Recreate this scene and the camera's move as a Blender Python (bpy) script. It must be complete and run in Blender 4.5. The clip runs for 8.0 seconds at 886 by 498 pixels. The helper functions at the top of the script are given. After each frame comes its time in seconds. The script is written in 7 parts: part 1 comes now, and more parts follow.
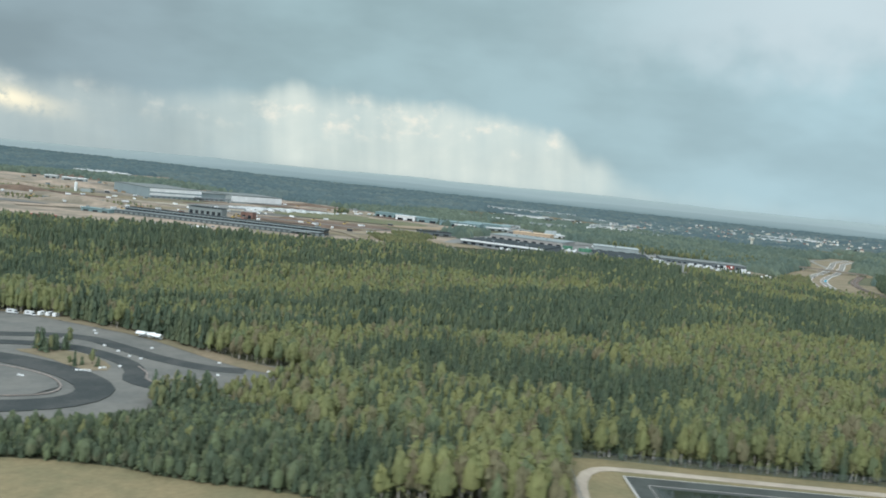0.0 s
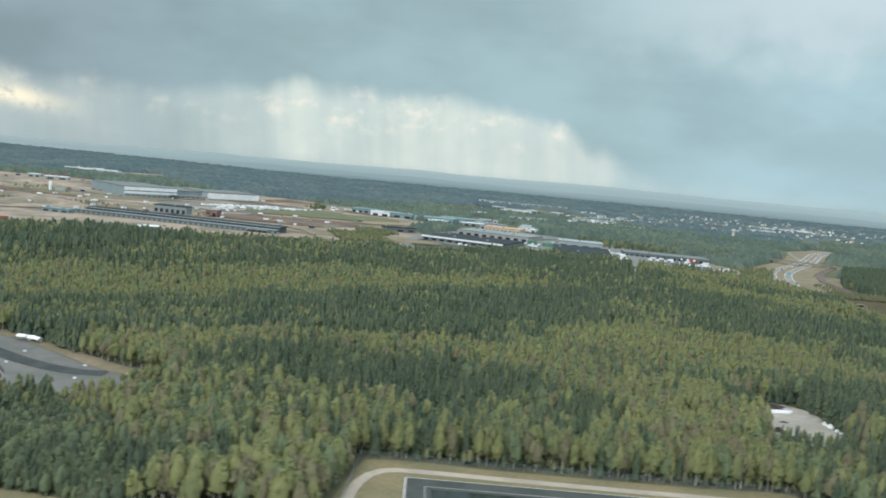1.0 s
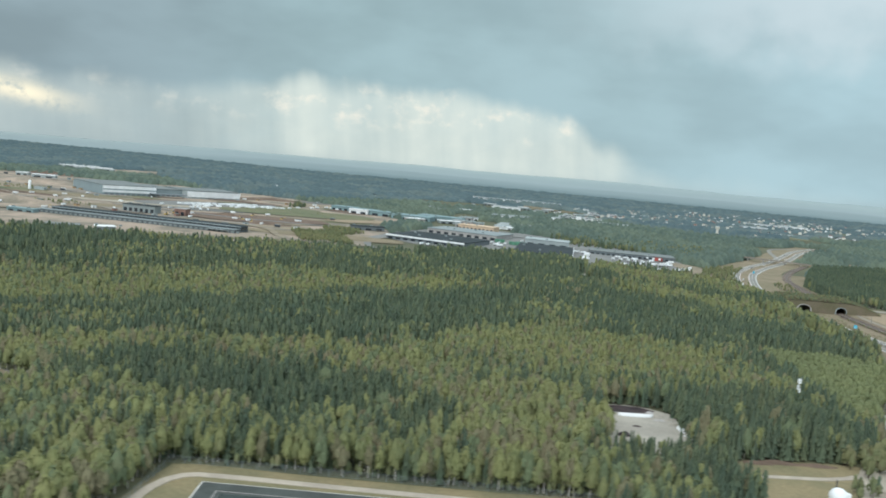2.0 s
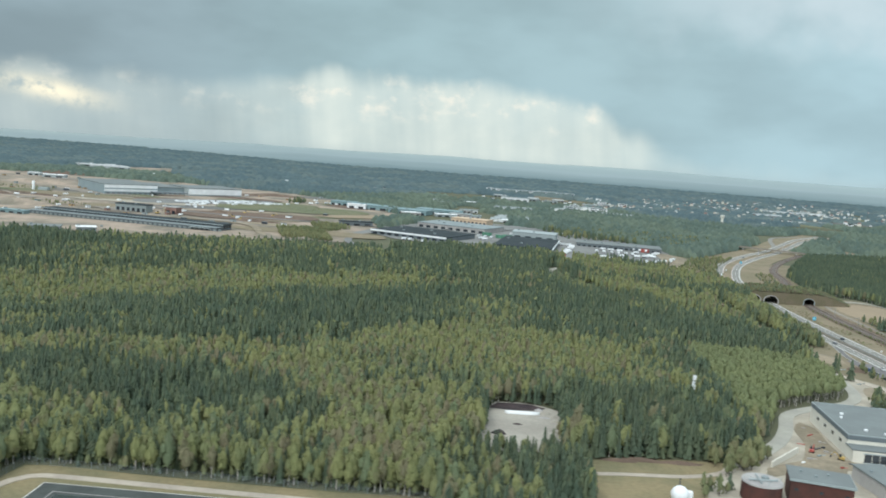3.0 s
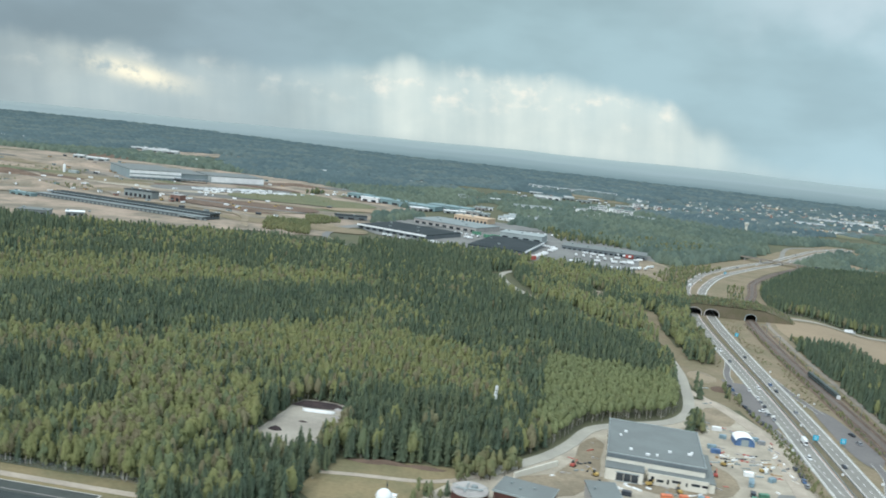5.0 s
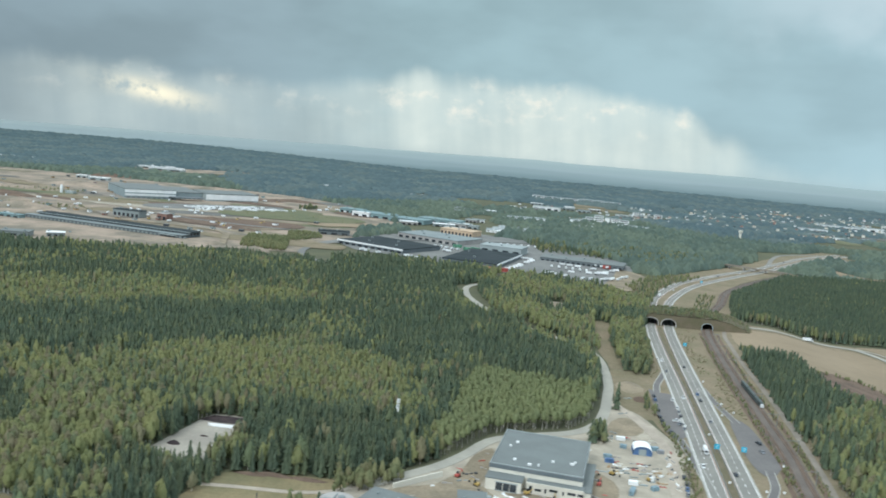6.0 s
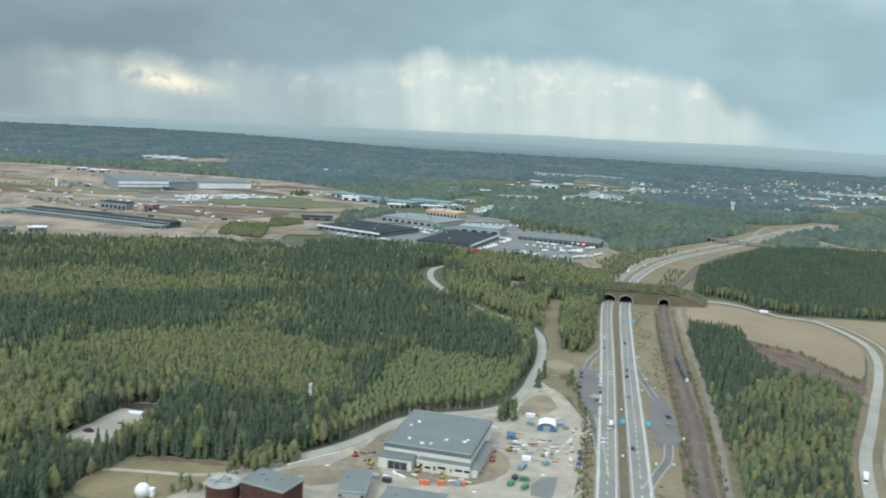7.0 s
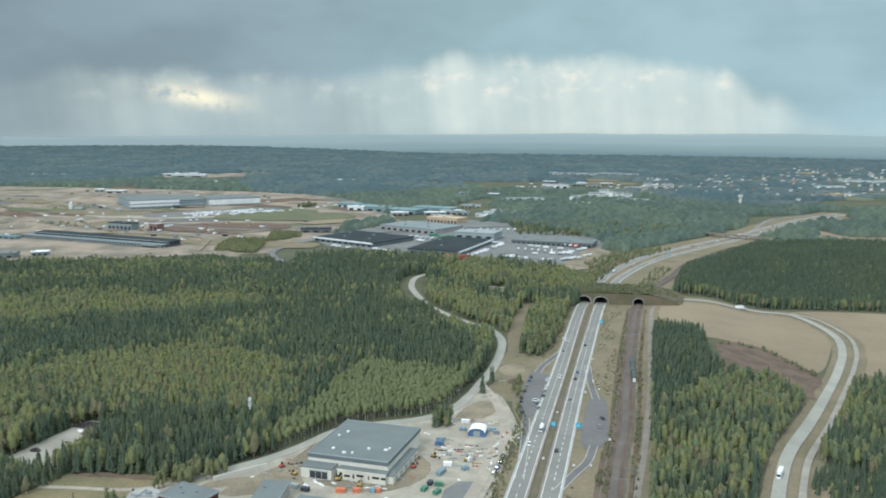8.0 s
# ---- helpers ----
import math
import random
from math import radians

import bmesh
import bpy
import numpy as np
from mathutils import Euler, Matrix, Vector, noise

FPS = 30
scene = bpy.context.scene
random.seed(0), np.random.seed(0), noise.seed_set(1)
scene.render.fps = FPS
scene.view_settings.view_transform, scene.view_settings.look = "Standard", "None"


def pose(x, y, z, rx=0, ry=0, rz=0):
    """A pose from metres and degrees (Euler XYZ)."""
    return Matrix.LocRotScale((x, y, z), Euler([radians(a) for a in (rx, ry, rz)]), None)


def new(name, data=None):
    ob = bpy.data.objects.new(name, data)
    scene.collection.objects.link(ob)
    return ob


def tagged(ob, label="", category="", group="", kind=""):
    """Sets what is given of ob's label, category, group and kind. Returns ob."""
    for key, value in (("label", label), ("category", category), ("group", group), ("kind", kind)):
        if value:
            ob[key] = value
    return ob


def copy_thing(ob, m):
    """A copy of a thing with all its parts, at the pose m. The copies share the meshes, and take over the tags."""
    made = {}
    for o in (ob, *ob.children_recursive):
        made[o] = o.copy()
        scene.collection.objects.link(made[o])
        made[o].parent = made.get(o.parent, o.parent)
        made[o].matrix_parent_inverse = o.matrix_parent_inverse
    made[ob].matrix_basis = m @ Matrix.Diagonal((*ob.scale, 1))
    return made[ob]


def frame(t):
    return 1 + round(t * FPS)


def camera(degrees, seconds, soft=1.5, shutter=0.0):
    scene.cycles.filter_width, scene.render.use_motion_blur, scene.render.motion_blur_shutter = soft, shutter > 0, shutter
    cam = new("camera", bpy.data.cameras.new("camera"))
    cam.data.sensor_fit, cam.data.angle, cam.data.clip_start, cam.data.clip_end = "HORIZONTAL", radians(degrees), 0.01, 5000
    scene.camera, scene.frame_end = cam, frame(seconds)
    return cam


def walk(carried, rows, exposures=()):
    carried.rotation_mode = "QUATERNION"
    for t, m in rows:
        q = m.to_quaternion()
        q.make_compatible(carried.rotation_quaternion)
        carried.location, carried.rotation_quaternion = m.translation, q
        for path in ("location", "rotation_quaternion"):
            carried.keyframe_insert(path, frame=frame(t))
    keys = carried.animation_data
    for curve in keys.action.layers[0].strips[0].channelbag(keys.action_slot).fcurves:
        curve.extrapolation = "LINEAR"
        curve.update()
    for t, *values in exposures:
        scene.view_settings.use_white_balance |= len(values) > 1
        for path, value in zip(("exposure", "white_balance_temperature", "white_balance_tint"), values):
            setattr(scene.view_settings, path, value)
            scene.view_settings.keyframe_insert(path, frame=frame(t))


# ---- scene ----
cam = camera(55.0, 8.0, soft=1.78, shutter=0.42)
# seconds, eye, yaw to the left of +y, pitch, roll
ROWS = [
    (0.0, 0.54, 1.23, 44.39, -1.87, -4.59, 5.89),
    (0.5, 19.05, -0.66, 47.54, -1.49, -4.99, 5.33),
    (1.0, 37.48, -2.48, 50.71, -1.09, -5.17, 5.34),
    (1.5, 55.81, -4.22, 53.90, -0.63, -5.27, 5.16),
    (2.0, 74.06, -5.88, 57.10, -0.15, -5.59, 5.23),
    (2.2, 81.33, -6.52, 58.38, 0.08, -5.75, 5.48),
    (3.5, 128.24, -10.37, 66.67, 3.37, -6.73, 3.62),
    (4.0, 146.11, -11.70, 69.82, 4.16, -6.88, 4.26),
    (4.5, 163.88, -12.93, 72.95, 5.08, -6.97, 5.14),
    (4.7, 170.97, -13.40, 74.20, 6.33, -7.20, 5.93),
    (5.8, 209.64, -15.72, 80.91, 8.74, -7.90, 5.29),
    (6.0, 216.62, -16.10, 82.10, 8.99, -6.91, 4.91),
    (6.5, 233.99, -16.96, 85.05, 10.27, -7.49, 5.39),
    (7.0, 251.26, -17.73, 87.93, 10.40, -8.44, 3.01),
    (7.5, 268.43, -18.40, 90.75, 9.45, -7.85, 1.52),
    (8.0, 285.50, -18.96, 93.48, 12.91, -8.35, 0.23),
]


def eye_pose(x, y, z, yaw, pitch, roll):
    return pose(x, y, z) @ pose(0, 0, 0, 0, 0, yaw) @ pose(0, 0, 0, 90 + pitch) @ pose(0, 0, 0, 0, 0, roll)


walk(cam, [(t, eye_pose(x, y, z, yaw, pitch, roll)) for t, x, y, z, yaw, pitch, roll in ROWS], [(0.0, 0.10, 6250, 7), (2.0, 0.12, 6250, 7), (3.5, 0.19, 6230, 7), (4.5, 0.20, 6180, 7), (6.0, 0.13, 6090, 6), (8.0, 0.09, 6060, 6)])

# ---- light ----
sun = new("sun", bpy.data.lights.new("sun", "SUN"))
sun.data.energy, sun.data.angle, sun.data.color = 1.5, radians(14), (1.0, 0.97, 0.93)
SUN_ROT, SUN_ELEV = 205.0, 42.0
sun.matrix_world = pose(0, 0, 500, 90 - SUN_ELEV, 0, 180 - SUN_ROT)


class Nodes:
    """Short-hand for building a node tree."""

    def __init__(self, tree):
        self.t, self.n, self.l = tree, tree.nodes, tree.links
        self.n.clear()

    def node(self, kind, ins=()):
        nd = self.n.new(kind)
        for k, v in dict(ins).items():
            s = nd.inputs[k]
            if hasattr(v, "is_output"):
                self.l.new(v, s)
            else:
                s.default_value = v
        return nd

    def math(self, op, a, b=0.0, c=0.0, clamp=False):
        nd = self.node("ShaderNodeMath", {0: a, 1: b, 2: c})
        nd.operation, nd.use_clamp = op, clamp
        return nd.outputs[0]

    def mix(self, fac, a, b, mode="MIX"):
        nd = self.node("ShaderNodeMix")
        nd.data_type, nd.blend_type = "RGBA", mode
        for s, v in ((nd.inputs[0], fac), (nd.inputs[6], a), (nd.inputs[7], b)):
            if hasattr(v, "is_output"):
                self.l.new(v, s)
            else:
                s.default_value = v if isinstance(v, (int, float)) else (*v, 1.0)
        return nd.outputs[2]

    def step(self, lo, hi, v):
        nd = self.node("ShaderNodeMapRange", {"Value": v, "From Min": lo, "From Max": hi})
        nd.interpolation_type = "SMOOTHSTEP"
        return nd.outputs[0]

    def noise(self, vec, scale, detail=3.0, rough=0.5):
        return self.node("ShaderNodeTexNoise", {"Vector": vec, "Scale": scale, "Detail": detail, "Roughness": rough}).outputs["Fac"]

    def ramp(self, fac, stops):
        nd = self.node("ShaderNodeValToRGB", {"Fac": fac})
        el = nd.color_ramp.elements
        while len(el) < len(stops):
            el.new(0.5)
        for e, (p, v) in zip(el, stops):
            e.position = p
            e.color = (v, v, v, 1) if isinstance(v, (int, float)) else (*v, 1)
        nd.color_ramp.interpolation = "EASE"
        return nd.outputs[0]


world = bpy.data.worlds.new("world")
scene.world = world
world.use_nodes = True
w = Nodes(world.node_tree)
sky = w.node("ShaderNodeTexSky")
sky.sky_type, sky.sun_disc, sky.sun_elevation, sky.sun_rotation = "NISHITA", False, radians(SUN_ELEV), radians(SUN_ROT)
up = w.node("ShaderNodeSeparateXYZ", {0: w.node("ShaderNodeTexCoord").outputs["Generated"]}).outputs["Z"]
# overcast: three times as bright overhead as at the skyline
veil = w.mix(w.step(0.0, 0.9, up), (0.34, 0.43, 0.47), (1.15, 1.22, 1.22))
blue = w.node("ShaderNodeBackground", {"Color": sky.outputs[0], "Strength": 0.05})
cloud = w.node("ShaderNodeBackground", {"Color": veil, "Strength": 1.0})
both = w.node("ShaderNodeAddShader", {0: blue.outputs[0], 1: cloud.outputs[0]})
w.node("ShaderNodeOutputWorld", {"Surface": both.outputs[0]})

# ---- materials ----
def material(name, col, col2=None, scale=1.0, rough=0.85, metal=0.0, bump=0.0, fine=12.0, vary=0.25, island=0.0, per_object=0.0, spec=0.3):
    """Colour that drifts between two tones at two scales, with grain and a fine relief."""
    m = bpy.data.materials.new(name)
    m.use_nodes = True
    b = Nodes(m.node_tree)
    where = b.node("ShaderNodeNewGeometry").outputs["Position"]
    big = b.noise(where, scale, 4.0, 0.6)
    small = b.noise(where, scale * fine, 3.0, 0.7)
    c2 = col2 or tuple(v * 0.6 for v in col)
    tone = b.mix(b.step(0.35, 0.65, big), col, c2)
    gain = b.math("MULTIPLY_ADD", small, 2 * vary, 1 - vary)
    if island:
        rnd = b.node("ShaderNodeNewGeometry").outputs["Random Per Island"]
        gain = b.math("MULTIPLY", gain, b.math("MULTIPLY_ADD", rnd, 2 * island, 1 - island))
    if per_object:
        rnd = b.node("ShaderNodeObjectInfo").outputs["Random"]
        gain = b.math("MULTIPLY", gain, b.math("MULTIPLY_ADD", rnd, 2 * per_object, 1 - per_object))
    tone = b.mix(1.0, tone, b.node("ShaderNodeCombineXYZ", {0: gain, 1: gain, 2: gain}).outputs[0], "MULTIPLY")
    s = b.node("ShaderNodeBsdfPrincipled", {"Base Color": tone, "Roughness": rough, "Metallic": metal, "Specular IOR Level": spec})
    if bump:
        bp = b.node("ShaderNodeBump", {"Height": small, "Strength": bump, "Distance": 0.3})
        b.l.new(bp.outputs[0], s.inputs["Normal"])
    b.node("ShaderNodeOutputMaterial", {"Surface": s.outputs[0]})
    return m


def leaf_material(name, col, col2, scale=0.22, twiggy=0.0, clump=0.14):
    """Foliage: tone shifts from tree to tree and from clump to clump, and lets some light through."""
    m = bpy.data.materials.new(name)
    m.use_nodes = True
    b = Nodes(m.node_tree)
    geo = b.node("ShaderNodeNewGeometry")
    big = b.noise(geo.outputs["Position"], 0.035, 3.0, 0.6)
    tree = b.noise(geo.outputs["Position"], scale, 2.0, 0.5)
    f = b.math("ADD", b.step(0.3, 0.7, big), b.math("MULTIPLY_ADD", b.step(0.3, 0.7, tree), 1.0, -0.5), clamp=True)
    tone = b.mix(f, col, col2)
    bare = b.noise(b.node("ShaderNodeVectorMath", {0: geo.outputs["Position"], 1: (53.0, 17.0, 0.0)}).outputs[0], scale * 1.7, 1.0, 0.4)
    tone = b.mix(b.math("MULTIPLY", b.step(0.58, 0.66, bare), twiggy), tone, (0.20, 0.165, 0.105))
    g = b.math("MULTIPLY_ADD", geo.outputs["Random Per Island"], clump, 1 - clump / 2)
    tall = b.node("ShaderNodeVectorMath", {0: geo.outputs["Position"], 1: (2.0, 2.0, 0.7)})
    tall.operation = "MULTIPLY"
    fine = b.noise(tall.outputs[0], 1.3, 3.0, 0.65)
    g = b.math("MULTIPLY", g, b.math("MULTIPLY_ADD", b.step(0.25, 0.75, fine), 0.3, 0.85))
    tone = b.mix(1.0, tone, b.node("ShaderNodeCombineXYZ", {0: g, 1: g, 2: g}).outputs[0], "MULTIPLY")
    d = b.node("ShaderNodeBsdfPrincipled", {"Base Color": tone, "Roughness": 0.8, "Specular IOR Level": 0.15})
    tr = b.node("ShaderNodeBsdfTranslucent", {"Color": tone})
    mx = b.node("ShaderNodeMixShader", {0: 0.42, 1: d.outputs[0], 2: tr.outputs[0]})
    b.node("ShaderNodeOutputMaterial", {"Surface": mx.outputs[0]})
    return m


def hazed_plain():
    """Land far off under the rain: wooded at its near rim, painted haze paler with every kilometre."""
    m = bpy.data.materials.new("hazed_plain")
    m.use_nodes = True
    b = Nodes(m.node_tree)
    p = b.node("ShaderNodeNewGeometry").outputs["Position"]
    xyz = b.node("ShaderNodeSeparateXYZ", {0: p})
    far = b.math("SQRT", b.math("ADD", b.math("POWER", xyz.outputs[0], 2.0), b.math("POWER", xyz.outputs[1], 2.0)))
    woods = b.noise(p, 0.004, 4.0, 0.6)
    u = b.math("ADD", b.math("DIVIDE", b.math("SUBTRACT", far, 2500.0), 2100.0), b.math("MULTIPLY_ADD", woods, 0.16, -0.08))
    # distance haze painted as colour stops, from dark rim to pale grey
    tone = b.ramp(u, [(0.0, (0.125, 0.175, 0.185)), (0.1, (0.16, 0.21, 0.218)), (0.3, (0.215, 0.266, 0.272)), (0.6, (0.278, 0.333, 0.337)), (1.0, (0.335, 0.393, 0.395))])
    s = b.node("ShaderNodeBsdfPrincipled", {"Base Color": tone, "Roughness": 1.0, "Specular IOR Level": 0.0})
    b.node("ShaderNodeOutputMaterial", {"Surface": s.outputs[0]})
    return m


M = {}
M["forest_floor"] = material("forest_floor", (0.105, 0.108, 0.062), (0.085, 0.09, 0.055), 0.05, 0.95)
M["dry_grass"] = material("dry_grass", (0.215, 0.178, 0.10), (0.155, 0.143, 0.08), 0.08, 0.95, bump=0.4, vary=0.35)
M["scrub_cover"] = material("scrub_cover", (0.125, 0.115, 0.07), (0.155, 0.13, 0.09), 0.15, 0.95, bump=0.5, vary=0.4)
M["verge"] = material("verge", (0.215, 0.175, 0.117), (0.165, 0.145, 0.09), 0.06, 0.95, bump=0.4, vary=0.38)
M["field"] = material("field", (0.27, 0.215, 0.145), (0.225, 0.18, 0.12), 0.015, 0.95, fine=25, vary=0.12)
M["earth"] = material("earth", (0.32, 0.258, 0.2), (0.165, 0.15, 0.115), 0.03, 0.95, fine=5, vary=0.4)
M["site_soil"] = material("site_soil", (0.385, 0.35, 0.28), (0.285, 0.26, 0.208), 0.13, 0.95, bump=0.4, fine=8, vary=0.34)
M["gravel"] = material("gravel", (0.33, 0.31, 0.262), (0.27, 0.252, 0.215), 0.12, 0.95, bump=0.3)
M["gravel_road"] = material("gravel_road", (0.39, 0.345, 0.28), (0.31, 0.275, 0.225), 0.1, 0.95, bump=0.2, vary=0.25)
M["asphalt"] = material("asphalt", (0.238, 0.236, 0.212), (0.208, 0.206, 0.188), 0.08, 0.85, vary=0.18, spec=0.06)
M["old_asphalt"] = material("old_asphalt", (0.205, 0.21, 0.2), (0.165, 0.17, 0.163), 0.05, 0.9, vary=0.2, spec=0.06)
M["lot_asphalt"] = material("lot_asphalt", (0.172, 0.166, 0.16), (0.15, 0.146, 0.142), 0.08, 0.9, vary=0.18, spec=0.06)
M["dark_asphalt"] = material("dark_asphalt", (0.05, 0.058, 0.058), (0.075, 0.08, 0.078), 0.12, 0.8, vary=0.3, spec=0.06)
M["ballast"] = material("ballast", (0.15, 0.13, 0.112), (0.12, 0.105, 0.092), 0.1, 0.95, bump=0.4)
M["rail_steel"] = material("rail_steel", (0.24, 0.2, 0.17), None, 0.5, 0.45, 0.8)
M["shoulder"] = material("shoulder", (0.40, 0.405, 0.37), (0.33, 0.335, 0.31), 0.2, 0.9, vary=0.2)
M["pink_gravel"] = material("pink_gravel", (0.36, 0.29, 0.245), (0.30, 0.25, 0.215), 0.2, 0.9, vary=0.2)
M["paint_white"] = material("paint_white", (0.8, 0.8, 0.78), (0.7, 0.7, 0.68), 0.6, 0.6, vary=0.08)
M["white_sheet"] = material("white_sheet", (0.78, 0.8, 0.8), (0.68, 0.7, 0.7), 0.15, 0.55, vary=0.1, per_object=0.12)
M["cream_wall"] = material("cream_wall", (0.64, 0.62, 0.54), (0.58, 0.56, 0.485), 0.2, 0.85, vary=0.08)
M["grey_roof"] = material("grey_roof", (0.165, 0.188, 0.183), (0.145, 0.163, 0.16), 0.12, 0.8, vary=0.1)
M["dark_roof"] = material("dark_roof", (0.036, 0.046, 0.049), (0.047, 0.058, 0.062), 0.06, 0.85, vary=0.2, spec=0.08)
M["black_wall"] = material("black_wall", (0.085, 0.102, 0.11), (0.105, 0.122, 0.13), 0.1, 0.7, vary=0.15)
M["dark_wall"] = material("dark_wall", (0.12, 0.145, 0.155), (0.145, 0.165, 0.175), 0.1, 0.6, vary=0.15)
M["pale_metal"] = material("pale_metal", (0.31, 0.35, 0.35), (0.27, 0.31, 0.31), 0.08, 0.55, vary=0.1)
M["grey_metal"] = material("grey_metal", (0.215, 0.25, 0.25), (0.18, 0.212, 0.215), 0.08, 0.5, vary=0.1, spec=0.3)
M["blue_metal"] = material("blue_metal", (0.225, 0.28, 0.292), (0.2, 0.252, 0.265), 0.08, 0.55, vary=0.1)
M["teal_sheet"] = material("teal_sheet", (0.16, 0.25, 0.26), (0.2, 0.28, 0.29), 0.1, 0.6, vary=0.12)
M["rust_wall"] = material("rust_wall", (0.085, 0.035, 0.028), (0.06, 0.03, 0.025), 0.4, 0.8)
M["concrete"] = material("concrete", (0.36, 0.35, 0.33), (0.29, 0.28, 0.27), 0.15, 0.85, vary=0.12)
M["glass_dark"] = material("glass_dark", (0.03, 0.04, 0.05), None, 0.5, 0.08, spec=0.8)
M["black_rubber"] = material("black_rubber", (0.03, 0.03, 0.03), None, 0.5, 0.8)
M["water"] = material("water", (0.02, 0.03, 0.025), None, 0.3, 0.12, spec=0.22)
M["black_soil"] = material("black_soil", (0.035, 0.028, 0.03), (0.06, 0.045, 0.045), 0.3, 0.95, bump=0.6)
M["brown_soil"] = material("brown_soil", (0.16, 0.115, 0.085), (0.11, 0.08, 0.06), 0.15, 0.95, bump=0.6)
M["pale_edge"] = material("pale_edge", (0.5, 0.5, 0.46), (0.42, 0.42, 0.4), 0.3, 0.8)
M["local_asphalt"] = material("local_asphalt", (0.355, 0.348, 0.3), (0.305, 0.3, 0.262), 0.08, 0.9, vary=0.15, spec=0.06)
M["dirt_track"] = material("dirt_track", (0.25, 0.225, 0.19), (0.2, 0.18, 0.15), 0.1, 0.95, vary=0.25)
M["dirt"] = material("dirt", (0.265, 0.222, 0.156), (0.18, 0.155, 0.11), 0.09, 0.95, bump=0.4, vary=0.38)
M["kart_gravel"] = material("kart_gravel", (0.152, 0.152, 0.138), (0.12, 0.124, 0.115), 0.09, 0.9, fine=6, vary=0.25)
M["brick_wall"] = material("brick_wall", (0.27, 0.16, 0.13), None, 0.3, 0.8)
M["dull_grass"] = material("dull_grass", (0.11, 0.125, 0.07), (0.14, 0.14, 0.08), 0.02, 0.95)
M["pond_liner"] = material("pond_liner", (0.07, 0.08, 0.074), (0.055, 0.062, 0.058), 0.2, 0.8, spec=0.12)
M["sign_blue"] = material("sign_blue", (0.02, 0.42, 0.62), (0.02, 0.36, 0.55), 0.8, 0.4, vary=0.05)
M["red_paint"] = material("red_paint", (0.42, 0.10, 0.08), None, 0.8, 0.5, vary=0.1)
M["orange_paint"] = material("orange_paint", (0.6, 0.19, 0.09), (0.5, 0.16, 0.09), 0.8, 0.5, vary=0.1)
M["yellow_paint"] = material("yellow_paint", (0.5, 0.36, 0.12), None, 0.8, 0.5, vary=0.1)
M["green_paint"] = material("green_paint", (0.10, 0.25, 0.165), None, 0.8, 0.5, vary=0.1)
M["blue_paint"] = material("blue_paint", (0.09, 0.17, 0.33), None, 0.8, 0.5, vary=0.1)
M["sky_blue_paint"] = material("sky_blue_paint", (0.22, 0.32, 0.37), None, 0.8, 0.5, vary=0.1)
M["timber"] = material("timber", (0.38, 0.27, 0.15), (0.3, 0.21, 0.12), 0.8, 0.8)
M["worn_kerb"] = material("worn_kerb", (0.30, 0.25, 0.22), (0.22, 0.2, 0.185), 0.9, 0.9, vary=0.3)
M["beige_wall"] = material("beige_wall", (0.52, 0.4, 0.28), (0.46, 0.35, 0.25), 0.2, 0.85, vary=0.1)
M["bark_white"] = material("bark_white", (0.55, 0.52, 0.47), (0.3, 0.28, 0.25), 1.2, 0.9)
M["bark_brown"] = material("bark_brown", (0.11, 0.085, 0.065), None, 1.0, 0.95)
M["birch_leaf"] = leaf_material("birch_leaf", (0.254, 0.268, 0.122), (0.218, 0.244, 0.118), 0.22, 0.3)
M["birch_gold"] = leaf_material("birch_gold", (0.276, 0.288, 0.128), (0.246, 0.272, 0.124), 0.22, 0.15)
M["birch_bare"] = leaf_material("birch_bare", (0.232, 0.214, 0.132), (0.22, 0.218, 0.128), 0.22, 0.3)
M["birch_green"] = leaf_material("birch_green", (0.186, 0.228, 0.126), (0.172, 0.214, 0.122), 0.22, 0.2)
M["young_leaf"] = leaf_material("young_leaf", (0.238, 0.268, 0.132), (0.212, 0.246, 0.126), 0.22, 0.1)
M["spruce_leaf"] = leaf_material("spruce_leaf", (0.112, 0.154, 0.102), (0.144, 0.18, 0.112), 0.3, 0.12)
M["spruce_light"] = leaf_material("spruce_light", (0.148, 0.186, 0.112), (0.17, 0.203, 0.118), 0.3, 0.2)
M["spruce_dark"] = leaf_material("spruce_dark", (0.098, 0.137, 0.096), (0.118, 0.154, 0.103), 0.3, 0.1)
M["pine_leaf"] = leaf_material("pine_leaf", (0.125, 0.158, 0.1), (0.105, 0.14, 0.092), 0.3, 0.3)
# far tones bluer and paler than near leaves: distance haze mixed into the colour
M["hazed_leaf"] = leaf_material("hazed_leaf", (0.112, 0.168, 0.184), (0.136, 0.195, 0.202), 0.01, clump=0.2)
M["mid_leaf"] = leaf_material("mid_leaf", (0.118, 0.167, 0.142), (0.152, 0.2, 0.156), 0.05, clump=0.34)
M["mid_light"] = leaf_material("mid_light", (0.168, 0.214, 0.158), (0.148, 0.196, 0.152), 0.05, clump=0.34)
M["hazed_pale_leaf"] = leaf_material("hazed_pale_leaf", (0.146, 0.2, 0.2), (0.166, 0.218, 0.21), 0.01, clump=0.2)
M["bush_leaf"] = leaf_material("bush_leaf", (0.235, 0.24, 0.122), (0.175, 0.203, 0.105), 0.22, 0.4)
M["dry_tuft"] = leaf_material("dry_tuft", (0.225, 0.19, 0.12), (0.18, 0.165, 0.098), 0.2, 0.3)
M["dark_bush"] = leaf_material("dark_bush", (0.19, 0.195, 0.11), (0.175, 0.16, 0.105), 0.3, 0.4)
M["distant"] = hazed_plain()
M["grey_paint"] = material("grey_paint", (0.3, 0.32, 0.34), None, 0.8, 0.45, vary=0.1)
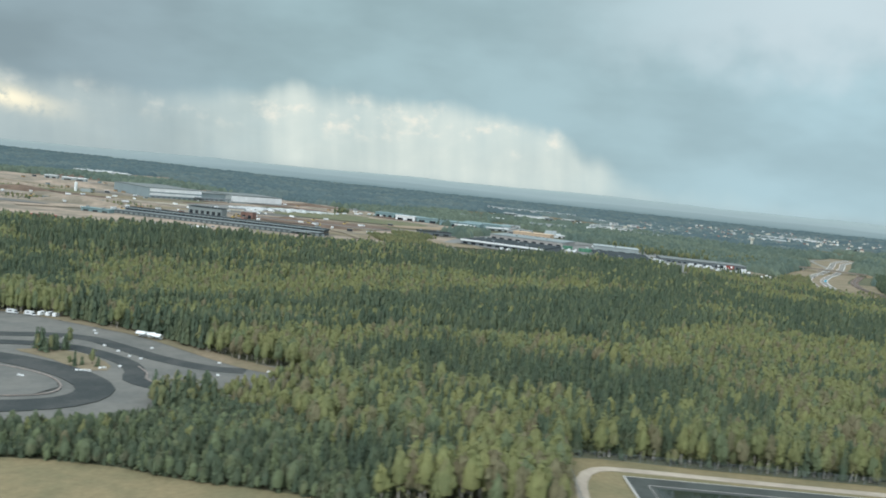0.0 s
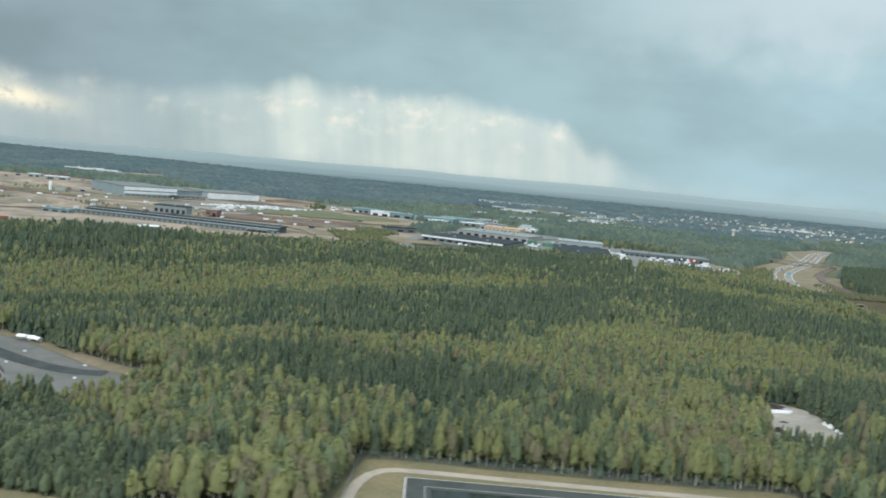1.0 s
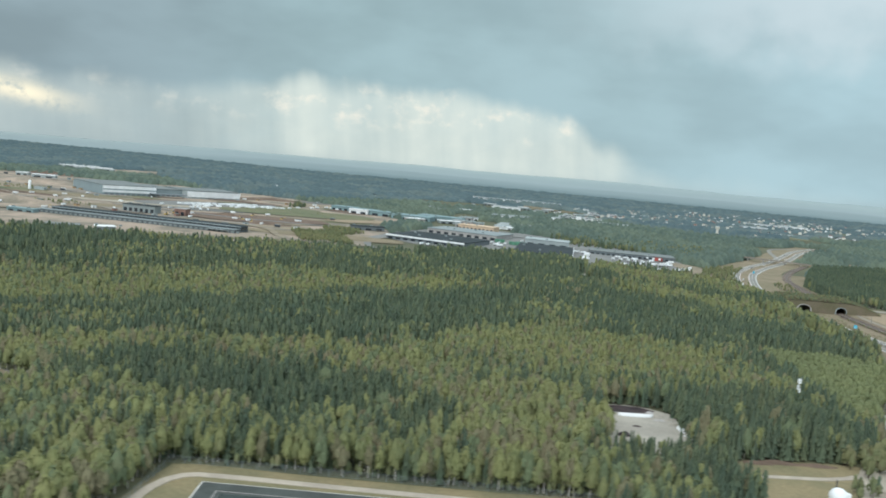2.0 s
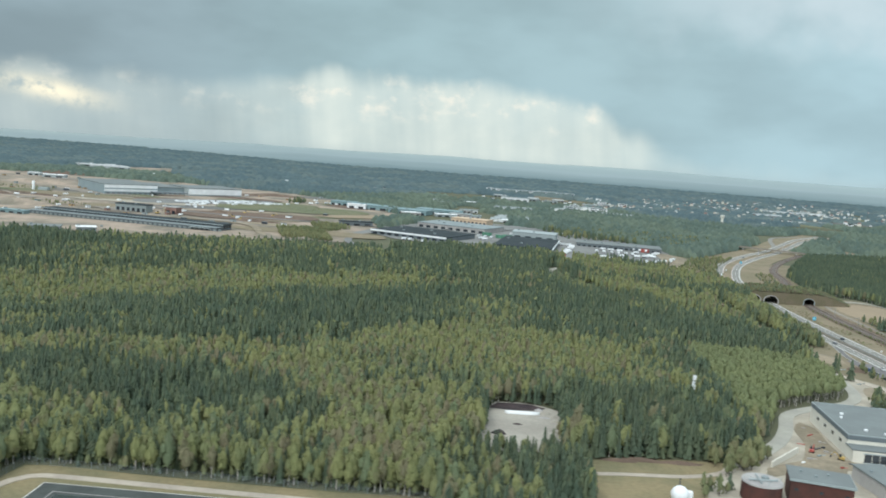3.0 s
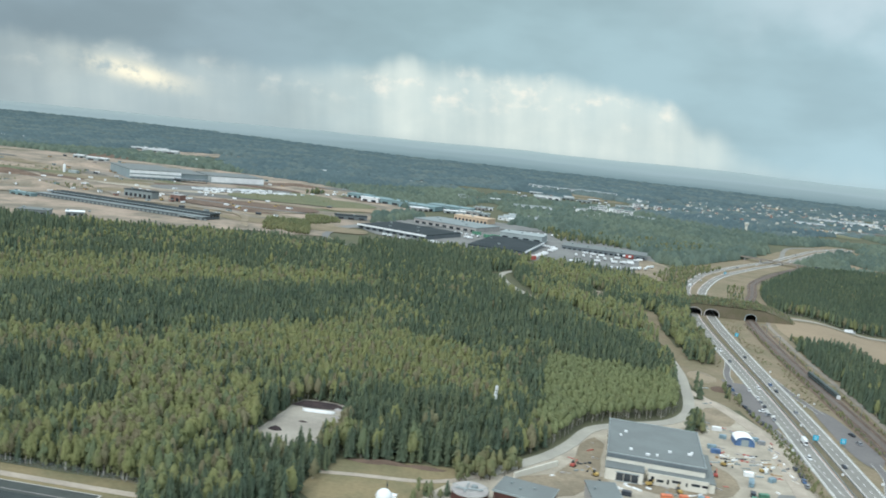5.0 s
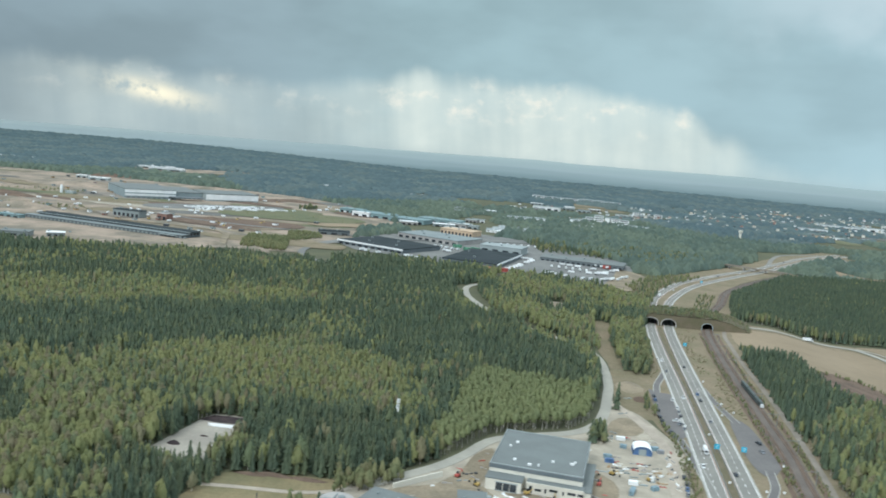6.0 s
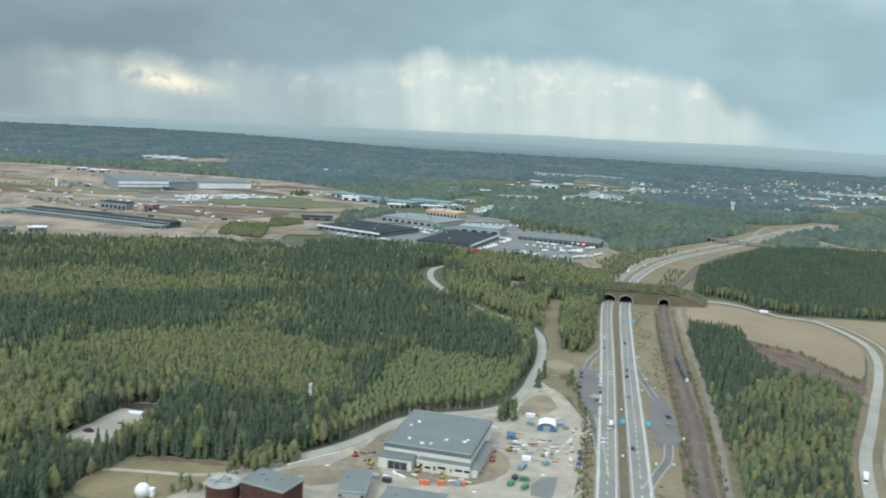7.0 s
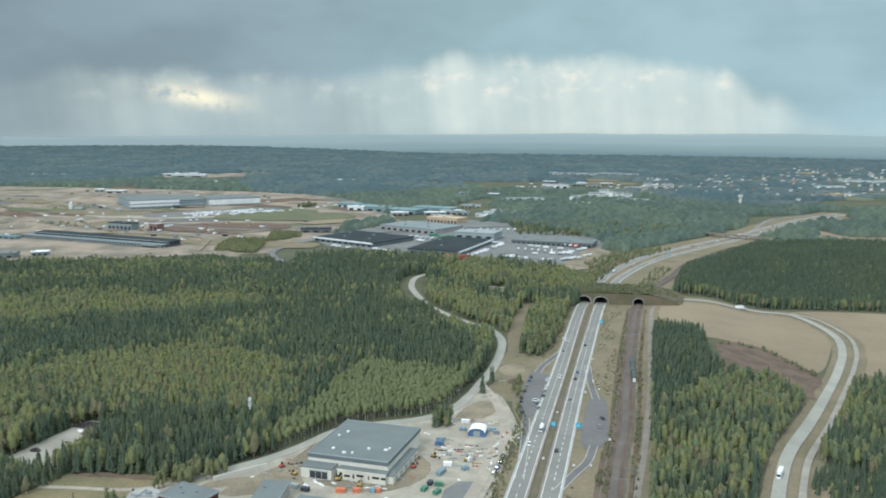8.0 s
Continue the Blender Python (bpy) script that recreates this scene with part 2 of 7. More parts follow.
M["dark_paint"] = material("dark_paint", (0.05, 0.06, 0.075), None, 0.8, 0.4, vary=0.1)
M["train_green"] = material("train_green", (0.05, 0.075, 0.07), (0.08, 0.1, 0.1), 0.6, 0.5)


def cloud_wall():
    """The rain clouds and the bright gap under them, a glowing backdrop about 4.6 km away."""
    m = bpy.data.materials.new("rain_sky")
    m.use_nodes = True
    b = Nodes(m.node_tree)
    p = b.node("ShaderNodeTexCoord").outputs["Object"]
    xyz = b.node("ShaderNodeSeparateXYZ", {0: p})
    az = b.math("MULTIPLY", b.math("ARCTAN2", xyz.outputs[0], xyz.outputs[1]), 57.2958)
    el = b.math("MULTIPLY", xyz.outputs[2], 57.2958 / SKY_R)
    a01 = b.math("DIVIDE", b.math("ADD", az, 45.0), 90.0)
    vec = b.node("ShaderNodeCombineXYZ", {0: az, 1: el, 2: 0.0}).outputs[0]
    broad = b.noise(b.node("ShaderNodeCombineXYZ", {0: az, 1: b.math("MULTIPLY", el, 2.2), 2: 3.0}).outputs[0], 0.09, 4.0, 0.5)
    ragged = b.noise(vec, 0.3, 3.0, 0.5)
    lean = b.math("ADD", az, b.math("MULTIPLY", el, 0.12))
    streak = b.noise(b.node("ShaderNodeCombineXYZ", {0: lean, 1: b.math("MULTIPLY", el, 0.16), 2: 9.0}).outputs[0], 0.36, 3.0, 0.5)
    puff = b.noise(b.node("ShaderNodeCombineXYZ", {0: az, 1: b.math("MULTIPLY", el, 1.3), 2: 5.0}).outputs[0], 0.5, 4.0, 0.55)

    def at(deg):
        return (deg + 45) / 90

    # cloud deck, darker to the west, bluer and lighter to the east
    deck = b.ramp(a01, [(at(-42), (0.235, 0.295, 0.325)), (at(-24), (0.278, 0.355, 0.385)), (at(-8), (0.335, 0.45, 0.475)), (at(8), (0.355, 0.475, 0.505)), (at(25), (0.40, 0.54, 0.585))])
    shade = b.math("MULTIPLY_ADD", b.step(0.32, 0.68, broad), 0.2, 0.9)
    deck = b.mix(1.0, deck, b.node("ShaderNodeCombineXYZ", {0: shade, 1: shade, 2: shade}).outputs[0], "MULTIPLY")
    high = b.math("MULTIPLY", b.step(8.0, 13.0, b.math("MULTIPLY_ADD", ragged, 6.0, b.math("SUBTRACT", el, 1.5))), b.step(2.0, 22.0, az))
    deck = b.mix(b.math("MULTIPLY", high, 0.8), deck, (0.60, 0.68, 0.71))
    # height of the cloud base along the skyline, in tenths of six degrees
    base = b.math("MULTIPLY", b.ramp(a01, [(at(-42), 0.44), (at(-31), 0.56), (at(-22), 0.52), (at(-16.5), 0.56), (at(-12), 0.72), (at(-5), 0.75), (at(4), 0.70), (at(7), 0.56), (at(9.5), 0.3), (at(13), 0.04)]), 6.0)
    base = b.math("ADD", base, b.math("MULTIPLY_ADD", ragged, 1.5, -0.75))
    base = b.math("ADD", base, b.math("MULTIPLY_ADD", streak, 1.6, -0.8))
    under = b.step(-0.75, 0.7, b.math("SUBTRACT", base, el))
    glow = b.ramp(a01, [(at(-42), 0.10), (at(-36), 0.20), (at(-31), 0.42), (at(-24), 0.36), (at(-18.5), 0.32), (at(-14), 0.52), (at(-10.5), 0.84), (at(5), 0.92), (at(9), 0.78), (at(12), 0.34), (at(17), 0.12)])
    thin = b.noise(b.node("ShaderNodeCombineXYZ", {0: lean, 1: b.math("MULTIPLY", el, 0.1), 2: 14.0}).outputs[0], 0.95, 2.0, 0.5)
    fall = b.math("ADD", b.math("MULTIPLY_ADD", b.step(0.25, 0.75, streak), 0.36, 0.62), b.math("MULTIPLY_ADD", b.step(0.3, 0.7, thin), 0.1, -0.03))
    fall = b.math("MULTIPLY", fall, b.math("MULTIPLY_ADD", b.step(0.3, 0.75, puff), 0.16, 0.9))
    amount = b.math("MULTIPLY", b.math("MULTIPLY", under, glow), fall, clamp=True)
    colour = b.mix(amount, deck, (0.74, 0.775, 0.70))
    # sunlit cloud edges seen through the gap
    dx = b.math("DIVIDE", b.math("ADD", az, 27.5), 2.5)
    dy = b.math("DIVIDE", b.math("SUBTRACT", b.math("MULTIPLY_ADD", dx, 0.36, el), 2.0), 0.6)
    spot = b.math("POWER", 2.718, b.math("MULTIPLY", b.math("ADD", b.math("MULTIPLY", dx, dx), b.math("MULTIPLY", dy, dy)), -1.0))
    spot = b.math("MULTIPLY", spot, b.step(0.36, 0.54, b.math("ADD", b.math("MULTIPLY", puff, 0.4), b.math("MULTIPLY", b.noise(vec, 0.8, 4.0, 0.6), 0.6))))
    colour = b.mix(b.math("MULTIPLY", spot, 1.05, clamp=True), colour, (1.0, 0.9, 0.68))
    rosy = b.math("MULTIPLY", b.math("MULTIPLY", under, b.step(0.52, 0.72, puff)), b.math("MULTIPLY", b.step(1.2, 2.8, el), b.math("MULTIPLY", glow, 0.75)))
    colour = b.mix(rosy, colour, (0.93, 0.85, 0.72))
    low = b.math("MULTIPLY", b.step(0.3, -1.2, el), 0.6)
    colour = b.mix(low, colour, (0.37, 0.445, 0.455))
    e = b.node("ShaderNodeEmission", {"Color": colour, "Strength": 1.0})
    b.node("ShaderNodeOutputMaterial", {"Surface": e.outputs[0]})
    return m


SKY_R = 4650.0
M["rain_sky"] = cloud_wall()

# ---- shapes ----
def smooth(a, b, x):
    u = np.clip((np.asarray(x, float) - a) / (b - a), 0, 1)
    return u * u * (3 - 2 * u)


def lie(x, y):
    """Height of the land."""
    x, y = np.asarray(x, float), np.asarray(y, float)
    v = -7 * smooth(318, 362, x) * smooth(180, 260, y) * (1 - smooth(500, 640, y))
    v = v - 4 * np.exp(-(((x - 330) / 80) ** 2) - ((y - 680) / 130) ** 2)
    v = v - 5 * (1 - smooth(-45, 15, x)) * (1 - smooth(260, 420, y))
    return v - 2.5 * np.exp(-(((x - 270) / 45) ** 2)) * smooth(230, 420, y) * (1 - smooth(520, 640, y))


def inside(poly, x, y):
    """Which of the points lie within the polygon."""
    x, y = np.asarray(x, float), np.asarray(y, float)
    hit = np.zeros(np.broadcast(x, y).shape, bool)
    for (x0, y0), (x1, y1) in zip(poly, poly[1:] + poly[:1]):
        with np.errstate(divide="ignore", invalid="ignore"):
            hit ^= ((y0 > y) != (y1 > y)) & (x < (x1 - x0) * (y - y0) / (y1 - y0) + x0)
    return hit


def spline(points, gap=4.0, closed=False):
    """A smooth line through the points, in steps of about gap metres."""
    pts = [Vector((*p, 0)) for p in points]
    n, out = len(pts), []
    for i in range(n if closed else n - 1):
        p1, p2 = pts[i], pts[(i + 1) % n]
        p0 = pts[i - 1] if closed or i else p1 * 2 - p2
        p3 = pts[(i + 2) % n] if closed or i + 2 < n else p2 * 2 - p1
        steps = max(1, round((p2 - p1).length / gap))
        for k in range(steps):
            u = k / steps
            q = 0.5 * (2 * p1 + (p2 - p0) * u + (2 * p0 - 5 * p1 + 4 * p2 - p3) * u * u + (3 * p1 - p0 - 3 * p2 + p3) * u**3)
            out.append((q.x, q.y))
    if not closed:
        out.append((pts[-1].x, pts[-1].y))
    return out


class Geo:
    """Vertices, faces and the material of each face of one part."""

    def __init__(self):
        self.v, self.f, self.m = [], [], []

    def add(self, verts, faces, m=0):
        n = len(self.v)
        self.v += [tuple(p) for p in verts]
        self.f += [tuple(n + i for i in f) for f in faces]
        self.m += [m] * len(faces)
        return self

    def box(self, cx, cy, z0, lx, ly, h, turn=0.0, m=0, taper=1.0):
        c, s = math.cos(radians(turn)), math.sin(radians(turn))
        pts = []
        for z, k in ((z0, 1.0), (z0 + h, taper)):
            for dx, dy in ((-1, -1), (1, -1), (1, 1), (-1, 1)):
                x, y = dx * lx / 2 * k, dy * ly / 2 * k
                pts.append((cx + x * c - y * s, cy + x * s + y * c, z))
        return self.add(pts, [(3, 2, 1, 0), (4, 5, 6, 7), (0, 1, 5, 4), (1, 2, 6, 5), (2, 3, 7, 6), (3, 0, 4, 7)], m)

    def tube(self, cx, cy, z0, z1, r0, r1, n=10, m=0):
        pts = [(cx + r * math.cos(2 * math.pi * i / n), cy + r * math.sin(2 * math.pi * i / n), z) for z, r in ((z0, r0), (z1, r1)) for i in range(n)]
        faces = [(i, (i + 1) % n, n + (i + 1) % n, n + i) for i in range(n)] + [tuple(range(n, 2 * n)), tuple(range(n - 1, -1, -1))]
        return self.add(pts, faces, m)

    def rod(self, a, b, r, n=5, m=0):
        """A round bar from a to b."""
        a, b = Vector(a), Vector(b)
        q = (b - a).to_track_quat("Z", "Y")
        pts = [p + q @ Vector((r * math.cos(2 * math.pi * i / n), r * math.sin(2 * math.pi * i / n), 0)) for p in (a, b) for i in range(n)]
        return self.add(pts, [(i, (i + 1) % n, n + (i + 1) % n, n + i) for i in range(n)] + [tuple(range(n, 2 * n)), tuple(range(n - 1, -1, -1))], m)

    def prism(self, poly, z0, z1, m=0, top=None):
        n = len(poly)
        self.add([(x, y, z) for z in (z0, z1) for x, y in poly], [(i, (i + 1) % n, n + (i + 1) % n, n + i) for i in range(n)], m)
        return self.add([(x, y, z1) for x, y in poly], [tuple(range(n))], m if top is None else top)

    def gable(self, lx, ly, z0, h, over=0.2, m=0):
        """A ridged roof along x, a slab with some thickness."""
        x, y, t = lx / 2 + over, ly / 2 + over, 0.15
        pts = [(sx * x, sy * y, z0 - t * k) for k in (0, 1) for sx, sy in ((-1, -1), (1, -1), (1, 1), (-1, 1))]
        pts += [(sx * x, 0, z0 + h - t * k) for k in (0, 1) for sx in (-1, 1)]
        return self.add(pts, [(0, 1, 9, 8), (2, 3, 8, 9), (5, 4, 10, 11), (7, 6, 11, 10), (0, 4, 5, 1), (2, 6, 7, 3), (0, 8, 10, 4), (8, 3, 7, 10), (1, 5, 11, 9), (9, 11, 6, 2)], m)


def build(name, geo, mats, parent=None, label="", soft=False):
    me = bpy.data.meshes.new(name)
    me.from_pydata(geo.v, [], geo.f)
    for k in mats if isinstance(mats, (list, tuple)) else [mats]:
        me.materials.append(M[k])
    if any(geo.m):
        me.polygons.foreach_set("material_index", geo.m)
    if soft:
        me.shade_smooth()
    ob = new(name, me)
    if parent:
        ob.parent = parent
    if label:
        tagged(ob, label)
    return ob


def part(name, geo, mats, parent, label="", soft=False):
    return build(name, geo, mats, parent, label, soft)


def thing(name, x, y, turn=0.0, label="", category="", group="", z=None):
    """An empty at the base of a thing, standing on the land."""
    ob = new(name)
    ob.empty_display_size = 0.5
    ob.matrix_world = pose(x, y, float(lie(x, y)) if z is None else z, 0, 0, turn)
    return tagged(ob, label, category, group)


def again(ob, x, y, turn=0.0, z=None):
    """A copy of a thing at another place on the land."""
    return copy_thing(ob, pose(x, y, float(lie(x, y)) if z is None else z, 0, 0, turn))


def twin(name, like, parent, m):
    """A piece that shares the mesh of another."""
    ob = new(name, like.data)
    ob.parent = parent
    ob.matrix_basis = m
    return ob


def patch(name, outline, rise, mat, label, category="ground", cell=6.0, round_it=True):
    """A sheet of ground with a curved outline, laid on the land."""
    line = spline(outline, 5.0, True) if round_it else outline
    bm = bmesh.new()
    vs = [bm.verts.new((x, y, 0)) for x, y in line]
    bm.faces.new(vs)
    xs, ys = [p[0] for p in line], [p[1] for p in line]
    for axis, lo, hi in ((0, min(xs), max(xs)), (1, min(ys), max(ys))):
        span = max(cell, (hi - lo) / 60)
        k = math.ceil(lo / span)
        while k * span < hi:
            co = (k * span, 0, 0) if axis == 0 else (0, k * span, 0)
            no = (1, 0, 0) if axis == 0 else (0, 1, 0)
            bmesh.ops.bisect_plane(bm, geom=bm.verts[:] + bm.edges[:] + bm.faces[:], plane_co=co, plane_no=no)
            k += 1
    for v in bm.verts:
        v.co.z = float(lie(v.co.x, v.co.y)) + rise
    bmesh.ops.recalc_face_normals(bm, faces=bm.faces[:])
    me = bpy.data.meshes.new(name)
    bm.normal_update()
    if sum(f.normal.z for f in bm.faces) < 0:
        bmesh.ops.reverse_faces(bm, faces=bm.faces[:])
    bm.to_mesh(me)
    bm.free()
    me.materials.append(M[mat])
    return tagged(new(name, me), label, category, kind="structure")


def ribbon_geo(line, left, right, rise, depth=0.0):
    """A strip along a line, between two offsets to its right, laid on the land."""
    g, n = Geo(), len(line)
    c = 2 + int(abs(right - left) / 4.0)
    for i, (x, y) in enumerate(line):
        ax, ay = line[max(i - 1, 0)]
        bx, by = line[min(i + 1, n - 1)]
        k = math.hypot(bx - ax, by - ay)
        nx, ny = (by - ay) / k, -(bx - ax) / k
        for j in range(c):
            d = left + (right - left) * j / (c - 1)
            g.v.append((x + nx * d, y + ny * d, float(lie(x + nx * d, y + ny * d)) + rise))
    g.f = [(c * i + j, c * i + j + 1, c * (i + 1) + j + 1, c * (i + 1) + j) for i in range(n - 1) for j in range(c - 1)]
    if depth:
        m = len(g.v)
        g.v += [(x, y, z - depth) for x, y, z in g.v]
        for i in range(n - 1):
            a, b = c * i, c * (i + 1)
            g.f += [(b, m + b, m + a, a), (a + c - 1, m + a + c - 1, m + b + c - 1, b + c - 1)]
    g.m = [0] * len(g.f)
    return g


def road(name, points, width, rise, mat, label, category="road", gap=4.0):
    line = spline(points, gap)
    ob = build(name, ribbon_geo(line, -width / 2, width / 2, rise, 0.12), mat)
    return tagged(ob, label, category, kind="structure"), line


# ---- land ----
def axis_steps(lo, hi, near_lo, near_hi, fine):
    out, v, step = [], near_lo, fine
    while v < near_hi:
        out.append(v)
        v += fine
    v = near_hi
    while v < hi:
        out.append(v)
        step *= 1.35
        v += step
    out.append(hi)
    v, step = near_lo, fine
    while v > lo:
        step *= 1.35
        v -= step
        out.append(max(v, lo))
    return np.array(sorted(set(out)))


gx, gy = axis_steps(-7000, 7000, -150, 470, 5.0), axis_steps(-1500, 7000, 80, 720, 5.0)
X, Y = np.meshgrid(gx, gy)
Z = lie(X, Y)
nx_, ny_ = len(gx), len(gy)
sheet = Geo()
sheet.v = np.stack([X.ravel(), Y.ravel(), Z.ravel()], 1).tolist()
sheet.f = [(j * nx_ + i, j * nx_ + i + 1, (j + 1) * nx_ + i + 1, (j + 1) * nx_ + i) for j in range(ny_ - 1) for i in range(nx_ - 1)]
sheet.m = [0] * len(sheet.f)
ground = tagged(build("ground", sheet, "forest_floor", soft=True), "dark mossy woodland ground of a wide plain", "ground", kind="structure")

# far plain under the rain, beyond the last woods
def wood_rim(az):
    """How far the last woods reach, by the bearing in degrees."""
    return 2500.0 + 950.0 * (1 - smooth(-30, -8, az))


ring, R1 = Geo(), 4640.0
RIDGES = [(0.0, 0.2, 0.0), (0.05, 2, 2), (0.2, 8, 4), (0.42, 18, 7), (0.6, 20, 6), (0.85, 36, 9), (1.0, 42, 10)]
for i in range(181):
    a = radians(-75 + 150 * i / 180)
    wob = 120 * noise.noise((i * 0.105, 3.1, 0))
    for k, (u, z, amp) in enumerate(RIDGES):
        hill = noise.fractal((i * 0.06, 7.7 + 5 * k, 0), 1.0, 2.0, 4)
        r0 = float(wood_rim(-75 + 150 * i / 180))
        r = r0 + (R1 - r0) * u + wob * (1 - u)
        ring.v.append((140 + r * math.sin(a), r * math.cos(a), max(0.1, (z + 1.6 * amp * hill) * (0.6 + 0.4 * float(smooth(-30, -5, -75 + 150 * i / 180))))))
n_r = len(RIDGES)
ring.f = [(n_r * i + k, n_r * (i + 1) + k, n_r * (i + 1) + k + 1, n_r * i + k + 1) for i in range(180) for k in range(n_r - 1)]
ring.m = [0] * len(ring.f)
tagged(build("backdrop_plain", ring, "distant", soft=True), "distant plain under falling rain, paled with painted haze", "backdrop", kind="structure")

wall, n_az, n_el = Geo(), 60, 10
for i in range(n_az + 1):
    a = radians(-82 + 164 * i / n_az)
    for k in range(n_el + 1):
        wall.v.append((SKY_R * math.sin(a), SKY_R * math.cos(a), -110 + 1900 * k / n_el))
wall.f = [(i * (n_el + 1) + k, (i + 1) * (n_el + 1) + k, (i + 1) * (n_el + 1) + k + 1, i * (n_el + 1) + k + 1) for i in range(n_az) for k in range(n_el)]
wall.m = [0] * len(wall.f)
clouds = build("backdrop_clouds", wall, "rain_sky", soft=True)
clouds.location = (140, 0, 70)
tagged(clouds, "grey rain clouds with a bright gap over the skyline", "backdrop", kind="structure")

EARTH = [(-330, 478), (-190, 470), (-131, 470), (-86, 478), (-19, 530), (26, 548), (20, 590), (40, 640), (22, 723), (47, 804), (-60, 980), (-140, 1040), (-229, 1062), (-400, 1070), (-640, 1060), (-860, 900), (-600, 600)]
YARDS = [(34, 618), (58, 590), (98, 578), (124, 562), (190, 553), (236, 556), (262, 660), (255, 700), (150, 790), (80, 780), (45, 700), (20, 610)]
SITE = [(168, 172), (179, 182), (187, 196), (193, 208), (199, 220), (209, 227), (222, 236), (229, 248), (232, 264), (240, 266), (247, 250), (253, 228), (252, 195), (250, 150), (205, 132), (160, 140)]
DIRT_YARD = [(195, 205), (199, 212), (201.5, 208), (200, 196), (199, 184), (193, 170), (184, 168), (187, 178), (193, 192)]
DIRT_STRIP = [(228, 396), (229, 424), (237, 424), (236, 388), (237, 360), (239, 331), (243, 300), (247, 284), (243, 266), (236, 280), (235, 300), (234, 330), (230, 356)]
CORRIDOR = [(246, -900), (246, -200), (247, 90), (251, 200), (251, 235), (246, 262), (247, 300), (250, 340), (251, 380), (252, 436), (256, 480), (272, 540), (300, 600), (330, 650), (360, 640), (330, 570), (312, 500), (300, 440), (297, 380), (296, 300), (294, 230), (291, 150), (288, 90), (287, -200), (287, -900)]
CLEARING = [(116, 188), (117, 197), (119, 208), (130, 208), (135, 204), (135.5, 194), (134, 182), (131, 173), (125, 171), (114, 172), (115, 178)]
STRIP = [(139, 170), (150, 173), (163, 175), (172, 172), (172, 150), (150, 146), (136, 150)]
KART = [(-150, 235), (-122, 240), (-102, 243), (-83, 235), (-67, 228), (-45, 212), (-25, 200), (-29, 189), (-36, 173), (-51, 154), (-70, 143), (-110, 138), (-150, 160)]
MEADOW = [(-140, 60), (-90, 122), (-59, 131), (-42, 131), (-32, 127), (-14, 120), (10, 105), (20, 40)]
FIELD_W = [(302, 452), (330, 449), (356, 458), (368, 452), (376, 424), (376, 400), (371, 377), (363, 350), (357, 345), (347, 358), (325, 368), (303, 378), (298, 410)]
FIELD_E = [(370, 466), (420, 472), (470, 464), (450, 380), (400, 338), (374, 338), (381, 362), (385, 388), (386, 412), (381, 442)]
FIELD_S = [(337, 229), (331, 209), (326, 190), (350, 170), (380, 200), (352, 215), (344, 222)]
CUTTING = [(322, 362), (342, 368), (359, 345), (358, 316), (349, 294), (342, 306), (332, 314), (319, 310), (321, 340)]
POND = [(24, 80), (25, 110), (28.5, 134), (30, 141), (36, 142), (55, 141), (90, 141), (106, 141), (110, 120), (108, 80)]

patch("ground_earth", EARTH, 0.35, "earth", "bare brown graded earth of a large building area", cell=20)
patch("ground_far_clearing", [(-560, 1330), (-500, 1420), (-420, 1500), (-330, 1480), (-400, 1380), (-470, 1310)], 0.35, "earth", "bare brown far clearing in the forest", cell=40)
patch("ground_yards", YARDS, 0.45, "old_asphalt", "grey worn asphalt yards round warehouses", cell=12)
patch("ground_site", SITE, 0.12, "site_soil", "churned pale soil of a building site")
patch("ground_site_mud", [(205, 182), (214, 178), (226, 180), (233, 190), (232, 200), (228, 205), (226, 196), (222, 187), (212, 184)], 0.16, "dirt", "churned brown mud beside the new hall", cell=4)
patch("ground_site_gravel", [(240, 178), (246, 177), (247.5, 184), (246, 191), (242, 190), (239.5, 184)], 0.165, "old_asphalt", "grey gravel fill on the site", cell=4)
patch("ground_site_mud", [(176, 168), (190, 176), (204, 178), (200, 184), (190, 182), (178, 174)], 0.165, "dirt", "brown mud track along the site edge", cell=4)
patch("ground_site_mud", DIRT_YARD, 0.17, "dirt", "rutted brown earth between road and hall", cell=4)
patch("ground_site_mud", [(231, 238), (240, 240), (243, 250), (238, 258), (233, 252)], 0.16, "dirt", "brown bare soil behind the tent", cell=4)
patch("ground_dirt_strip", DIRT_STRIP, 0.12, "verge", "bare brown dirt strip beside the road")
patch("ground_bank", [(238, 264), (247, 259), (249, 285), (249, 320), (246, 345), (240, 348), (235, 330), (234.5, 290)], 0.09, "verge", "dry brown grassy bank beside the lay-by", cell=5)
patch("ground_wood_gap", [(203, 460), (212, 462), (217, 428), (207, 427)], 0.1, "dirt", "bare brown gap in the woods", cell=4)
patch("ground_corridor", CORRIDOR, 0.12, "verge", "brown dry grass verge along motorway and railway")
patch("ground_clearing", CLEARING, 0.12, "gravel", "pale gravel clearing in the woods")
patch("ground_strip", STRIP, 0.10, "dry_grass", "dry yellow grass strip at the wood edge")
patch("ground_kart", KART, 0.12, "kart_gravel", "grey gravel and asphalt of a kart track")
patch("ground_meadow", MEADOW, 0.12, "dry_grass", "dry yellow airfield meadow")
patch("field_west", FIELD_W, 0.12, "field", "bare light brown ploughed field", "field")
patch("field_east", FIELD_E, 0.12, "field", "bare light brown ploughed field", "field")
patch("field_south", FIELD_S, 0.12, "field", "bare light brown ploughed field", "field")
patch("ground_felled", CUTTING, 0.14, "brown_soil", "brown felled clearing among trees")
patch("ground_pond", POND, 0.10, "dry_grass", "dry grass round a lined pond")

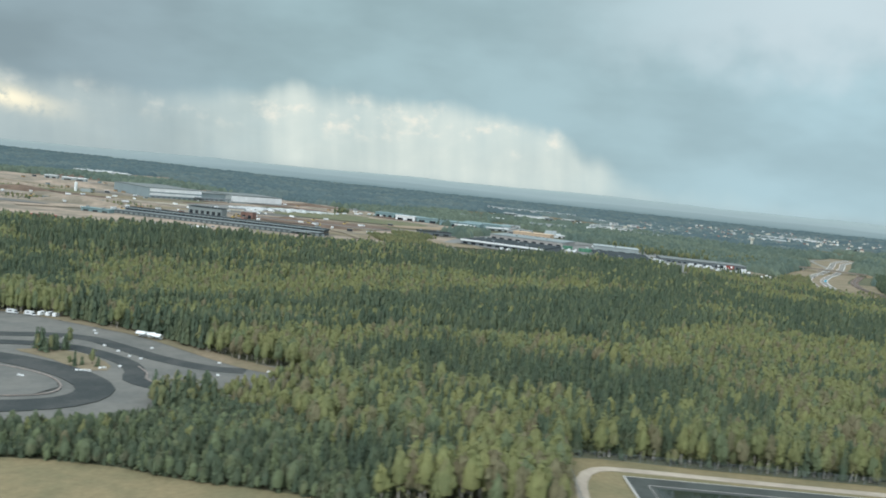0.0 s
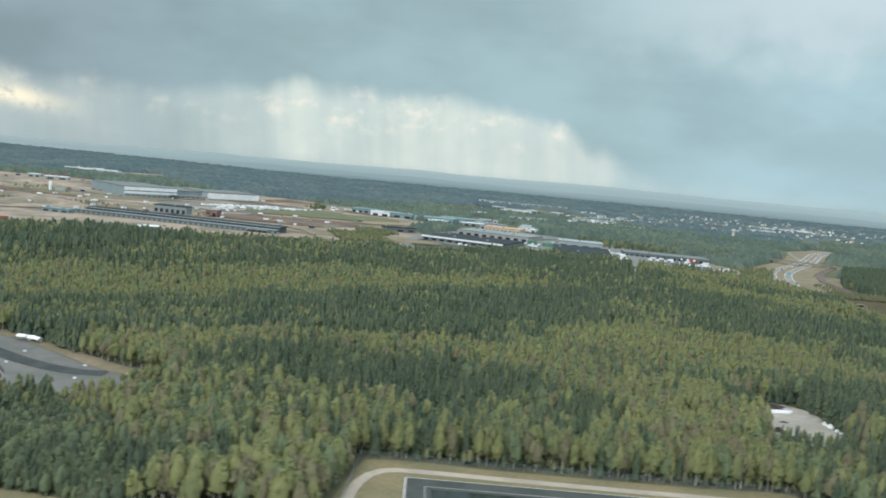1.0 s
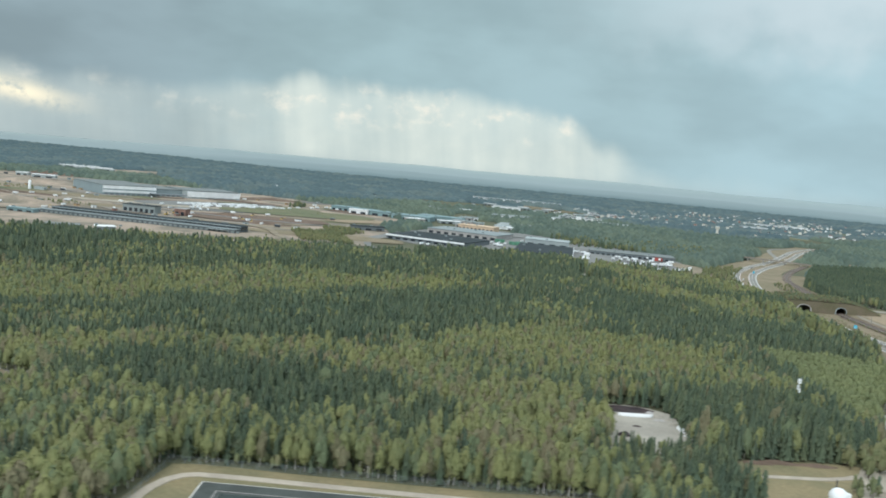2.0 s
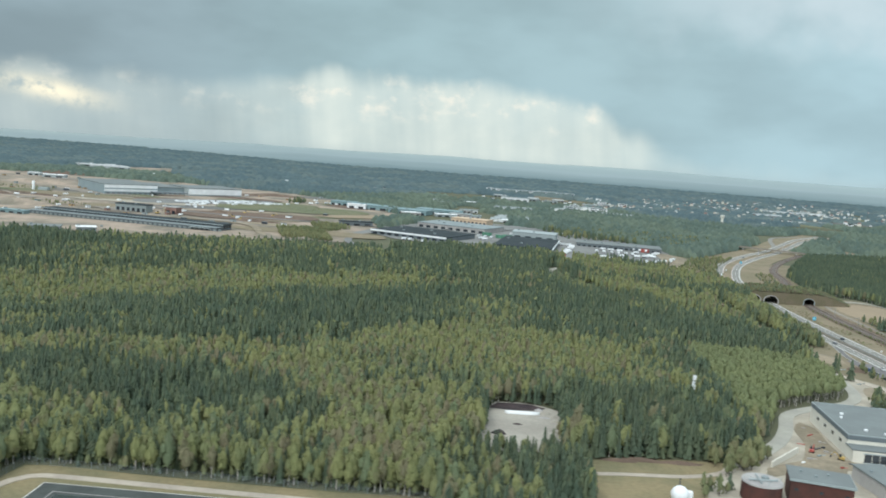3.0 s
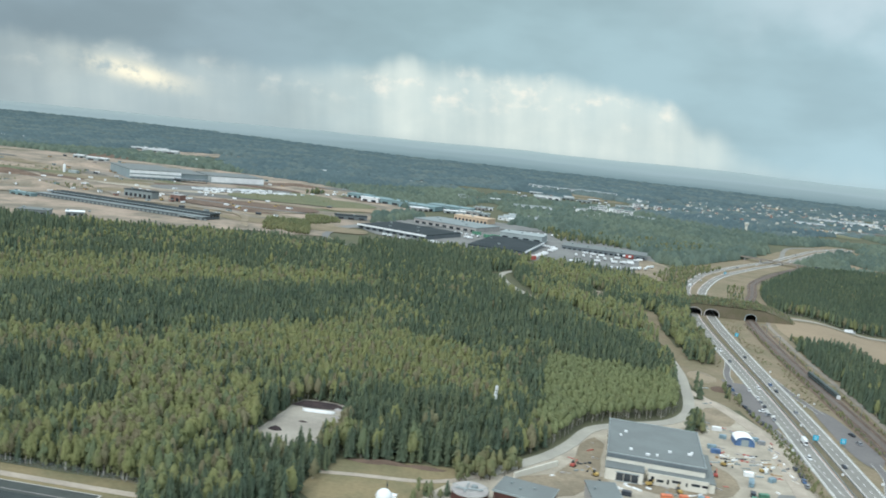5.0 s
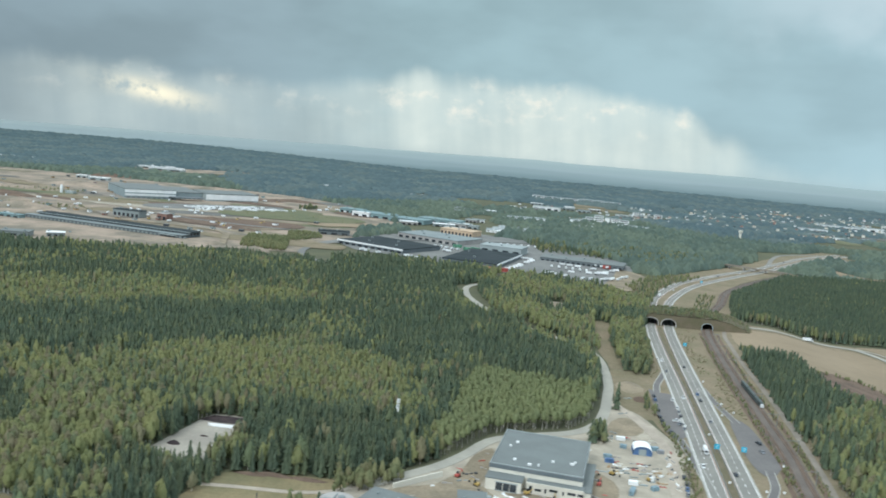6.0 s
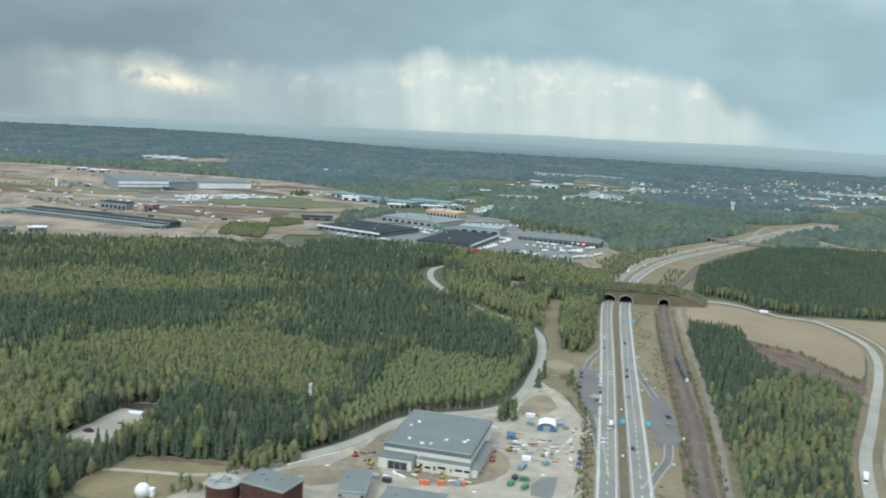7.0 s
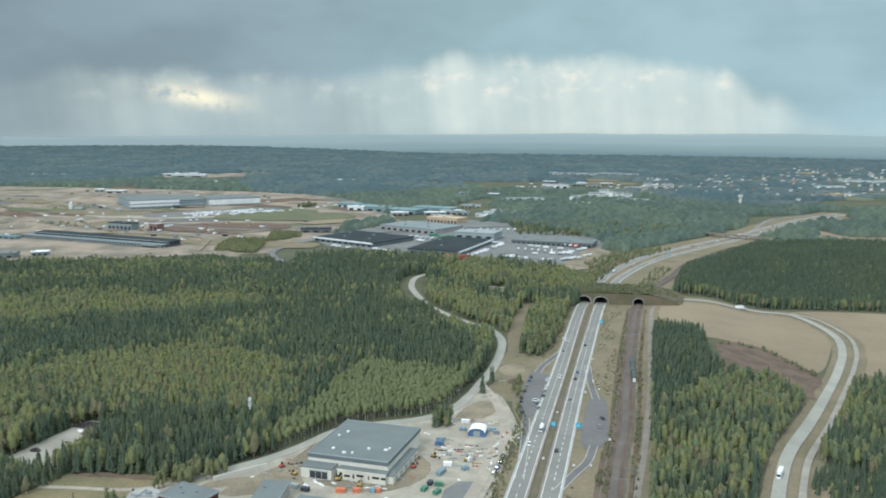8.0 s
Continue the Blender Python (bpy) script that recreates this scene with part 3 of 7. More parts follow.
# ---- roads ----
GAP_NORTH = [(268, 492), (275, 540), (294, 604), (317, 660), (342, 706), (368, 742), (392, 782), (418, 830), (445, 880), (500, 960)]
LEFT_LANE = [(258, -900), (258, -300), (258, 60), (258.2, 200), (258.4, 300), (258, 400), (259, 440), (263, 490), (270, 542), (289, 607), (313, 664), (339, 711), (366, 748), (389, 786), (415, 834), (442, 884), (497, 964)]
RIGHT_LANE = [(266.5, -900), (266.5, -300), (266.5, 60), (266.6, 200), (266.4, 300), (267, 400), (268, 440), (271.5, 488), (279, 537), (298, 600), (321, 655), (346, 701), (371, 737), (395, 777), (421, 826), (448, 876), (503, 956)]
road("ground_verge_north", GAP_NORTH, 46, 0.1, "verge", "brown dry grass verge of the curving motorway", "ground")
road_w, line_w = road("road_motorway_west", LEFT_LANE, 5.8, 0.22, "asphalt", "grey two-lane motorway carriageway with white edge lines")
road_e, line_e = road("road_motorway_east", RIGHT_LANE, 5.8, 0.22, "asphalt", "grey two-lane motorway carriageway with white edge lines")
LOCAL = [(172, 540), (167, 511), (155, 483), (158, 455), (167, 431), (183, 400), (204, 375), (217, 365), (226, 352), (231, 333), (233, 300), (232, 276), (231, 262), (228, 246), (221, 235), (207, 226), (198, 218), (193, 205), (187, 193), (177, 180), (171, 173)]
road("road_local", LOCAL, 3.6, 0.22, "local_asphalt", "narrow grey local road winding through the woods")
road("road_path", [(172, 174), (166, 168), (158, 164.5), (146, 163), (128, 160)], 1.7, 0.2, "gravel_road", "narrow pale path over dry grass")
road("road_bridge_path", [(190, 464), (205, 463), (222, 464), (243, 462)], 2.0, 0.2, "gravel_road", "pale gravel path leading to the land bridge")
road("road_dirt", [(232, 276), (239, 262), (244, 248), (248.5, 228), (248, 205), (247, 180), (244, 150)], 3.4, 0.2, "gravel_road", "pale dusty site road")
FIELD_ROAD = [(298, 466), (308, 456), (338, 452), (362, 459), (373, 445), (380, 412), (377, 381), (368, 347), (357, 313), (344, 273), (332, 237), (326, 214), (320, 185), (310, 140)]
road("ground_field_verge", [(x + 3.0, y + 0.5) for x, y in FIELD_ROAD], 14.0, 0.16, "verge", "brown grass verge of a country road", "ground")
road("road_field", FIELD_ROAD, 3.5, 0.5, "local_asphalt", "pale grey country road curving round a field")
road("road_field_side", [(x + 6.0, y + 1) for x, y in FIELD_ROAD[3:-1]], 1.9, 0.5, "gravel", "narrow gravel path beside the country road")
road("road_track", [(301, 462), (295, 430), (294, 405), (293, 364), (292.5, 300), (291.5, 260), (290, 223), (288, 191), (285, 120)], 1.9, 0.2, "dirt_track", "gravel service track beside the railway")
RAIL = [(279, -900), (279, -300), (279, 60), (281, 150), (282.5, 212), (284, 240), (284, 276), (284.3, 323), (285.5, 387), (288, 441), (297, 492), (309, 536), (323, 598), (352, 668), (390, 730)]
road("railway_bed", RAIL, 6.0, 0.3, "ballast", "dark brown ballast bed of a double railway", "railway")
road("road_yard", [(70, 655), (48, 652), (34, 640), (26, 605), (24, 571), (29, 546), (42, 525), (56, 512)], 5.0, 0.55, "old_asphalt", "grey access road bending into the woods")
road("road_slip_east", [(378, 760), (391, 800), (404, 848), (420, 889), (447, 919), (474, 930), (486, 908), (478, 872)], 4.0, 0.2, "asphalt", "grey curved slip road of a far junction")
patch("road_layby_west", [(248, 300), (251, 296), (255.2, 296), (256, 282), (256.5, 262), (255.5, 246), (252, 240), (250, 246), (248.5, 262), (248, 285)], 0.2, "lot_asphalt", "grey asphalt lay-by with parked cars", "road")
road("road_layby_in", [(257, 335), (254.5, 322), (251.5, 308), (250.5, 296)], 2.2, 0.21, "lot_asphalt", "narrow grey lay-by entry lane")
road("road_layby_out", [(253, 243), (254.5, 230), (256, 215), (257.5, 195)], 2.2, 0.21, "lot_asphalt", "narrow grey lay-by exit lane")
patch("road_layby_east", [(272, 270), (274.5, 273), (277.5, 266), (279, 246), (279.5, 228), (277, 222), (273.5, 220), (271.5, 228), (271, 246)], 0.2, "lot_asphalt", "grey asphalt lay-by beside the motorway", "road")
road("road_layby_north", [(268.5, 312), (270, 296), (271.5, 284), (274, 268)], 2.2, 0.21, "lot_asphalt", "narrow grey lay-by lane")
road("road_layby_south", [(275.5, 224), (274.5, 212), (271.5, 202), (268, 190)], 2.2, 0.21, "lot_asphalt", "narrow grey lay-by lane")

# ---- markings, rails, barriers ----
def stripe(name, parent, line, offset, width, rise, mat):
    return part(name, ribbon_geo(line, offset - width / 2, offset + width / 2, rise), mat, parent)


dash_mesh = None
for owner, line in ((road_w, line_w), (road_e, line_e)):
    out_ = -1 if owner is road_w else 1
    stripe("edge_line", owner, line, -2.2, 0.14, 0.236, "paint_white")
    stripe("edge_line", owner, line, 2.2, 0.14, 0.236, "paint_white")
    stripe("hard_shoulder", owner, line, out_ * 2.6, 0.62, 0.228, "shoulder")
    stripe("inner_shoulder", owner, line, -out_ * 2.62, 0.56, 0.228, "pink_gravel")
    run = 0.0
    for (x0, y0), (x1, y1) in zip(line, line[1:]):
        run += math.hypot(x1 - x0, y1 - y0)
        if run < 3.6 or y1 > 700 or y1 < 130:
            continue
        run = 0.0
        m = pose(x0, y0, float(lie(x0, y0)) + 0.24, 0, 0, math.degrees(math.atan2(y1 - y0, x1 - x0)))
        if dash_mesh is None:
            dash_mesh = part("lane_dash", Geo().add([(0, -0.07, 0), (1.9, -0.07, 0), (1.9, 0.07, 0), (0, 0.07, 0)], [(0, 1, 2, 3)]), "paint_white", owner)
            dash_mesh.matrix_basis = m
        else:
            twin("lane_dash", dash_mesh, owner, m)

for lane, offs in ((line_w, 2.95), (line_e, -2.95)):
    line = [p for p in lane if 120 < p[1] < 432]
    rail_ob = thing("guard_rail", *line[0], 0, "weathered steel guard rail along the motorway median", "guard rail", "motorway guard rails")
    base = rail_ob.matrix_world.translation.copy()
    g = ribbon_geo(line, offs - 0.06, offs + 0.06, 0.62, 0.2)
    g.v = [(x - base.x, y - base.y, z - base.z) for x, y, z in g.v]
    part("beam", g, "grey_metal", rail_ob)
    post = None
    for x, y in line[::2]:
        if post is None:
            post = part("post", Geo().box(0, 0, 0, 0.08, 0.08, 0.6), "grey_metal", rail_ob)
        m = pose(x + offs - base.x, y - base.y, float(lie(x, y)) + 0.1 - base.z)
        if post.matrix_basis == Matrix.Identity(4):
            post.matrix_basis = m
        else:
            twin("post", post, rail_ob, m)
median = [p for p in spline([((a[0] + b[0]) / 2, (a[1] + b[1]) / 2) for a, b in zip(LEFT_LANE, RIGHT_LANE)], 4.0) if 100 < p[1] < 440]
tagged(build("median_strip", ribbon_geo(median, -0.9, 0.9, 0.2), "scrub_cover"), "brown earth median strip between motorway lanes", "median", kind="structure")

rail_line = spline(RAIL, 4.0)
for k in (-1.75, 1.75):
    track = thing("railway_track", 0, 0, 0, "rusty steel railway track on dark ballast", "railway track", "railway tracks", z=0.0)
    for d in (-0.42, 0.42):
        part("rail", ribbon_geo(rail_line, k + d - 0.06, k + d + 0.06, 0.44, 0.1), "rail_steel", track)
    part("sleeper_bed", ribbon_geo(rail_line, k - 0.75, k + 0.75, 0.335), "concrete", track).data.materials[0] = M["brown_soil"]
for k, nm in ((-4.0, "ditch_west"), (4.6, "ditch_east")):
    tagged(build("trim_" + nm, ribbon_geo([p for p in rail_line if p[1] < 432], k - 0.7, k + 0.7, 0.19), "brown_soil"), "dark brown railway ditch", "ditch", kind="structure")


def catenary_mast():
    t = thing("catenary_mast", 287.4, 200, 0, "thin grey steel overhead-line mast beside the railway", "mast", "railway masts")
    part("pole", Geo().tube(0, 0, 0, 4.3, 0.09, 0.07, 6), "grey_metal", t)
    part("bracket", Geo().rod((0, 0, 3.9), (-3.4, 0, 3.9), 0.05).rod((0, 0, 4.2), (-3.4, 0, 3.95), 0.03), "grey_metal", t)
    return t


mast = catenary_mast()
for x, y in rail_line[::7]:
    if 140 < y < 430 and abs(y - 200) > 3:
        again(mast, x + 3.3, y)

# ---- land bridge with tunnel mouths ----
def land_bridge():
    t = thing("land_bridge", 274, 440, 0, "concrete land bridge with dark tunnel mouths and scrubby earth top", "bridge", z=-2.5)
    outline = [(-34, 0), (-30, 1.6), (-22, 4.6), (-14, 5.9), (18, 6.2), (26, 5.0), (34, 2.0), (38, 0)]
    holes = [(13.8, 2.7, 3.9), (-6.0, 3.6, 4.0), (-15.0, 3.6, 4.0)]
    shape = list(outline)
    for cx, r, hgt in holes:
        shape.append((cx + r, 0))
        for k in range(9):
            a = math.pi * k / 8
            shape.append((cx + r * math.cos(a), hgt - r * 0.75 + r * 0.75 * math.sin(a)))
        shape.append((cx - r, 0))
    n = len(shape)
    body = Geo()
    depth = 25.0
    body.add([(x, 0, z) for x, z in shape] + [(x + 4.4, depth, z) for x, z in shape], [tuple(range(n - 1, -1, -1)), tuple(range(n, 2 * n))] + [(i, (i + 1) % n, n + (i + 1) % n, n + i) for i in range(7, n)])
    part("body", body, "scrub_cover", t)
    top = Geo()
    m = 8
    for k in range(m + 1):
        u = k / m
        for i, (x, z) in enumerate(outline):
            top.v.append((x + 4.4 * u, 0.3 + (depth - 0.6) * u, z + 0.15 + 0.5 * noise.noise((x * 0.3, u * 6, 0))))
    w_ = len(outline)
    top.f = [(k * w_ + i, (k + 1) * w_ + i, (k + 1) * w_ + i + 1, k * w_ + i + 1) for k in range(m) for i in range(w_ - 1)]
    top.m = [0] * len(top.f)
    part("earth_cover", top, "scrub_cover", t, "scrubby brown earth cover")
    for cx, r, hgt in holes:
        rim = Geo()
        for s in (1.0, 1.14):
            for k in range(13):
                a = math.pi * k / 12
                rim.v.append((cx + s * r * math.cos(a), -0.35, max(0, hgt - r * 0.75 + s * r * 0.75 * math.sin(a)) if 0 < k < 12 else 0))
        rim.v += [(x, 0.2, z) for x, _, z in rim.v[:26]]
        rim.f = [(k, k + 1, 14 + k, 13 + k) for k in range(12)] + [(13 + k, 14 + k, 40 + k, 39 + k) for k in range(12)] + [(k + 1, k, 26 + k, 27 + k) for k in range(12)]
        rim.m = [0] * len(rim.f)
        part("portal_rim", rim, "pale_metal" if cx > 0 else "concrete", t, "pale arched tunnel rim")
        # black plate added inside the rail tunnel to stand in for its darkness
        part("tunnel_dark_plate", Geo().box(cx + 5, depth * 0.75, 0, 2 * r + 3, 0.4, hgt + 0.6), "black_rubber", t) if cx > 0 else None
    return t


land_bridge()


def sign_board(x, y, turn=0.0, h=2.0, size=1.5):
    t = thing("road_sign", x, y, turn, "bright blue motorway information sign on two posts", "sign", "motorway signs")
    part("board", Geo().box(0, 0, h - size * 0.5, size, 0.08, size), "sign_blue", t)
    part("frame", Geo().box(0, 0.06, h - size * 0.55, size * 1.06, 0.06, size * 1.1), "grey_metal", t)
    bars = Geo()
    for k, w_ in enumerate((0.5, 0.66, 0.4)):
        bars.box(0, -0.06, h - size * 0.28 + k * size * 0.26, w_ * size, 0.03, 0.1)
    part("lettering_bars", bars, "paint_white", t)
    for s in (-0.36, 0.36):
        part("post", Geo().tube(s * size, 0.12, 0, h + size * 0.4, 0.06, 0.06, 6), "grey_metal", t)
    return t


for x, y in ((270.6, 388), (270.3, 235), (262.6, 234.6), (309, 628)):
    sign_board(x, y)



def marker_sign(x, y):
    t = thing("marker_sign", x, y, 0, "small white roadside marker board on a thin post", "sign", "roadside marker boards")
    part("post", Geo().tube(0, 0.05, 0, 1.1, 0.04, 0.04, 6), "grey_metal", t)
    part("board", Geo().box(0, 0, 0.7, 0.62, 0.06, 0.6), "white_sheet", t)
    return t


for x, y in ((272, 288), (270, 273), (256, 255), (274.5, 278), (270, 320), (255.3, 353), (280, 228), (271, 206), (275.6, 207), (262.5, 249), (262.3, 209), (253.4, 223)):
    marker_sign(x, y)


def overpass():
    t = thing("overpass", 368, 742, -28, "pale concrete road bridge over the motorway", "bridge", z=-4.6)
    part("deck", Geo().box(0, 0, 4.2, 58, 4.0, 0.6), "dirt_track", t)
    for s in (-1, 1):
        part("parapet", Geo().box(0, s * 2.0, 4.8, 58, 0.15, 0.5), "dirt_track", t)
    for x in (-22, -9, 9, 22):
        part("pier", Geo().box(x, 0, 0, 0.8, 3.6, 4.2, taper=0.9), "concrete", t)
    for s in (-1, 1):
        part("ramp", Geo().add([(s * 29, -2.7, 4.9), (s * 29, 2.7, 4.9), (s * 55, 2.7, 0.6), (s * 55, -2.7, 0.6), (s * 29, -5, 0), (s * 29, 5, 0), (s * 55, 5, 0), (s * 55, -5, 0)], [(0, 3, 2, 1), (0, 4, 7, 3), (1, 2, 6, 5), (0, 1, 5, 4)]), "verge", t)
    return t


overpass()

# pale worn edges of the lay-bys
for pts, w_ in (([(257, 335), (254.5, 322), (251.5, 308), (250.5, 296)], 1.15), ([(253, 243), (254.5, 230), (256, 215), (257.5, 195)], 1.15), ([(268.5, 312), (270, 296), (271.5, 284), (274, 268)], 1.15), ([(275.5, 224), (274.5, 212), (271.5, 202), (268, 190)], 1.15)):
    line = spline(pts, 2.0)
    for k in (-w_, w_):
        tagged(build("trim_edge", ribbon_geo(line, k - 0.13, k + 0.13, 0.235), "shoulder"), "pale worn edge of a lay-by lane", "road edge", kind="structure")

# ---- vehicles ----
def shell(g, length, width, low, belt, roof, front, back, m_body=0, m_glass=1):
    """Car body along x: a lower hull and a narrower cabin."""
    l, w_ = length / 2, width / 2
    hull = [(-l, 0.5), (-l * 0.97, 1.0), (l * 0.9, 0.9), (l, 0.45)]
    z = [low + (belt - low) * k for _, k in hull]
    pts = [(-l, -w_, low), (l, -w_, low), (l, w_, low), (-l, w_, low)] + [(x, s * w_ * 0.96, zz) for (x, _), zz in zip(hull, z) for s in (-1, 1)]
    g.add(pts, [(0, 3, 2, 1), (0, 4, 5, 3), (4, 6, 7, 5), (6, 8, 9, 7), (8, 10, 11, 9), (10, 1, 2, 11), (0, 1, 10, 8, 6, 4), (3, 5, 7, 9, 11, 2)], m_body)
    a, b, c, d = -l + back, -l + back * 1.9, l - front * 1.7, l - front
    cab = [(x, s * w_ * k, zz) for x, k, zz in ((a, 0.9, belt), (b, 0.74, roof), (c, 0.74, roof), (d, 0.9, belt)) for s in (-1, 1)]
    g.add(cab, [(0, 2, 3, 1), (4, 6, 7, 5), (0, 6, 4, 2), (1, 3, 5, 7)], m_glass)
    return g.add([(x, y, z_ + 0.01) for x, y, z_ in cab[2:6]], [(0, 2, 3, 1)], m_body)


def wheels(t, spots, r, w_):
    first = None
    for x, y in spots:
        if first is None:
            g = Geo()
            n = 10
            g.add([(r * math.cos(2 * math.pi * i / n), s * w_ / 2, r * math.sin(2 * math.pi * i / n)) for s in (-1, 1) for i in range(n)], [(i, (i + 1) % n, n + (i + 1) % n, n + i) for i in range(n)] + [tuple(range(n)), tuple(range(2 * n - 1, n - 1, -1))])
            first = part("wheel", g, "black_rubber", t)
            first.location = (x, y, r)
        else:
            twin("wheel", first, t, pose(x, y, r))


def car(paint, word, x, y, turn):
    t = thing("car", x, y, turn, word + " passenger car on grey asphalt", "car", "cars on the motorway and lay-bys")
    part("body", shell(Geo(), 2.45, 1.0, 0.14, 0.5, 0.82, 0.55, 0.25), [paint, "glass_dark"], t)
    wheels(t, [(a, b) for a in (-0.75, 0.75) for b in (-0.44, 0.44)], 0.17, 0.12)
    t.location.z += 0.24
    return t


def lorry(x, y, turn, box="white_sheet", length=5.2, lift=0.24):
    t = thing("lorry", x, y, turn, "white box lorry driving on the road", "lorry", "lorries")
    part("cargo_box", Geo().box(-0.5, 0, 0.55, length, 1.4, 1.65), box, t)
    cab = Geo()
    shell(cab, 1.5, 1.35, 0.3, 1.0, 1.75, 0.1, 0.05)
    cab.v = [(px_ + length / 2 + 0.35, py_, pz_) for px_, py_, pz_ in cab.v]
    part("cab", cab, ["white_sheet", "glass_dark"], t)
    part("chassis", Geo().box(0, 0, 0.35, length + 1.5, 0.8, 0.22), "dark_paint", t)
    wheels(t, [(a, b) for a in (-length * 0.42, -length * 0.25, length * 0.5) for b in (-0.6, 0.6)], 0.28, 0.2)
    t.location.z += lift
    return t


def trailer(x, y, turn, lift=0.5):
    t = thing("trailer", x, y, turn, "white box trailer parked on an asphalt yard", "trailer", "parked white trailers")
    part("box", Geo().box(0, 0, 0.5, 4.2, 1.15, 1.2), "white_sheet", t)
    part("undercarriage", Geo().box(-0.3, 0, 0.25, 3.3, 0.8, 0.25), "dark_paint", t)
    wheels(t, [(a, b) for a in (-1.5, -0.95) for b in (-0.5, 0.5)], 0.25, 0.18)
    t.location.z += lift
    return t


def camper(x, y, turn):
    t = thing("camper_van", x, y, turn, "white camper van parked at the kart track", "camper van", "parked camper vans")
    part("body", Geo().box(-0.3, 0, 0.3, 3.2, 1.3, 1.35, taper=0.96), "white_sheet", t)
    cab = Geo()
    shell(cab, 1.3, 1.25, 0.2, 0.65, 1.2, 0.2, 0.05)
    cab.v = [(px_ + 1.75, py_, pz_) for px_, py_, pz_ in cab.v]
    part("cab", cab, ["white_sheet", "glass_dark"], t)
    part("window", Geo().box(-0.5, -0.64, 1.0, 1.2, 0.05, 0.35), "glass_dark", t)
    wheels(t, [(a, b) for a in (-1.1, 1.4) for b in (-0.55, 0.55)], 0.2, 0.14)
    t.location.z += 0.14
    return t


red, black, white, grey, blue = ("red_paint", "red"), ("dark_paint", "black"), ("white_sheet", "white"), ("grey_paint", "silver grey"), ("blue_paint", "dark blue")
for (mt, wd), x, y, turn in (
    (white, 254, 261, 20), (grey, 255.6, 253, 80), (black, 249.3, 254, 100), (black, 248.9, 271, 95), (grey, 248.8, 277, 95), (blue, 248.9, 284, 95), (black, 248.9, 289, 95), (white, 255.2, 287, 85),
    (black, 251, 247.5, 70), (grey, 255.8, 272, 85), (black, 255.9, 267, 85), (white, 255.9, 277, 85), (black, 248.8, 263, 95), (grey, 254.8, 257.5, 40), (black, 249.2, 259, 95),
    (red, 259.6, 177, -90), (black, 265.2, 217, 90), (black, 265.3, 291, 90), (blue, 265.4, 300, 90), (white, 257, 220, -90), (grey, 257.2, 332, -90), (white, 256.9, 352, -90), (grey, 265.2, 265, 90), (black, 265.6, 345, 90), (white, 259.4, 292, -90),
    (black, 277, 248, 110), (grey, 276.5, 240, 100), (white, 393, 780, 60), (white, 352, 722, 50), (grey, 330, 690, 48), (white, 284, 578, 70), (grey, 410, 826, 62),
):
    car(mt, wd, x, y, turn)
for x, y, turn in ((259.2, 233, -90), (325.5, 214, -106), (341, 451.5, 10), (272, 545, 75), (372, 752, 55)):
    lorry(x, y, turn).scale = (0.62, 0.7, 0.75) if y == 233 else (0.82, 0.82, 0.82)


def train():
    t = thing("train", 285.9, 308, 92.5, "dark green passenger train on the railway", "train")
    for k in range(3):
        car_ = part("carriage", Geo().box(-11.5 + k * 11.5, 0, 0.75, 11.1, 1.5, 1.7).box(-11.5 + k * 11.5, 0, 2.45, 10.9, 1.2, 0.22), "train_green", t)
        part("window_band", Geo().box(-11.5 + k * 11.5, 0, 1.55, 10.0, 1.53, 0.5), "glass_dark", car_)
        part("bogie", Geo().box(-15 + k * 11.5, 0, 0.4, 2.0, 1.1, 0.4).box(-8 + k * 11.5, 0, 0.4, 2.0, 1.1, 0.4), "black_rubber", car_)
    part("nose", Geo().box(-17.6, 0, 0.75, 0.8, 1.45, 1.5, taper=0.8), "white_sheet", t, "white train nose")
    t.location.z += 0.1
    t.scale = (0.9, 0.85, 0.8)
    return t


train()

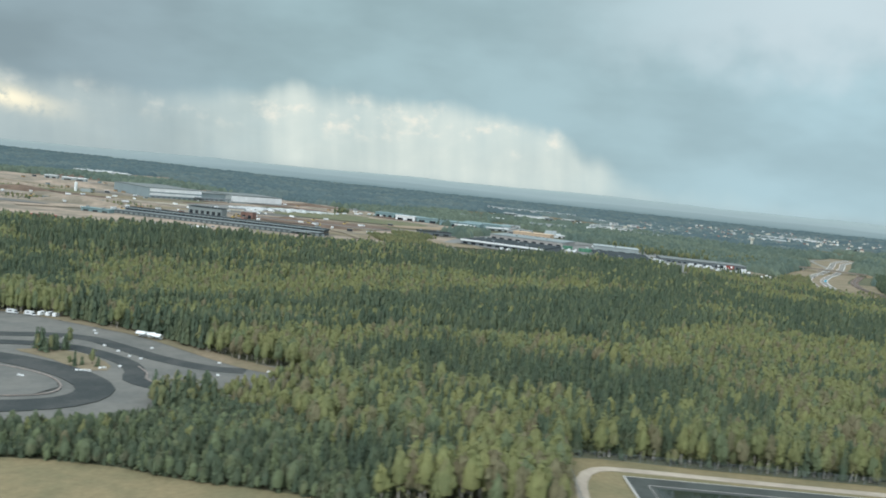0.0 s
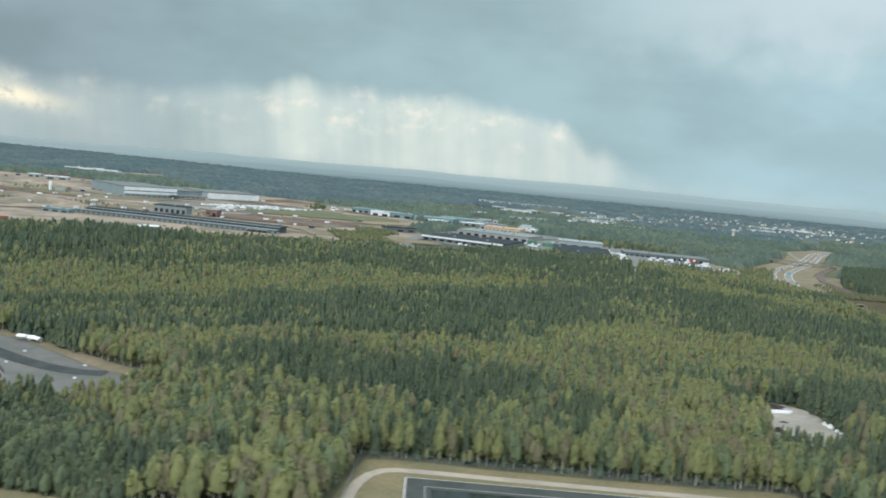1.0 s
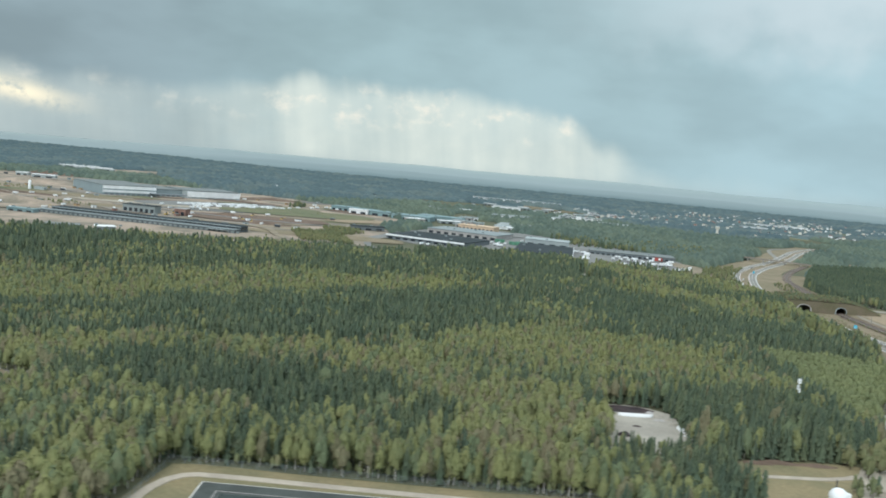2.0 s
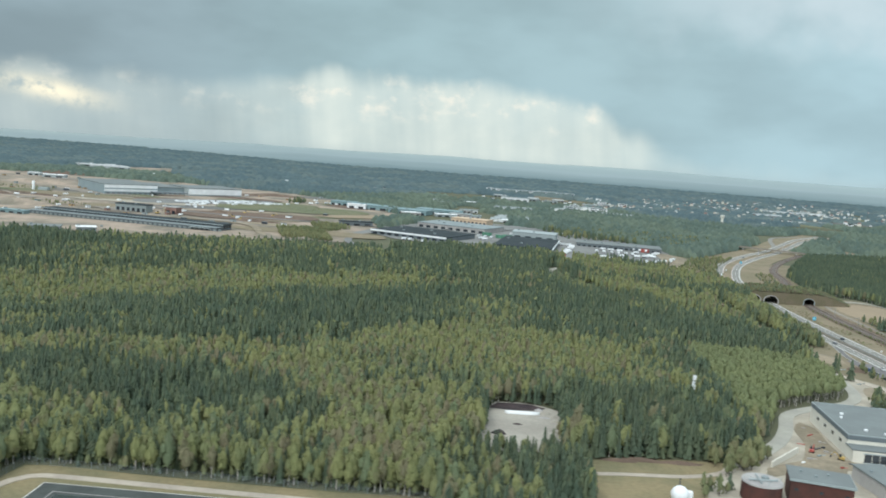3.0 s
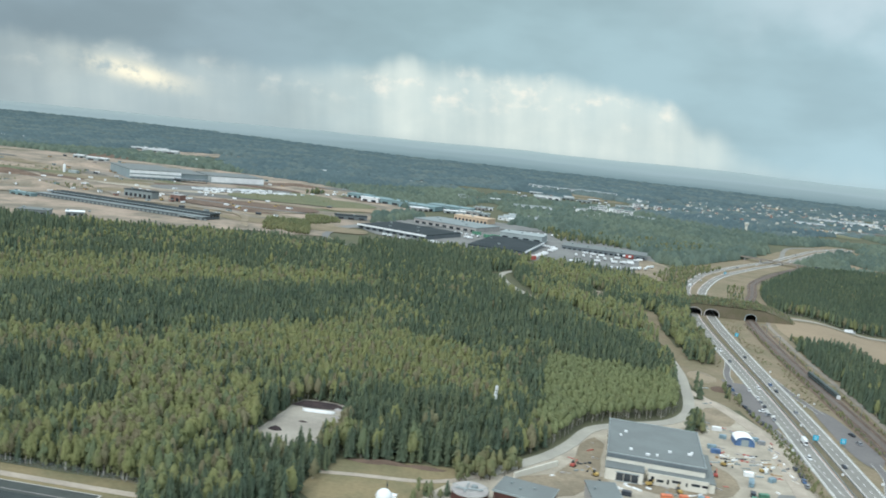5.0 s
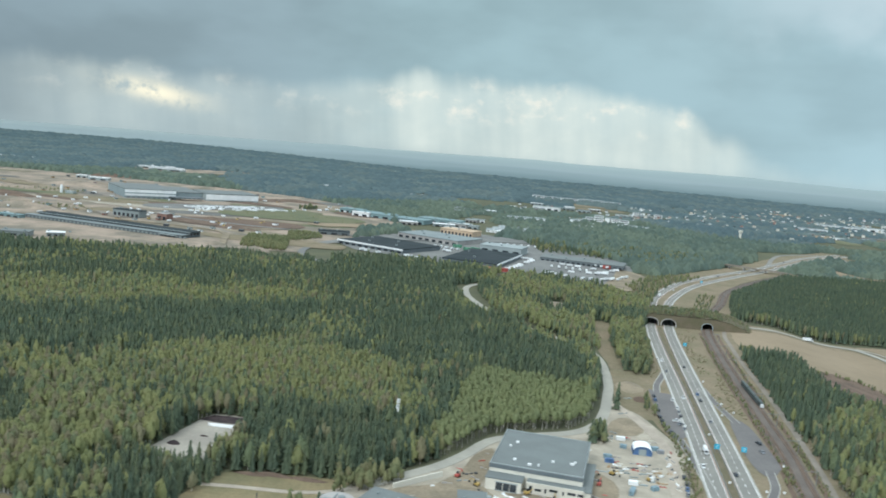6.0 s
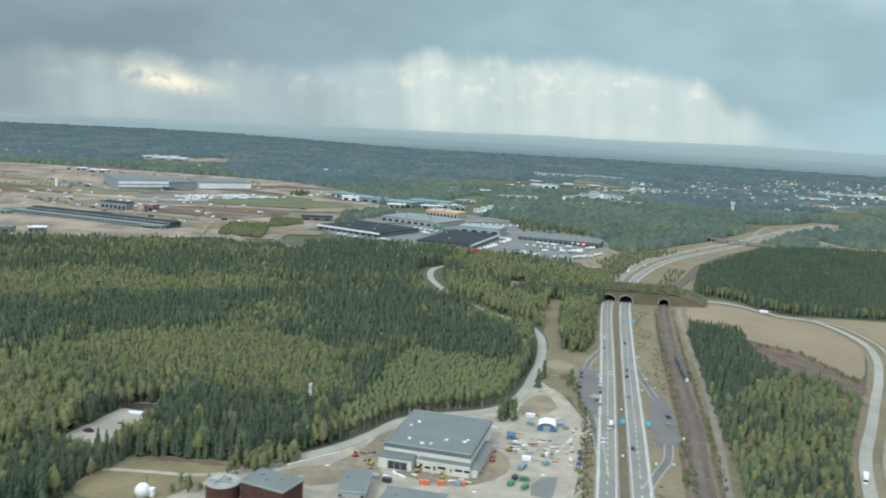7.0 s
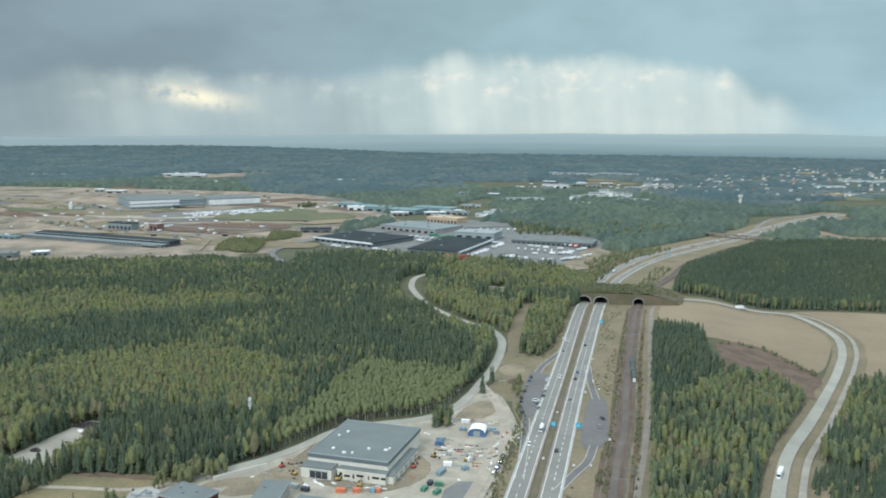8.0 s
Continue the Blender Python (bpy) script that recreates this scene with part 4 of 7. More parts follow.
# ---- building site ----
def factory_hall():
    t = thing("industrial_hall", 213.2, 200.4, -4, "new cream-walled hall with flat grey roof on a building site", "hall")
    lx, ly, h = 23.0, 27.0, 5.1
    part("wall", Geo().box(0, 0, 0, lx, ly, h - 0.7), "cream_wall", t)
    part("fascia", Geo().box(0, 0, h - 1.0, lx + 0.24, ly + 0.24, 1.0), "dark_wall", t, "dark blue-grey fascia band")
    part("roof", Geo().box(0, 0, h, lx - 0.5, ly - 0.5, 0.12), "grey_roof", t, "flat grey felt roof")
    for cx, cy, sx, sy in ((0, -ly / 2, lx + 0.34, 0.16), (0, ly / 2, lx + 0.34, 0.16), (-lx / 2, 0, 0.16, ly - 0.4), (lx / 2, 0, 0.16, ly - 0.4)):
        part("parapet", Geo().box(cx, cy, h - 0.15, sx, sy, 0.4), "pale_metal", t, "pale metal roof edge")
    # south wing with glazed entrance
    wing = part("entrance_wing", Geo().box(-7.2, -15.6, 0, 8.8, 4.4, 2.9), "cream_wall", t)
    part("roof", Geo().box(-7.2, -15.5, 2.9, 9.2, 4.8, 0.25), "grey_roof", wing)
    for k in range(3):
        part("pane", Geo().box(-8.2 + k * 1.75, -17.82, 0.3, 1.6, 0.1, 1.9), "glass_dark", wing)
    part("window_frame", Geo().box(-6.45, -17.86, 2.2, 5.6, 0.12, 0.25).box(-6.45, -17.86, 0.1, 5.6, 0.12, 0.2), "pale_metal", wing)
    side = part("office_wing", Geo().box(5.2, -15.0, 0, 13.6, 3.0, 2.7), "cream_wall", t)
    part("roof", Geo().box(5.2, -14.9, 2.7, 13.9, 3.2, 0.2), "grey_roof", side)
    part("parapet", Geo().box(5.2, -16.55, 2.65, 14.0, 0.16, 0.4), "cream_wall", side)
    win = None
    for k, (wx_, wz, ww, wh) in enumerate(((-0.6, 0.5, 0.8, 1.7), (1.2, 1.1, 1.6, 0.6), (3.0, 0.9, 0.5, 1.1), (4.9, 1.5, 2.0, 0.6), (7.3, 1.1, 0.4, 0.9), (9.3, 1.5, 2.0, 0.6), (11.4, 1.5, 1.4, 0.6))):
        part("window", Geo().box(wx_, -16.52, wz, ww, 0.08, wh), "glass_dark", side)
    east = part("side_annex", Geo().box(12.7, -5.5, 0, 2.2, 20, 2.3), "cream_wall", t)
    part("roof", Geo().box(12.7, -5.5, 2.3, 2.4, 20.3, 0.2), "grey_roof", east)
    for k in range(5):
        part("door", Geo().box(13.83, -13 + k * 3.8, 0, 0.08, 1.5, 1.7), "pale_metal", east)
    for k, (x, y) in enumerate(((-8.5, 0.5), (-7.2, 4.0), (-2.0, -11), (0.2, -10.5), (3.4, -6.5), (8.2, -6), (8.8, -4.6), (-6, -9))):
        v = part("roof_vent", Geo().box(x, y, h + 0.1, 0.5 + 0.25 * (k % 3), 0.6, 0.45), "white_sheet", t, "white roof vent")
    for k in range(4):
        part("window", Geo().box(-11.54, -9 + k * 5.5, 2.2, 0.1, 1.6, 0.7), "glass_dark", t)
    return t


factory_hall()


def shed(name, x, y, turn, lx, ly, h, wall_m, roof_m, label, category="shed", vents=2, doors=1):
    t = thing(name, x, y, turn, label, category)
    part("wall", Geo().box(0, 0, 0, lx, ly, h), wall_m, t)
    r = part("roof", Geo().box(0, 0, h, lx + 0.5, ly + 0.5, 0.28), roof_m, t)
    part("roof_edge", Geo().box(0, -ly / 2 - 0.28, h - 0.1, lx + 0.6, 0.1, 0.45).box(lx / 2 + 0.28, 0, h - 0.1, 0.1, ly + 0.6, 0.45), "pale_metal", r)
    for k in range(vents):
        part("roof_vent", Geo().box(-lx * 0.3 + k * lx * 0.22, ly * 0.12 * (-1) ** k, h + 0.28, 0.45, 0.45, 0.4), "grey_metal", r)
    for k in range(doors):
        part("door", Geo().box(-lx * 0.25 + k * lx * 0.4, -ly / 2 - 0.04, 0, 1.2, 0.1, 1.7), "dark_paint", t)
    for k in range(max(1, int(lx / 3))):
        part("window", Geo().box(-lx * 0.4 + k * lx * 0.8 / max(1, int(lx / 3) - 1 or 1), -ly / 2 - 0.03, h * 0.6, 0.7, 0.08, 0.5), "glass_dark", t)
    return t


shed("boiler_house", 182.3, 157.2, -14, 11.5, 8.0, 5.0, "rust_wall", "grey_roof", "dark rust-red metal building with flat grey roof", "building", 3)
shed("site_building", 199.3, 166.5, 8, 6.4, 12, 3.2, "concrete", "grey_roof", "low concrete building with flat grey roof", "building", 1)
shed("site_building", 214.5, 160, -2, 14, 11, 3.2, "concrete", "grey_roof", "wide low concrete building with flat grey roof", "building", 2)


def drum_tank(x, y):
    t = thing("round_tank", x, y, 0, "round rust-brown tank with pipework on its grey lid", "tank")
    part("wall", Geo().tube(0, 0, 0, 3.6, 3.9, 3.9, 24), "rust_wall", t)
    part("lid", Geo().tube(0, 0, 3.6, 3.9, 4.05, 3.9, 24), "concrete", t)
    part("hatch", Geo().tube(0.8, 0.9, 3.9, 4.35, 0.8, 0.7, 14), "grey_metal", t)
    part("pipe", Geo().rod((-3, -1, 4.2), (2.8, -0.6, 4.2), 0.16).rod((-1, -2.6, 4.2), (-0.6, 2.4, 4.2), 0.16), "pale_metal", t)
    part("railing", Geo().rod((-3.6, 0, 4.7), (0, -3.6, 4.7), 0.05).rod((0, -3.6, 4.7), (3.6, 0, 4.7), 0.05).rod((0, -3.6, 3.9), (0, -3.6, 4.7), 0.05).rod((3.6, 0, 3.9), (3.6, 0, 4.7), 0.05).rod((-3.6, 0, 3.9), (-3.6, 0, 4.7), 0.05), "pale_metal", t)
    return t


drum_tank(170.8, 156.2)


def dome_tank(x, y):
    t = thing("dome_tank", x, y, 0, "white round dome tank standing on dry grass", "tank")
    g, n = Geo(), 16
    prof = [(1.15, 0.3), (1.55, 0.7), (1.75, 1.3), (1.7, 1.9), (1.4, 2.5), (0.9, 2.95), (0.3, 3.15)]
    for r, z in prof:
        g.v += [(r * math.cos(2 * math.pi * i / n), r * math.sin(2 * math.pi * i / n), z) for i in range(n)]
    g.f = [(k * n + i, k * n + (i + 1) % n, (k + 1) * n + (i + 1) % n, (k + 1) * n + i) for k in range(len(prof) - 1) for i in range(n)] + [tuple((len(prof) - 1) * n + i for i in range(n))]
    g.m = [0] * len(g.f)
    part("dome", g, "white_sheet", t, soft=True)
    part("foot", Geo().tube(0, 0, 0, 0.5, 1.3, 1.2, 16), "concrete", t)
    part("cabinet", Geo().box(1.9, 0.6, 0, 1.2, 1.2, 2.0), "white_sheet", t)
    part("vent_pipe", Geo().rod((0.2, 1.6, 0), (0.2, 1.6, 4.2), 0.12), "dark_paint", t)
    return t


dome_tank(153.6, 151.0)


def arched_tent(x, y, turn):
    t = thing("storage_tent", x, y, turn, "blue storage tent with a white arched roof", "tent")
    w_, d, n = 5.2, 5.0, 10
    arc = [(-w_ / 2 * math.cos(math.pi * k / n), 1.5 + 1.3 * math.sin(math.pi * k / n)) for k in range(n + 1)]
    g = Geo().add([(x_, s * d / 2, z) for s in (-1, 1) for x_, z in arc] + [(x_ * 0.97, s * d / 2, z - 0.1) for s in (-1, 1) for x_, z in arc], [(k, k + 1, n + 2 + k, n + 1 + k) for k in range(n)] + [(2 * n + 3 + k, 2 * n + 2 + k, 3 * n + 3 + k, 3 * n + 4 + k) for k in range(n)] + [(k + 1, k, 2 * n + 2 + k, 2 * n + 3 + k) for k in range(n)])
    part("roof", g, "white_sheet", t, "white arched canvas roof")
    for s in (-1, 1):
        part("side_wall", Geo().box(s * w_ / 2, 0, 0, 0.12, d, 1.55), "blue_paint", t)
    m = len(arc)
    for s in (-1, 1):
        part("end_wall", Geo().add([(x_ * 0.96, s * (d / 2 - 0.2), z - 0.05) for x_, z in arc] + [(w_ / 2 * 0.96, s * (d / 2 - 0.2), 0), (-w_ / 2 * 0.96, s * (d / 2 - 0.2), 0)], [tuple(range(m + 2))]), "blue_paint", t)
    part("door", Geo().box(0, -d / 2 + 0.1, 0, 2.0, 0.1, 1.9), "pale_metal", t)
    return t


arched_tent(240.6, 225.5, 2)


def container(x, y, turn, paint, word, lx=3.4):
    t = thing("container", x, y, turn, word + " steel container standing on site soil", "container", "site containers")
    n = max(4, int(lx / 0.35))
    wave = [(-lx / 2 + lx * k / n, 0.69 if k % 2 else 0.64) for k in range(n + 1)]
    body = Geo().prism([(x_, -y_) for x_, y_ in wave] + [(x_, y_) for x_, y_ in reversed(wave)], 0.08, 1.43)
    part("body", body, paint, t)
    for s_ in (-0.33, 0.33):
        part("door", Geo().box(lx / 2 + 0.02, s_, 0.14, 0.05, 0.62, 1.2), paint, t)
    part("roof", Geo().box(0, 0, 1.43, lx + 0.04, 1.39, 0.05), paint, t)
    return t


for x, y, turn, p, wd, lx in (
    (229.5, 233, 4, "white_sheet", "white", 3.4), (235, 234.3, 2, "white_sheet", "white", 3.6), (244.5, 229, 10, "sky_blue_paint", "light blue", 3.0), (235.5, 227.5, -6, "sky_blue_paint", "light blue", 2.6), (246, 227, 5, "grey_paint", "grey", 2.6),
    (230.8, 217.3, 3, "sky_blue_paint", "light blue", 3.2), (231.2, 214, 2, "blue_paint", "blue", 3.4), (236.4, 194, 78, "sky_blue_paint", "light blue", 5.6), (236.9, 199.8, 4, "white_sheet", "white", 3.2), (237.6, 186.2, 12, "green_paint", "green", 3.2),
    (234.6, 182.6, 75, "green_paint", "green", 3.0), (238.2, 181.5, 65, "green_paint", "green", 3.2), (235.2, 186.4, 80, "dark_paint", "dark", 2.4), (214, 176.6, 8, "orange_paint", "orange", 3.4), (218, 177.6, 8, "orange_paint", "orange", 2.6), (223.4, 178.8, 8, "orange_paint", "orange", 1.4),
    (242.2, 198, 40, "sky_blue_paint", "light blue", 2.6), (242, 204.5, 70, "white_sheet", "white", 2.2), (201.5, 176.5, -12, "pale_metal", "pale", 3.2), (204.9, 175.2, -8, "dark_paint", "dark", 3.0), (222, 178.6, 0, "sky_blue_paint", "light blue", 2.0),
):
    container(x, y, turn, p, wd, lx * 0.85).scale = (0.85, 0.85, 0.8)


def stack(x, y, turn, mat, word, n, lx, ly, h, rng_):
    t = thing("material_stack", x, y, turn, word + " lying in rows on the site", "building material", "stacks of building material")
    name = {"white_sheet": "sack", "timber": "plank", "concrete": "block", "red_paint": "pallet", "pale_metal": "pipe", "grey_metal": "beam"}.get(mat, "panel")
    for k in range(n):
        cx, cy = (k % 3 - 1) * lx * 1.15 + rng_.uniform(-0.2, 0.2), (k // 3) * ly * 1.4 + rng_.uniform(-0.15, 0.15)
        l_, w_, h_ = lx * rng_.uniform(0.7, 1.2), ly * rng_.uniform(0.6, 1.1), h * rng_.uniform(0.4, 1.2)
        part(name, Geo().box(cx, cy, 0, l_, w_, h_, rng_.uniform(-8, 8), taper=0.92 if name == "sack" else 1.0), mat, t)
    return t


dice = random.Random(11)
words = (("white_sheet", "white wrapped sacks"), ("timber", "brown timber planks"), ("concrete", "grey concrete blocks"), ("red_paint", "red bricks on pallets"), ("white_sheet", "white wrapped sacks"), ("concrete", "pale concrete rings"), ("dark_paint", "dark pipes"), ("pale_metal", "pale metal pipes"), ("grey_metal", "grey steel beams"), ("cream_wall", "cream wall panels"))
for y in (200.5, 203, 206.5, 208.2, 210, 211.8, 214, 215.8, 218.5):
    for x in (231.5, 233.6, 235.7, 237.8, 239.9, 242, 244):
        if dice.random() < 0.8 and not (y > 217 and x > 234) and not (y < 204 and (x < 237.5 or dice.random() < 0.4)):
            mt, wd = dice.choice(words)
            stack(x + dice.uniform(-0.7, 0.7), y + dice.uniform(-0.6, 0.6), dice.uniform(-15, 25), mt, wd, dice.randint(2, 5), dice.uniform(0.5, 0.95), dice.uniform(0.25, 0.5), 0.4, dice)
for k in range(16):
    mt, wd = dice.choice(words)
    stack(248.3 + dice.uniform(-0.8, 0.8), 200 + k * 1.9, dice.uniform(60, 120), mt, wd, dice.randint(2, 5), dice.uniform(0.4, 0.8), dice.uniform(0.25, 0.5), 0.4, dice)
for k in range(12):
    mt, wd = dice.choice(words)
    stack(231 + k * 1.35 + dice.uniform(-0.4, 0.4), 235.5 + dice.uniform(-1.3, 1.6), dice.uniform(-12, 20), mt, wd, dice.randint(2, 5), dice.uniform(0.5, 0.9), dice.uniform(0.25, 0.45), 0.4, dice)
for x, y in ((224, 181), (218, 183), (214, 183.5), (210, 184), (228, 176), (231, 190), (227, 199), (229, 206), (226, 222), (231, 232), (240, 234), (196, 191), (199, 196), (192, 183), (195, 186.5), (189, 180.5), (198, 188), (200, 181), (197, 178.5), (193, 193.5), (197.5, 201), (199, 207), (207, 180), (211, 181), (215.5, 179.6), (204, 178), (238, 205), (246, 209), (226.5, 188), (221, 181), (233, 240), (237, 262), (240, 282), (243, 190), (206, 181.5)):
    mt, wd = dice.choice(words)
    stack(x, y, dice.uniform(-40, 40), mt, wd, dice.randint(1, 5), dice.uniform(0.6, 1.3), dice.uniform(0.3, 0.6), 0.45, dice)


def excavator(x, y, turn, paint, word):
    t = thing("excavator", x, y, turn, word + " tracked excavator with a bent arm on soil", "excavator", "diggers on the site")
    for s in (-0.5, 0.5):
        part("track", Geo().box(0, s, 0, 1.9, 0.35, 0.45, taper=0.9), "black_rubber", t)
    part("house", Geo().box(-0.2, 0, 0.5, 1.5, 1.15, 0.6, taper=0.94), paint, t)
    part("cab", Geo().box(0.25, 0.3, 1.1, 0.7, 0.5, 0.65, taper=0.85), "glass_dark", t)
    part("boom", Geo().rod((0.5, -0.1, 0.9), (1.7, -0.1, 2.0), 0.13, 4), paint, t)
    part("stick", Geo().rod((1.7, -0.1, 2.0), (2.6, -0.1, 0.9), 0.1, 4), paint, t)
    part("bucket", Geo().box(2.6, -0.1, 0.45, 0.45, 0.5, 0.5, taper=0.6), "dark_paint", t)
    return t


for x, y, turn, p, wd in ((193, 188, 60, "red_paint", "red"), (198.2, 184.2, 150, "yellow_paint", "yellow"), (210.8, 183.4, 30, "yellow_paint", "yellow"), (217.6, 181.4, 100, "yellow_paint", "yellow"), (228.2, 196, 80, "red_paint", "red"), (226.4, 201, 40, "orange_paint", "orange"), (241.4, 204.2, 20, "yellow_paint", "pale yellow"), (231.8, 204.8, -30, "yellow_paint", "yellow")):
    excavator(x, y, turn, p, wd).scale = (0.85, 0.85, 0.85)
for k, ((mt, wd), x, y, turn) in enumerate(((black, 250.9, 205, 85), (blue, 250.6, 201, 85), (grey, 250.4, 197.5, 85), (black, 250.7, 209.5, 88))):
    c = car(mt, wd, x, y, turn)
    tagged(c, wd + " car parked along the dusty site road", group="cars parked at the site")


def retaining_wall():
    t = thing("retaining_wall", 184.2, 180.8, 50, "long pale concrete retaining wall at the road", "wall")
    for k in range(7):
        part("panel", Geo().box(-6.6 + k * 2.2, 0, 0, 2.15, 0.35, 1.5 + 0.05 * (k % 2)), "cream_wall", t)
    return t


retaining_wall()


def antenna_mast(x, y):
    t = thing("antenna_mast", x, y, 0, "slim grey mast with white antennas above the trees", "mast")
    part("pole", Geo().tube(0, 0, 0, 9.9, 0.11, 0.07, 8), "grey_metal", t)
    for k, (z, a) in enumerate(((9.3, 0), (9.3, 120), (9.3, 240), (7.7, 60), (7.7, 200), (6.9, 300))):
        part("antenna", Geo().box(0.3 * math.cos(radians(a)), 0.3 * math.sin(radians(a)), z - 0.6, 0.3, 0.3, 1.25, a), "white_sheet", t, "white panel antenna")
    for z in (7.7, 9.3):
        part("bracket", Geo().tube(0, 0, z - 0.05, z + 0.05, 0.35, 0.35, 8), "grey_metal", t)
    return t


antenna_mast(171.2, 214.0)

# ---- gravel clearing ----
def hull(x, y, turn):
    t = thing("covered_boat", x, y, turn, "long white tarpaulin-covered boat lying on gravel", "boat")
    g, n = Geo(), 10
    for k in range(n + 1):
        u = k / n * 2 - 1
        wd = 0.75 * math.sqrt(max(0.02, 1 - u**4))
        for s, z in ((-1, 0.12), (-0.85, 0.5), (0, 0.8), (0.85, 0.5), (1, 0.12)):
            g.v.append((u * 4.4, s * wd, z))
    g.f = [(k * 5 + i, (k + 1) * 5 + i, (k + 1) * 5 + i + 1, k * 5 + i + 1) for k in range(n) for i in range(4)] + [(0, 1, 2, 3, 4), tuple(n * 5 + i for i in (4, 3, 2, 1, 0))]
    g.m = [0] * len(g.f)
    part("cover", g, "white_sheet", t, soft=True)
    part("cradle", Geo().box(-2, 0, 0, 0.3, 1.2, 0.25).box(2, 0, 0, 0.3, 1.2, 0.25), "timber", t)
    return t


hull(125.6, 199.3, 4)


def heap(name, x, y, rx, ry, h, mat, label, category="heap", seed=0):
    g, n, m = Geo(), 14, 5
    for k in range(m + 1):
        u = k / m
        for i in range(n):
            a = 2 * math.pi * i / n
            j = 1 + 0.28 * noise.noise((math.cos(a) * 1.5 + seed, math.sin(a) * 1.5, u * 2 + seed))
            r = (1 - u) ** 0.8 * j
            g.v.append((rx * r * math.cos(a), ry * r * math.sin(a), h * u**0.9 * (1 + 0.2 * noise.noise((a, u * 3, seed)))))
    g.f = [(k * n + i, k * n + (i + 1) % n, (k + 1) * n + (i + 1) % n, (k + 1) * n + i) for k in range(m) for i in range(n)] + [tuple(m * n + i for i in range(n))]
    g.m = [0] * len(g.f)
    ob = build(name, g, mat, soft=True)
    ob.matrix_world = pose(x, y, float(lie(x, y)) + 0.08)
    return tagged(ob, label, category)


heap("soil_mound", 119.4, 182.6, 1.9, 1.1, 1.0, "black_soil", "dark brown soil heap on pale gravel", seed=1)
heap("soil_mound", 124, 190.5, 1.3, 0.6, 0.35, "black_soil", "low dark soil heap on pale gravel", seed=2)
for k, (x, y, a, b, h) in enumerate(((131, 200.6, 2.2, 0.8, 0.7), (130, 203, 1.4, 0.7, 0.6), (133.6, 194.6, 1.5, 0.7, 0.6), (131, 197, 1.8, 0.5, 0.4), (133.4, 198, 1.2, 0.6, 0.6))):
    heap("rubble_mound", x, y, a, b, h, "concrete" if k % 2 else "gravel", "pale rubble heap at the edge of a gravel clearing", seed=3 + k)
for k, (x, y, r) in enumerate(((134.6, 189.6, 0.9), (134.9, 186.4, 0.8), (134.4, 191.8, 0.7), (135, 184.4, 0.6))):
    heap("scrap_mound", x, y, r, r * 1.4, 0.9, "white_sheet", "white scrap heap beside the clearing", seed=20 + k)
patch("water_pool", [(117, 202), (119.5, 207), (128, 207.5), (132, 205), (129, 202.5), (123, 201.5)], 0.2, "black_soil", "black wet peat pool behind the gravel", "pool", cell=3)
heap("soil_mound", 240.5, 298, 5.0, 9.0, 1.2, "dirt", "large brown soil heap beside the road", seed=31)
heap("soil_mound", 244, 282, 3.2, 4, 1.3, "brown_soil", "brown soil heap beside the road", seed=33)
heap("soil_mound", 237, 318, 3, 6, 1.2, "verge", "grassy soil heap beside the road", seed=35)
for k, (x, y, rx, ry, h) in enumerate(((150, 172.2, 6, 1.2, 0.8), (159, 172.6, 5, 1.1, 0.6), (145, 171, 4, 1.0, 0.6))):
    heap("soil_mound", x, y, rx, ry, h, "brown_soil", "long low earth bank at the wood edge", seed=40 + k)

# ---- lined pond ----
def frame_of(name, x0, x1, y0, y1, edge, z0, z1, mat, label, category):
    """A sloping rim round a rectangle."""
    g = Geo()
    outer = [(x0, y0), (x1, y0), (x1, y1), (x0, y1)]
    inner = [(x0 + edge, y0 + edge), (x1 - edge, y0 + edge), (x1 - edge, y1 - edge), (x0 + edge, y1 - edge)]
    g.add([(x, y, z0) for x, y in outer] + [(x, y, z1) for x, y in inner], [(k, (k + 1) % 4, 4 + (k + 1) % 4, 4 + k) for k in range(4)])
    return tagged(build(name, g, mat), label, category, kind="structure")


PX0, PX1, PY0, PY1 = 37.6, 101.0, 92.0, 133.4
frame_of("pond_edge", PX0 - 0.3, PX1 + 0.3, PY0 - 0.3, PY1 + 0.3, 0.3, 0.30, 0.34, "pale_edge", "pale concrete edge of a lined pond", "pond")
frame_of("pond_slope", PX0, PX1, PY0, PY1, 4.2, 0.34, 0.16, "pond_liner", "dark grey lined slope of a pond", "pond")
frame_of("pond_trim", PX0 + 3.0, PX1 - 3.0, PY0 + 3.0, PY1 - 3.0, 0.14, 0.26, 0.24, "concrete", "pale seam line in a pond liner", "pond")
w_sheet = Geo().add([(PX0 + 4.0, PY0 + 4.0, 0.18), (PX1 - 4.0, PY0 + 4.0, 0.18), (PX1 - 4.0, PY1 - 4.0, 0.18), (PX0 + 4.0, PY1 - 4.0, 0.18)], [(0, 1, 2, 3)])
tagged(build("water_pond", w_sheet, "water"), "still dark water of a lined pond", "water", kind="structure")
road("road_pond", [(27, 95), (28.5, 118), (30, 130), (33.5, 136), (40, 137), (60, 136.6), (80, 136.4), (104, 136.4), (118, 137)], 1.9, 0.2, "gravel_road", "pale gravel road round the pond")


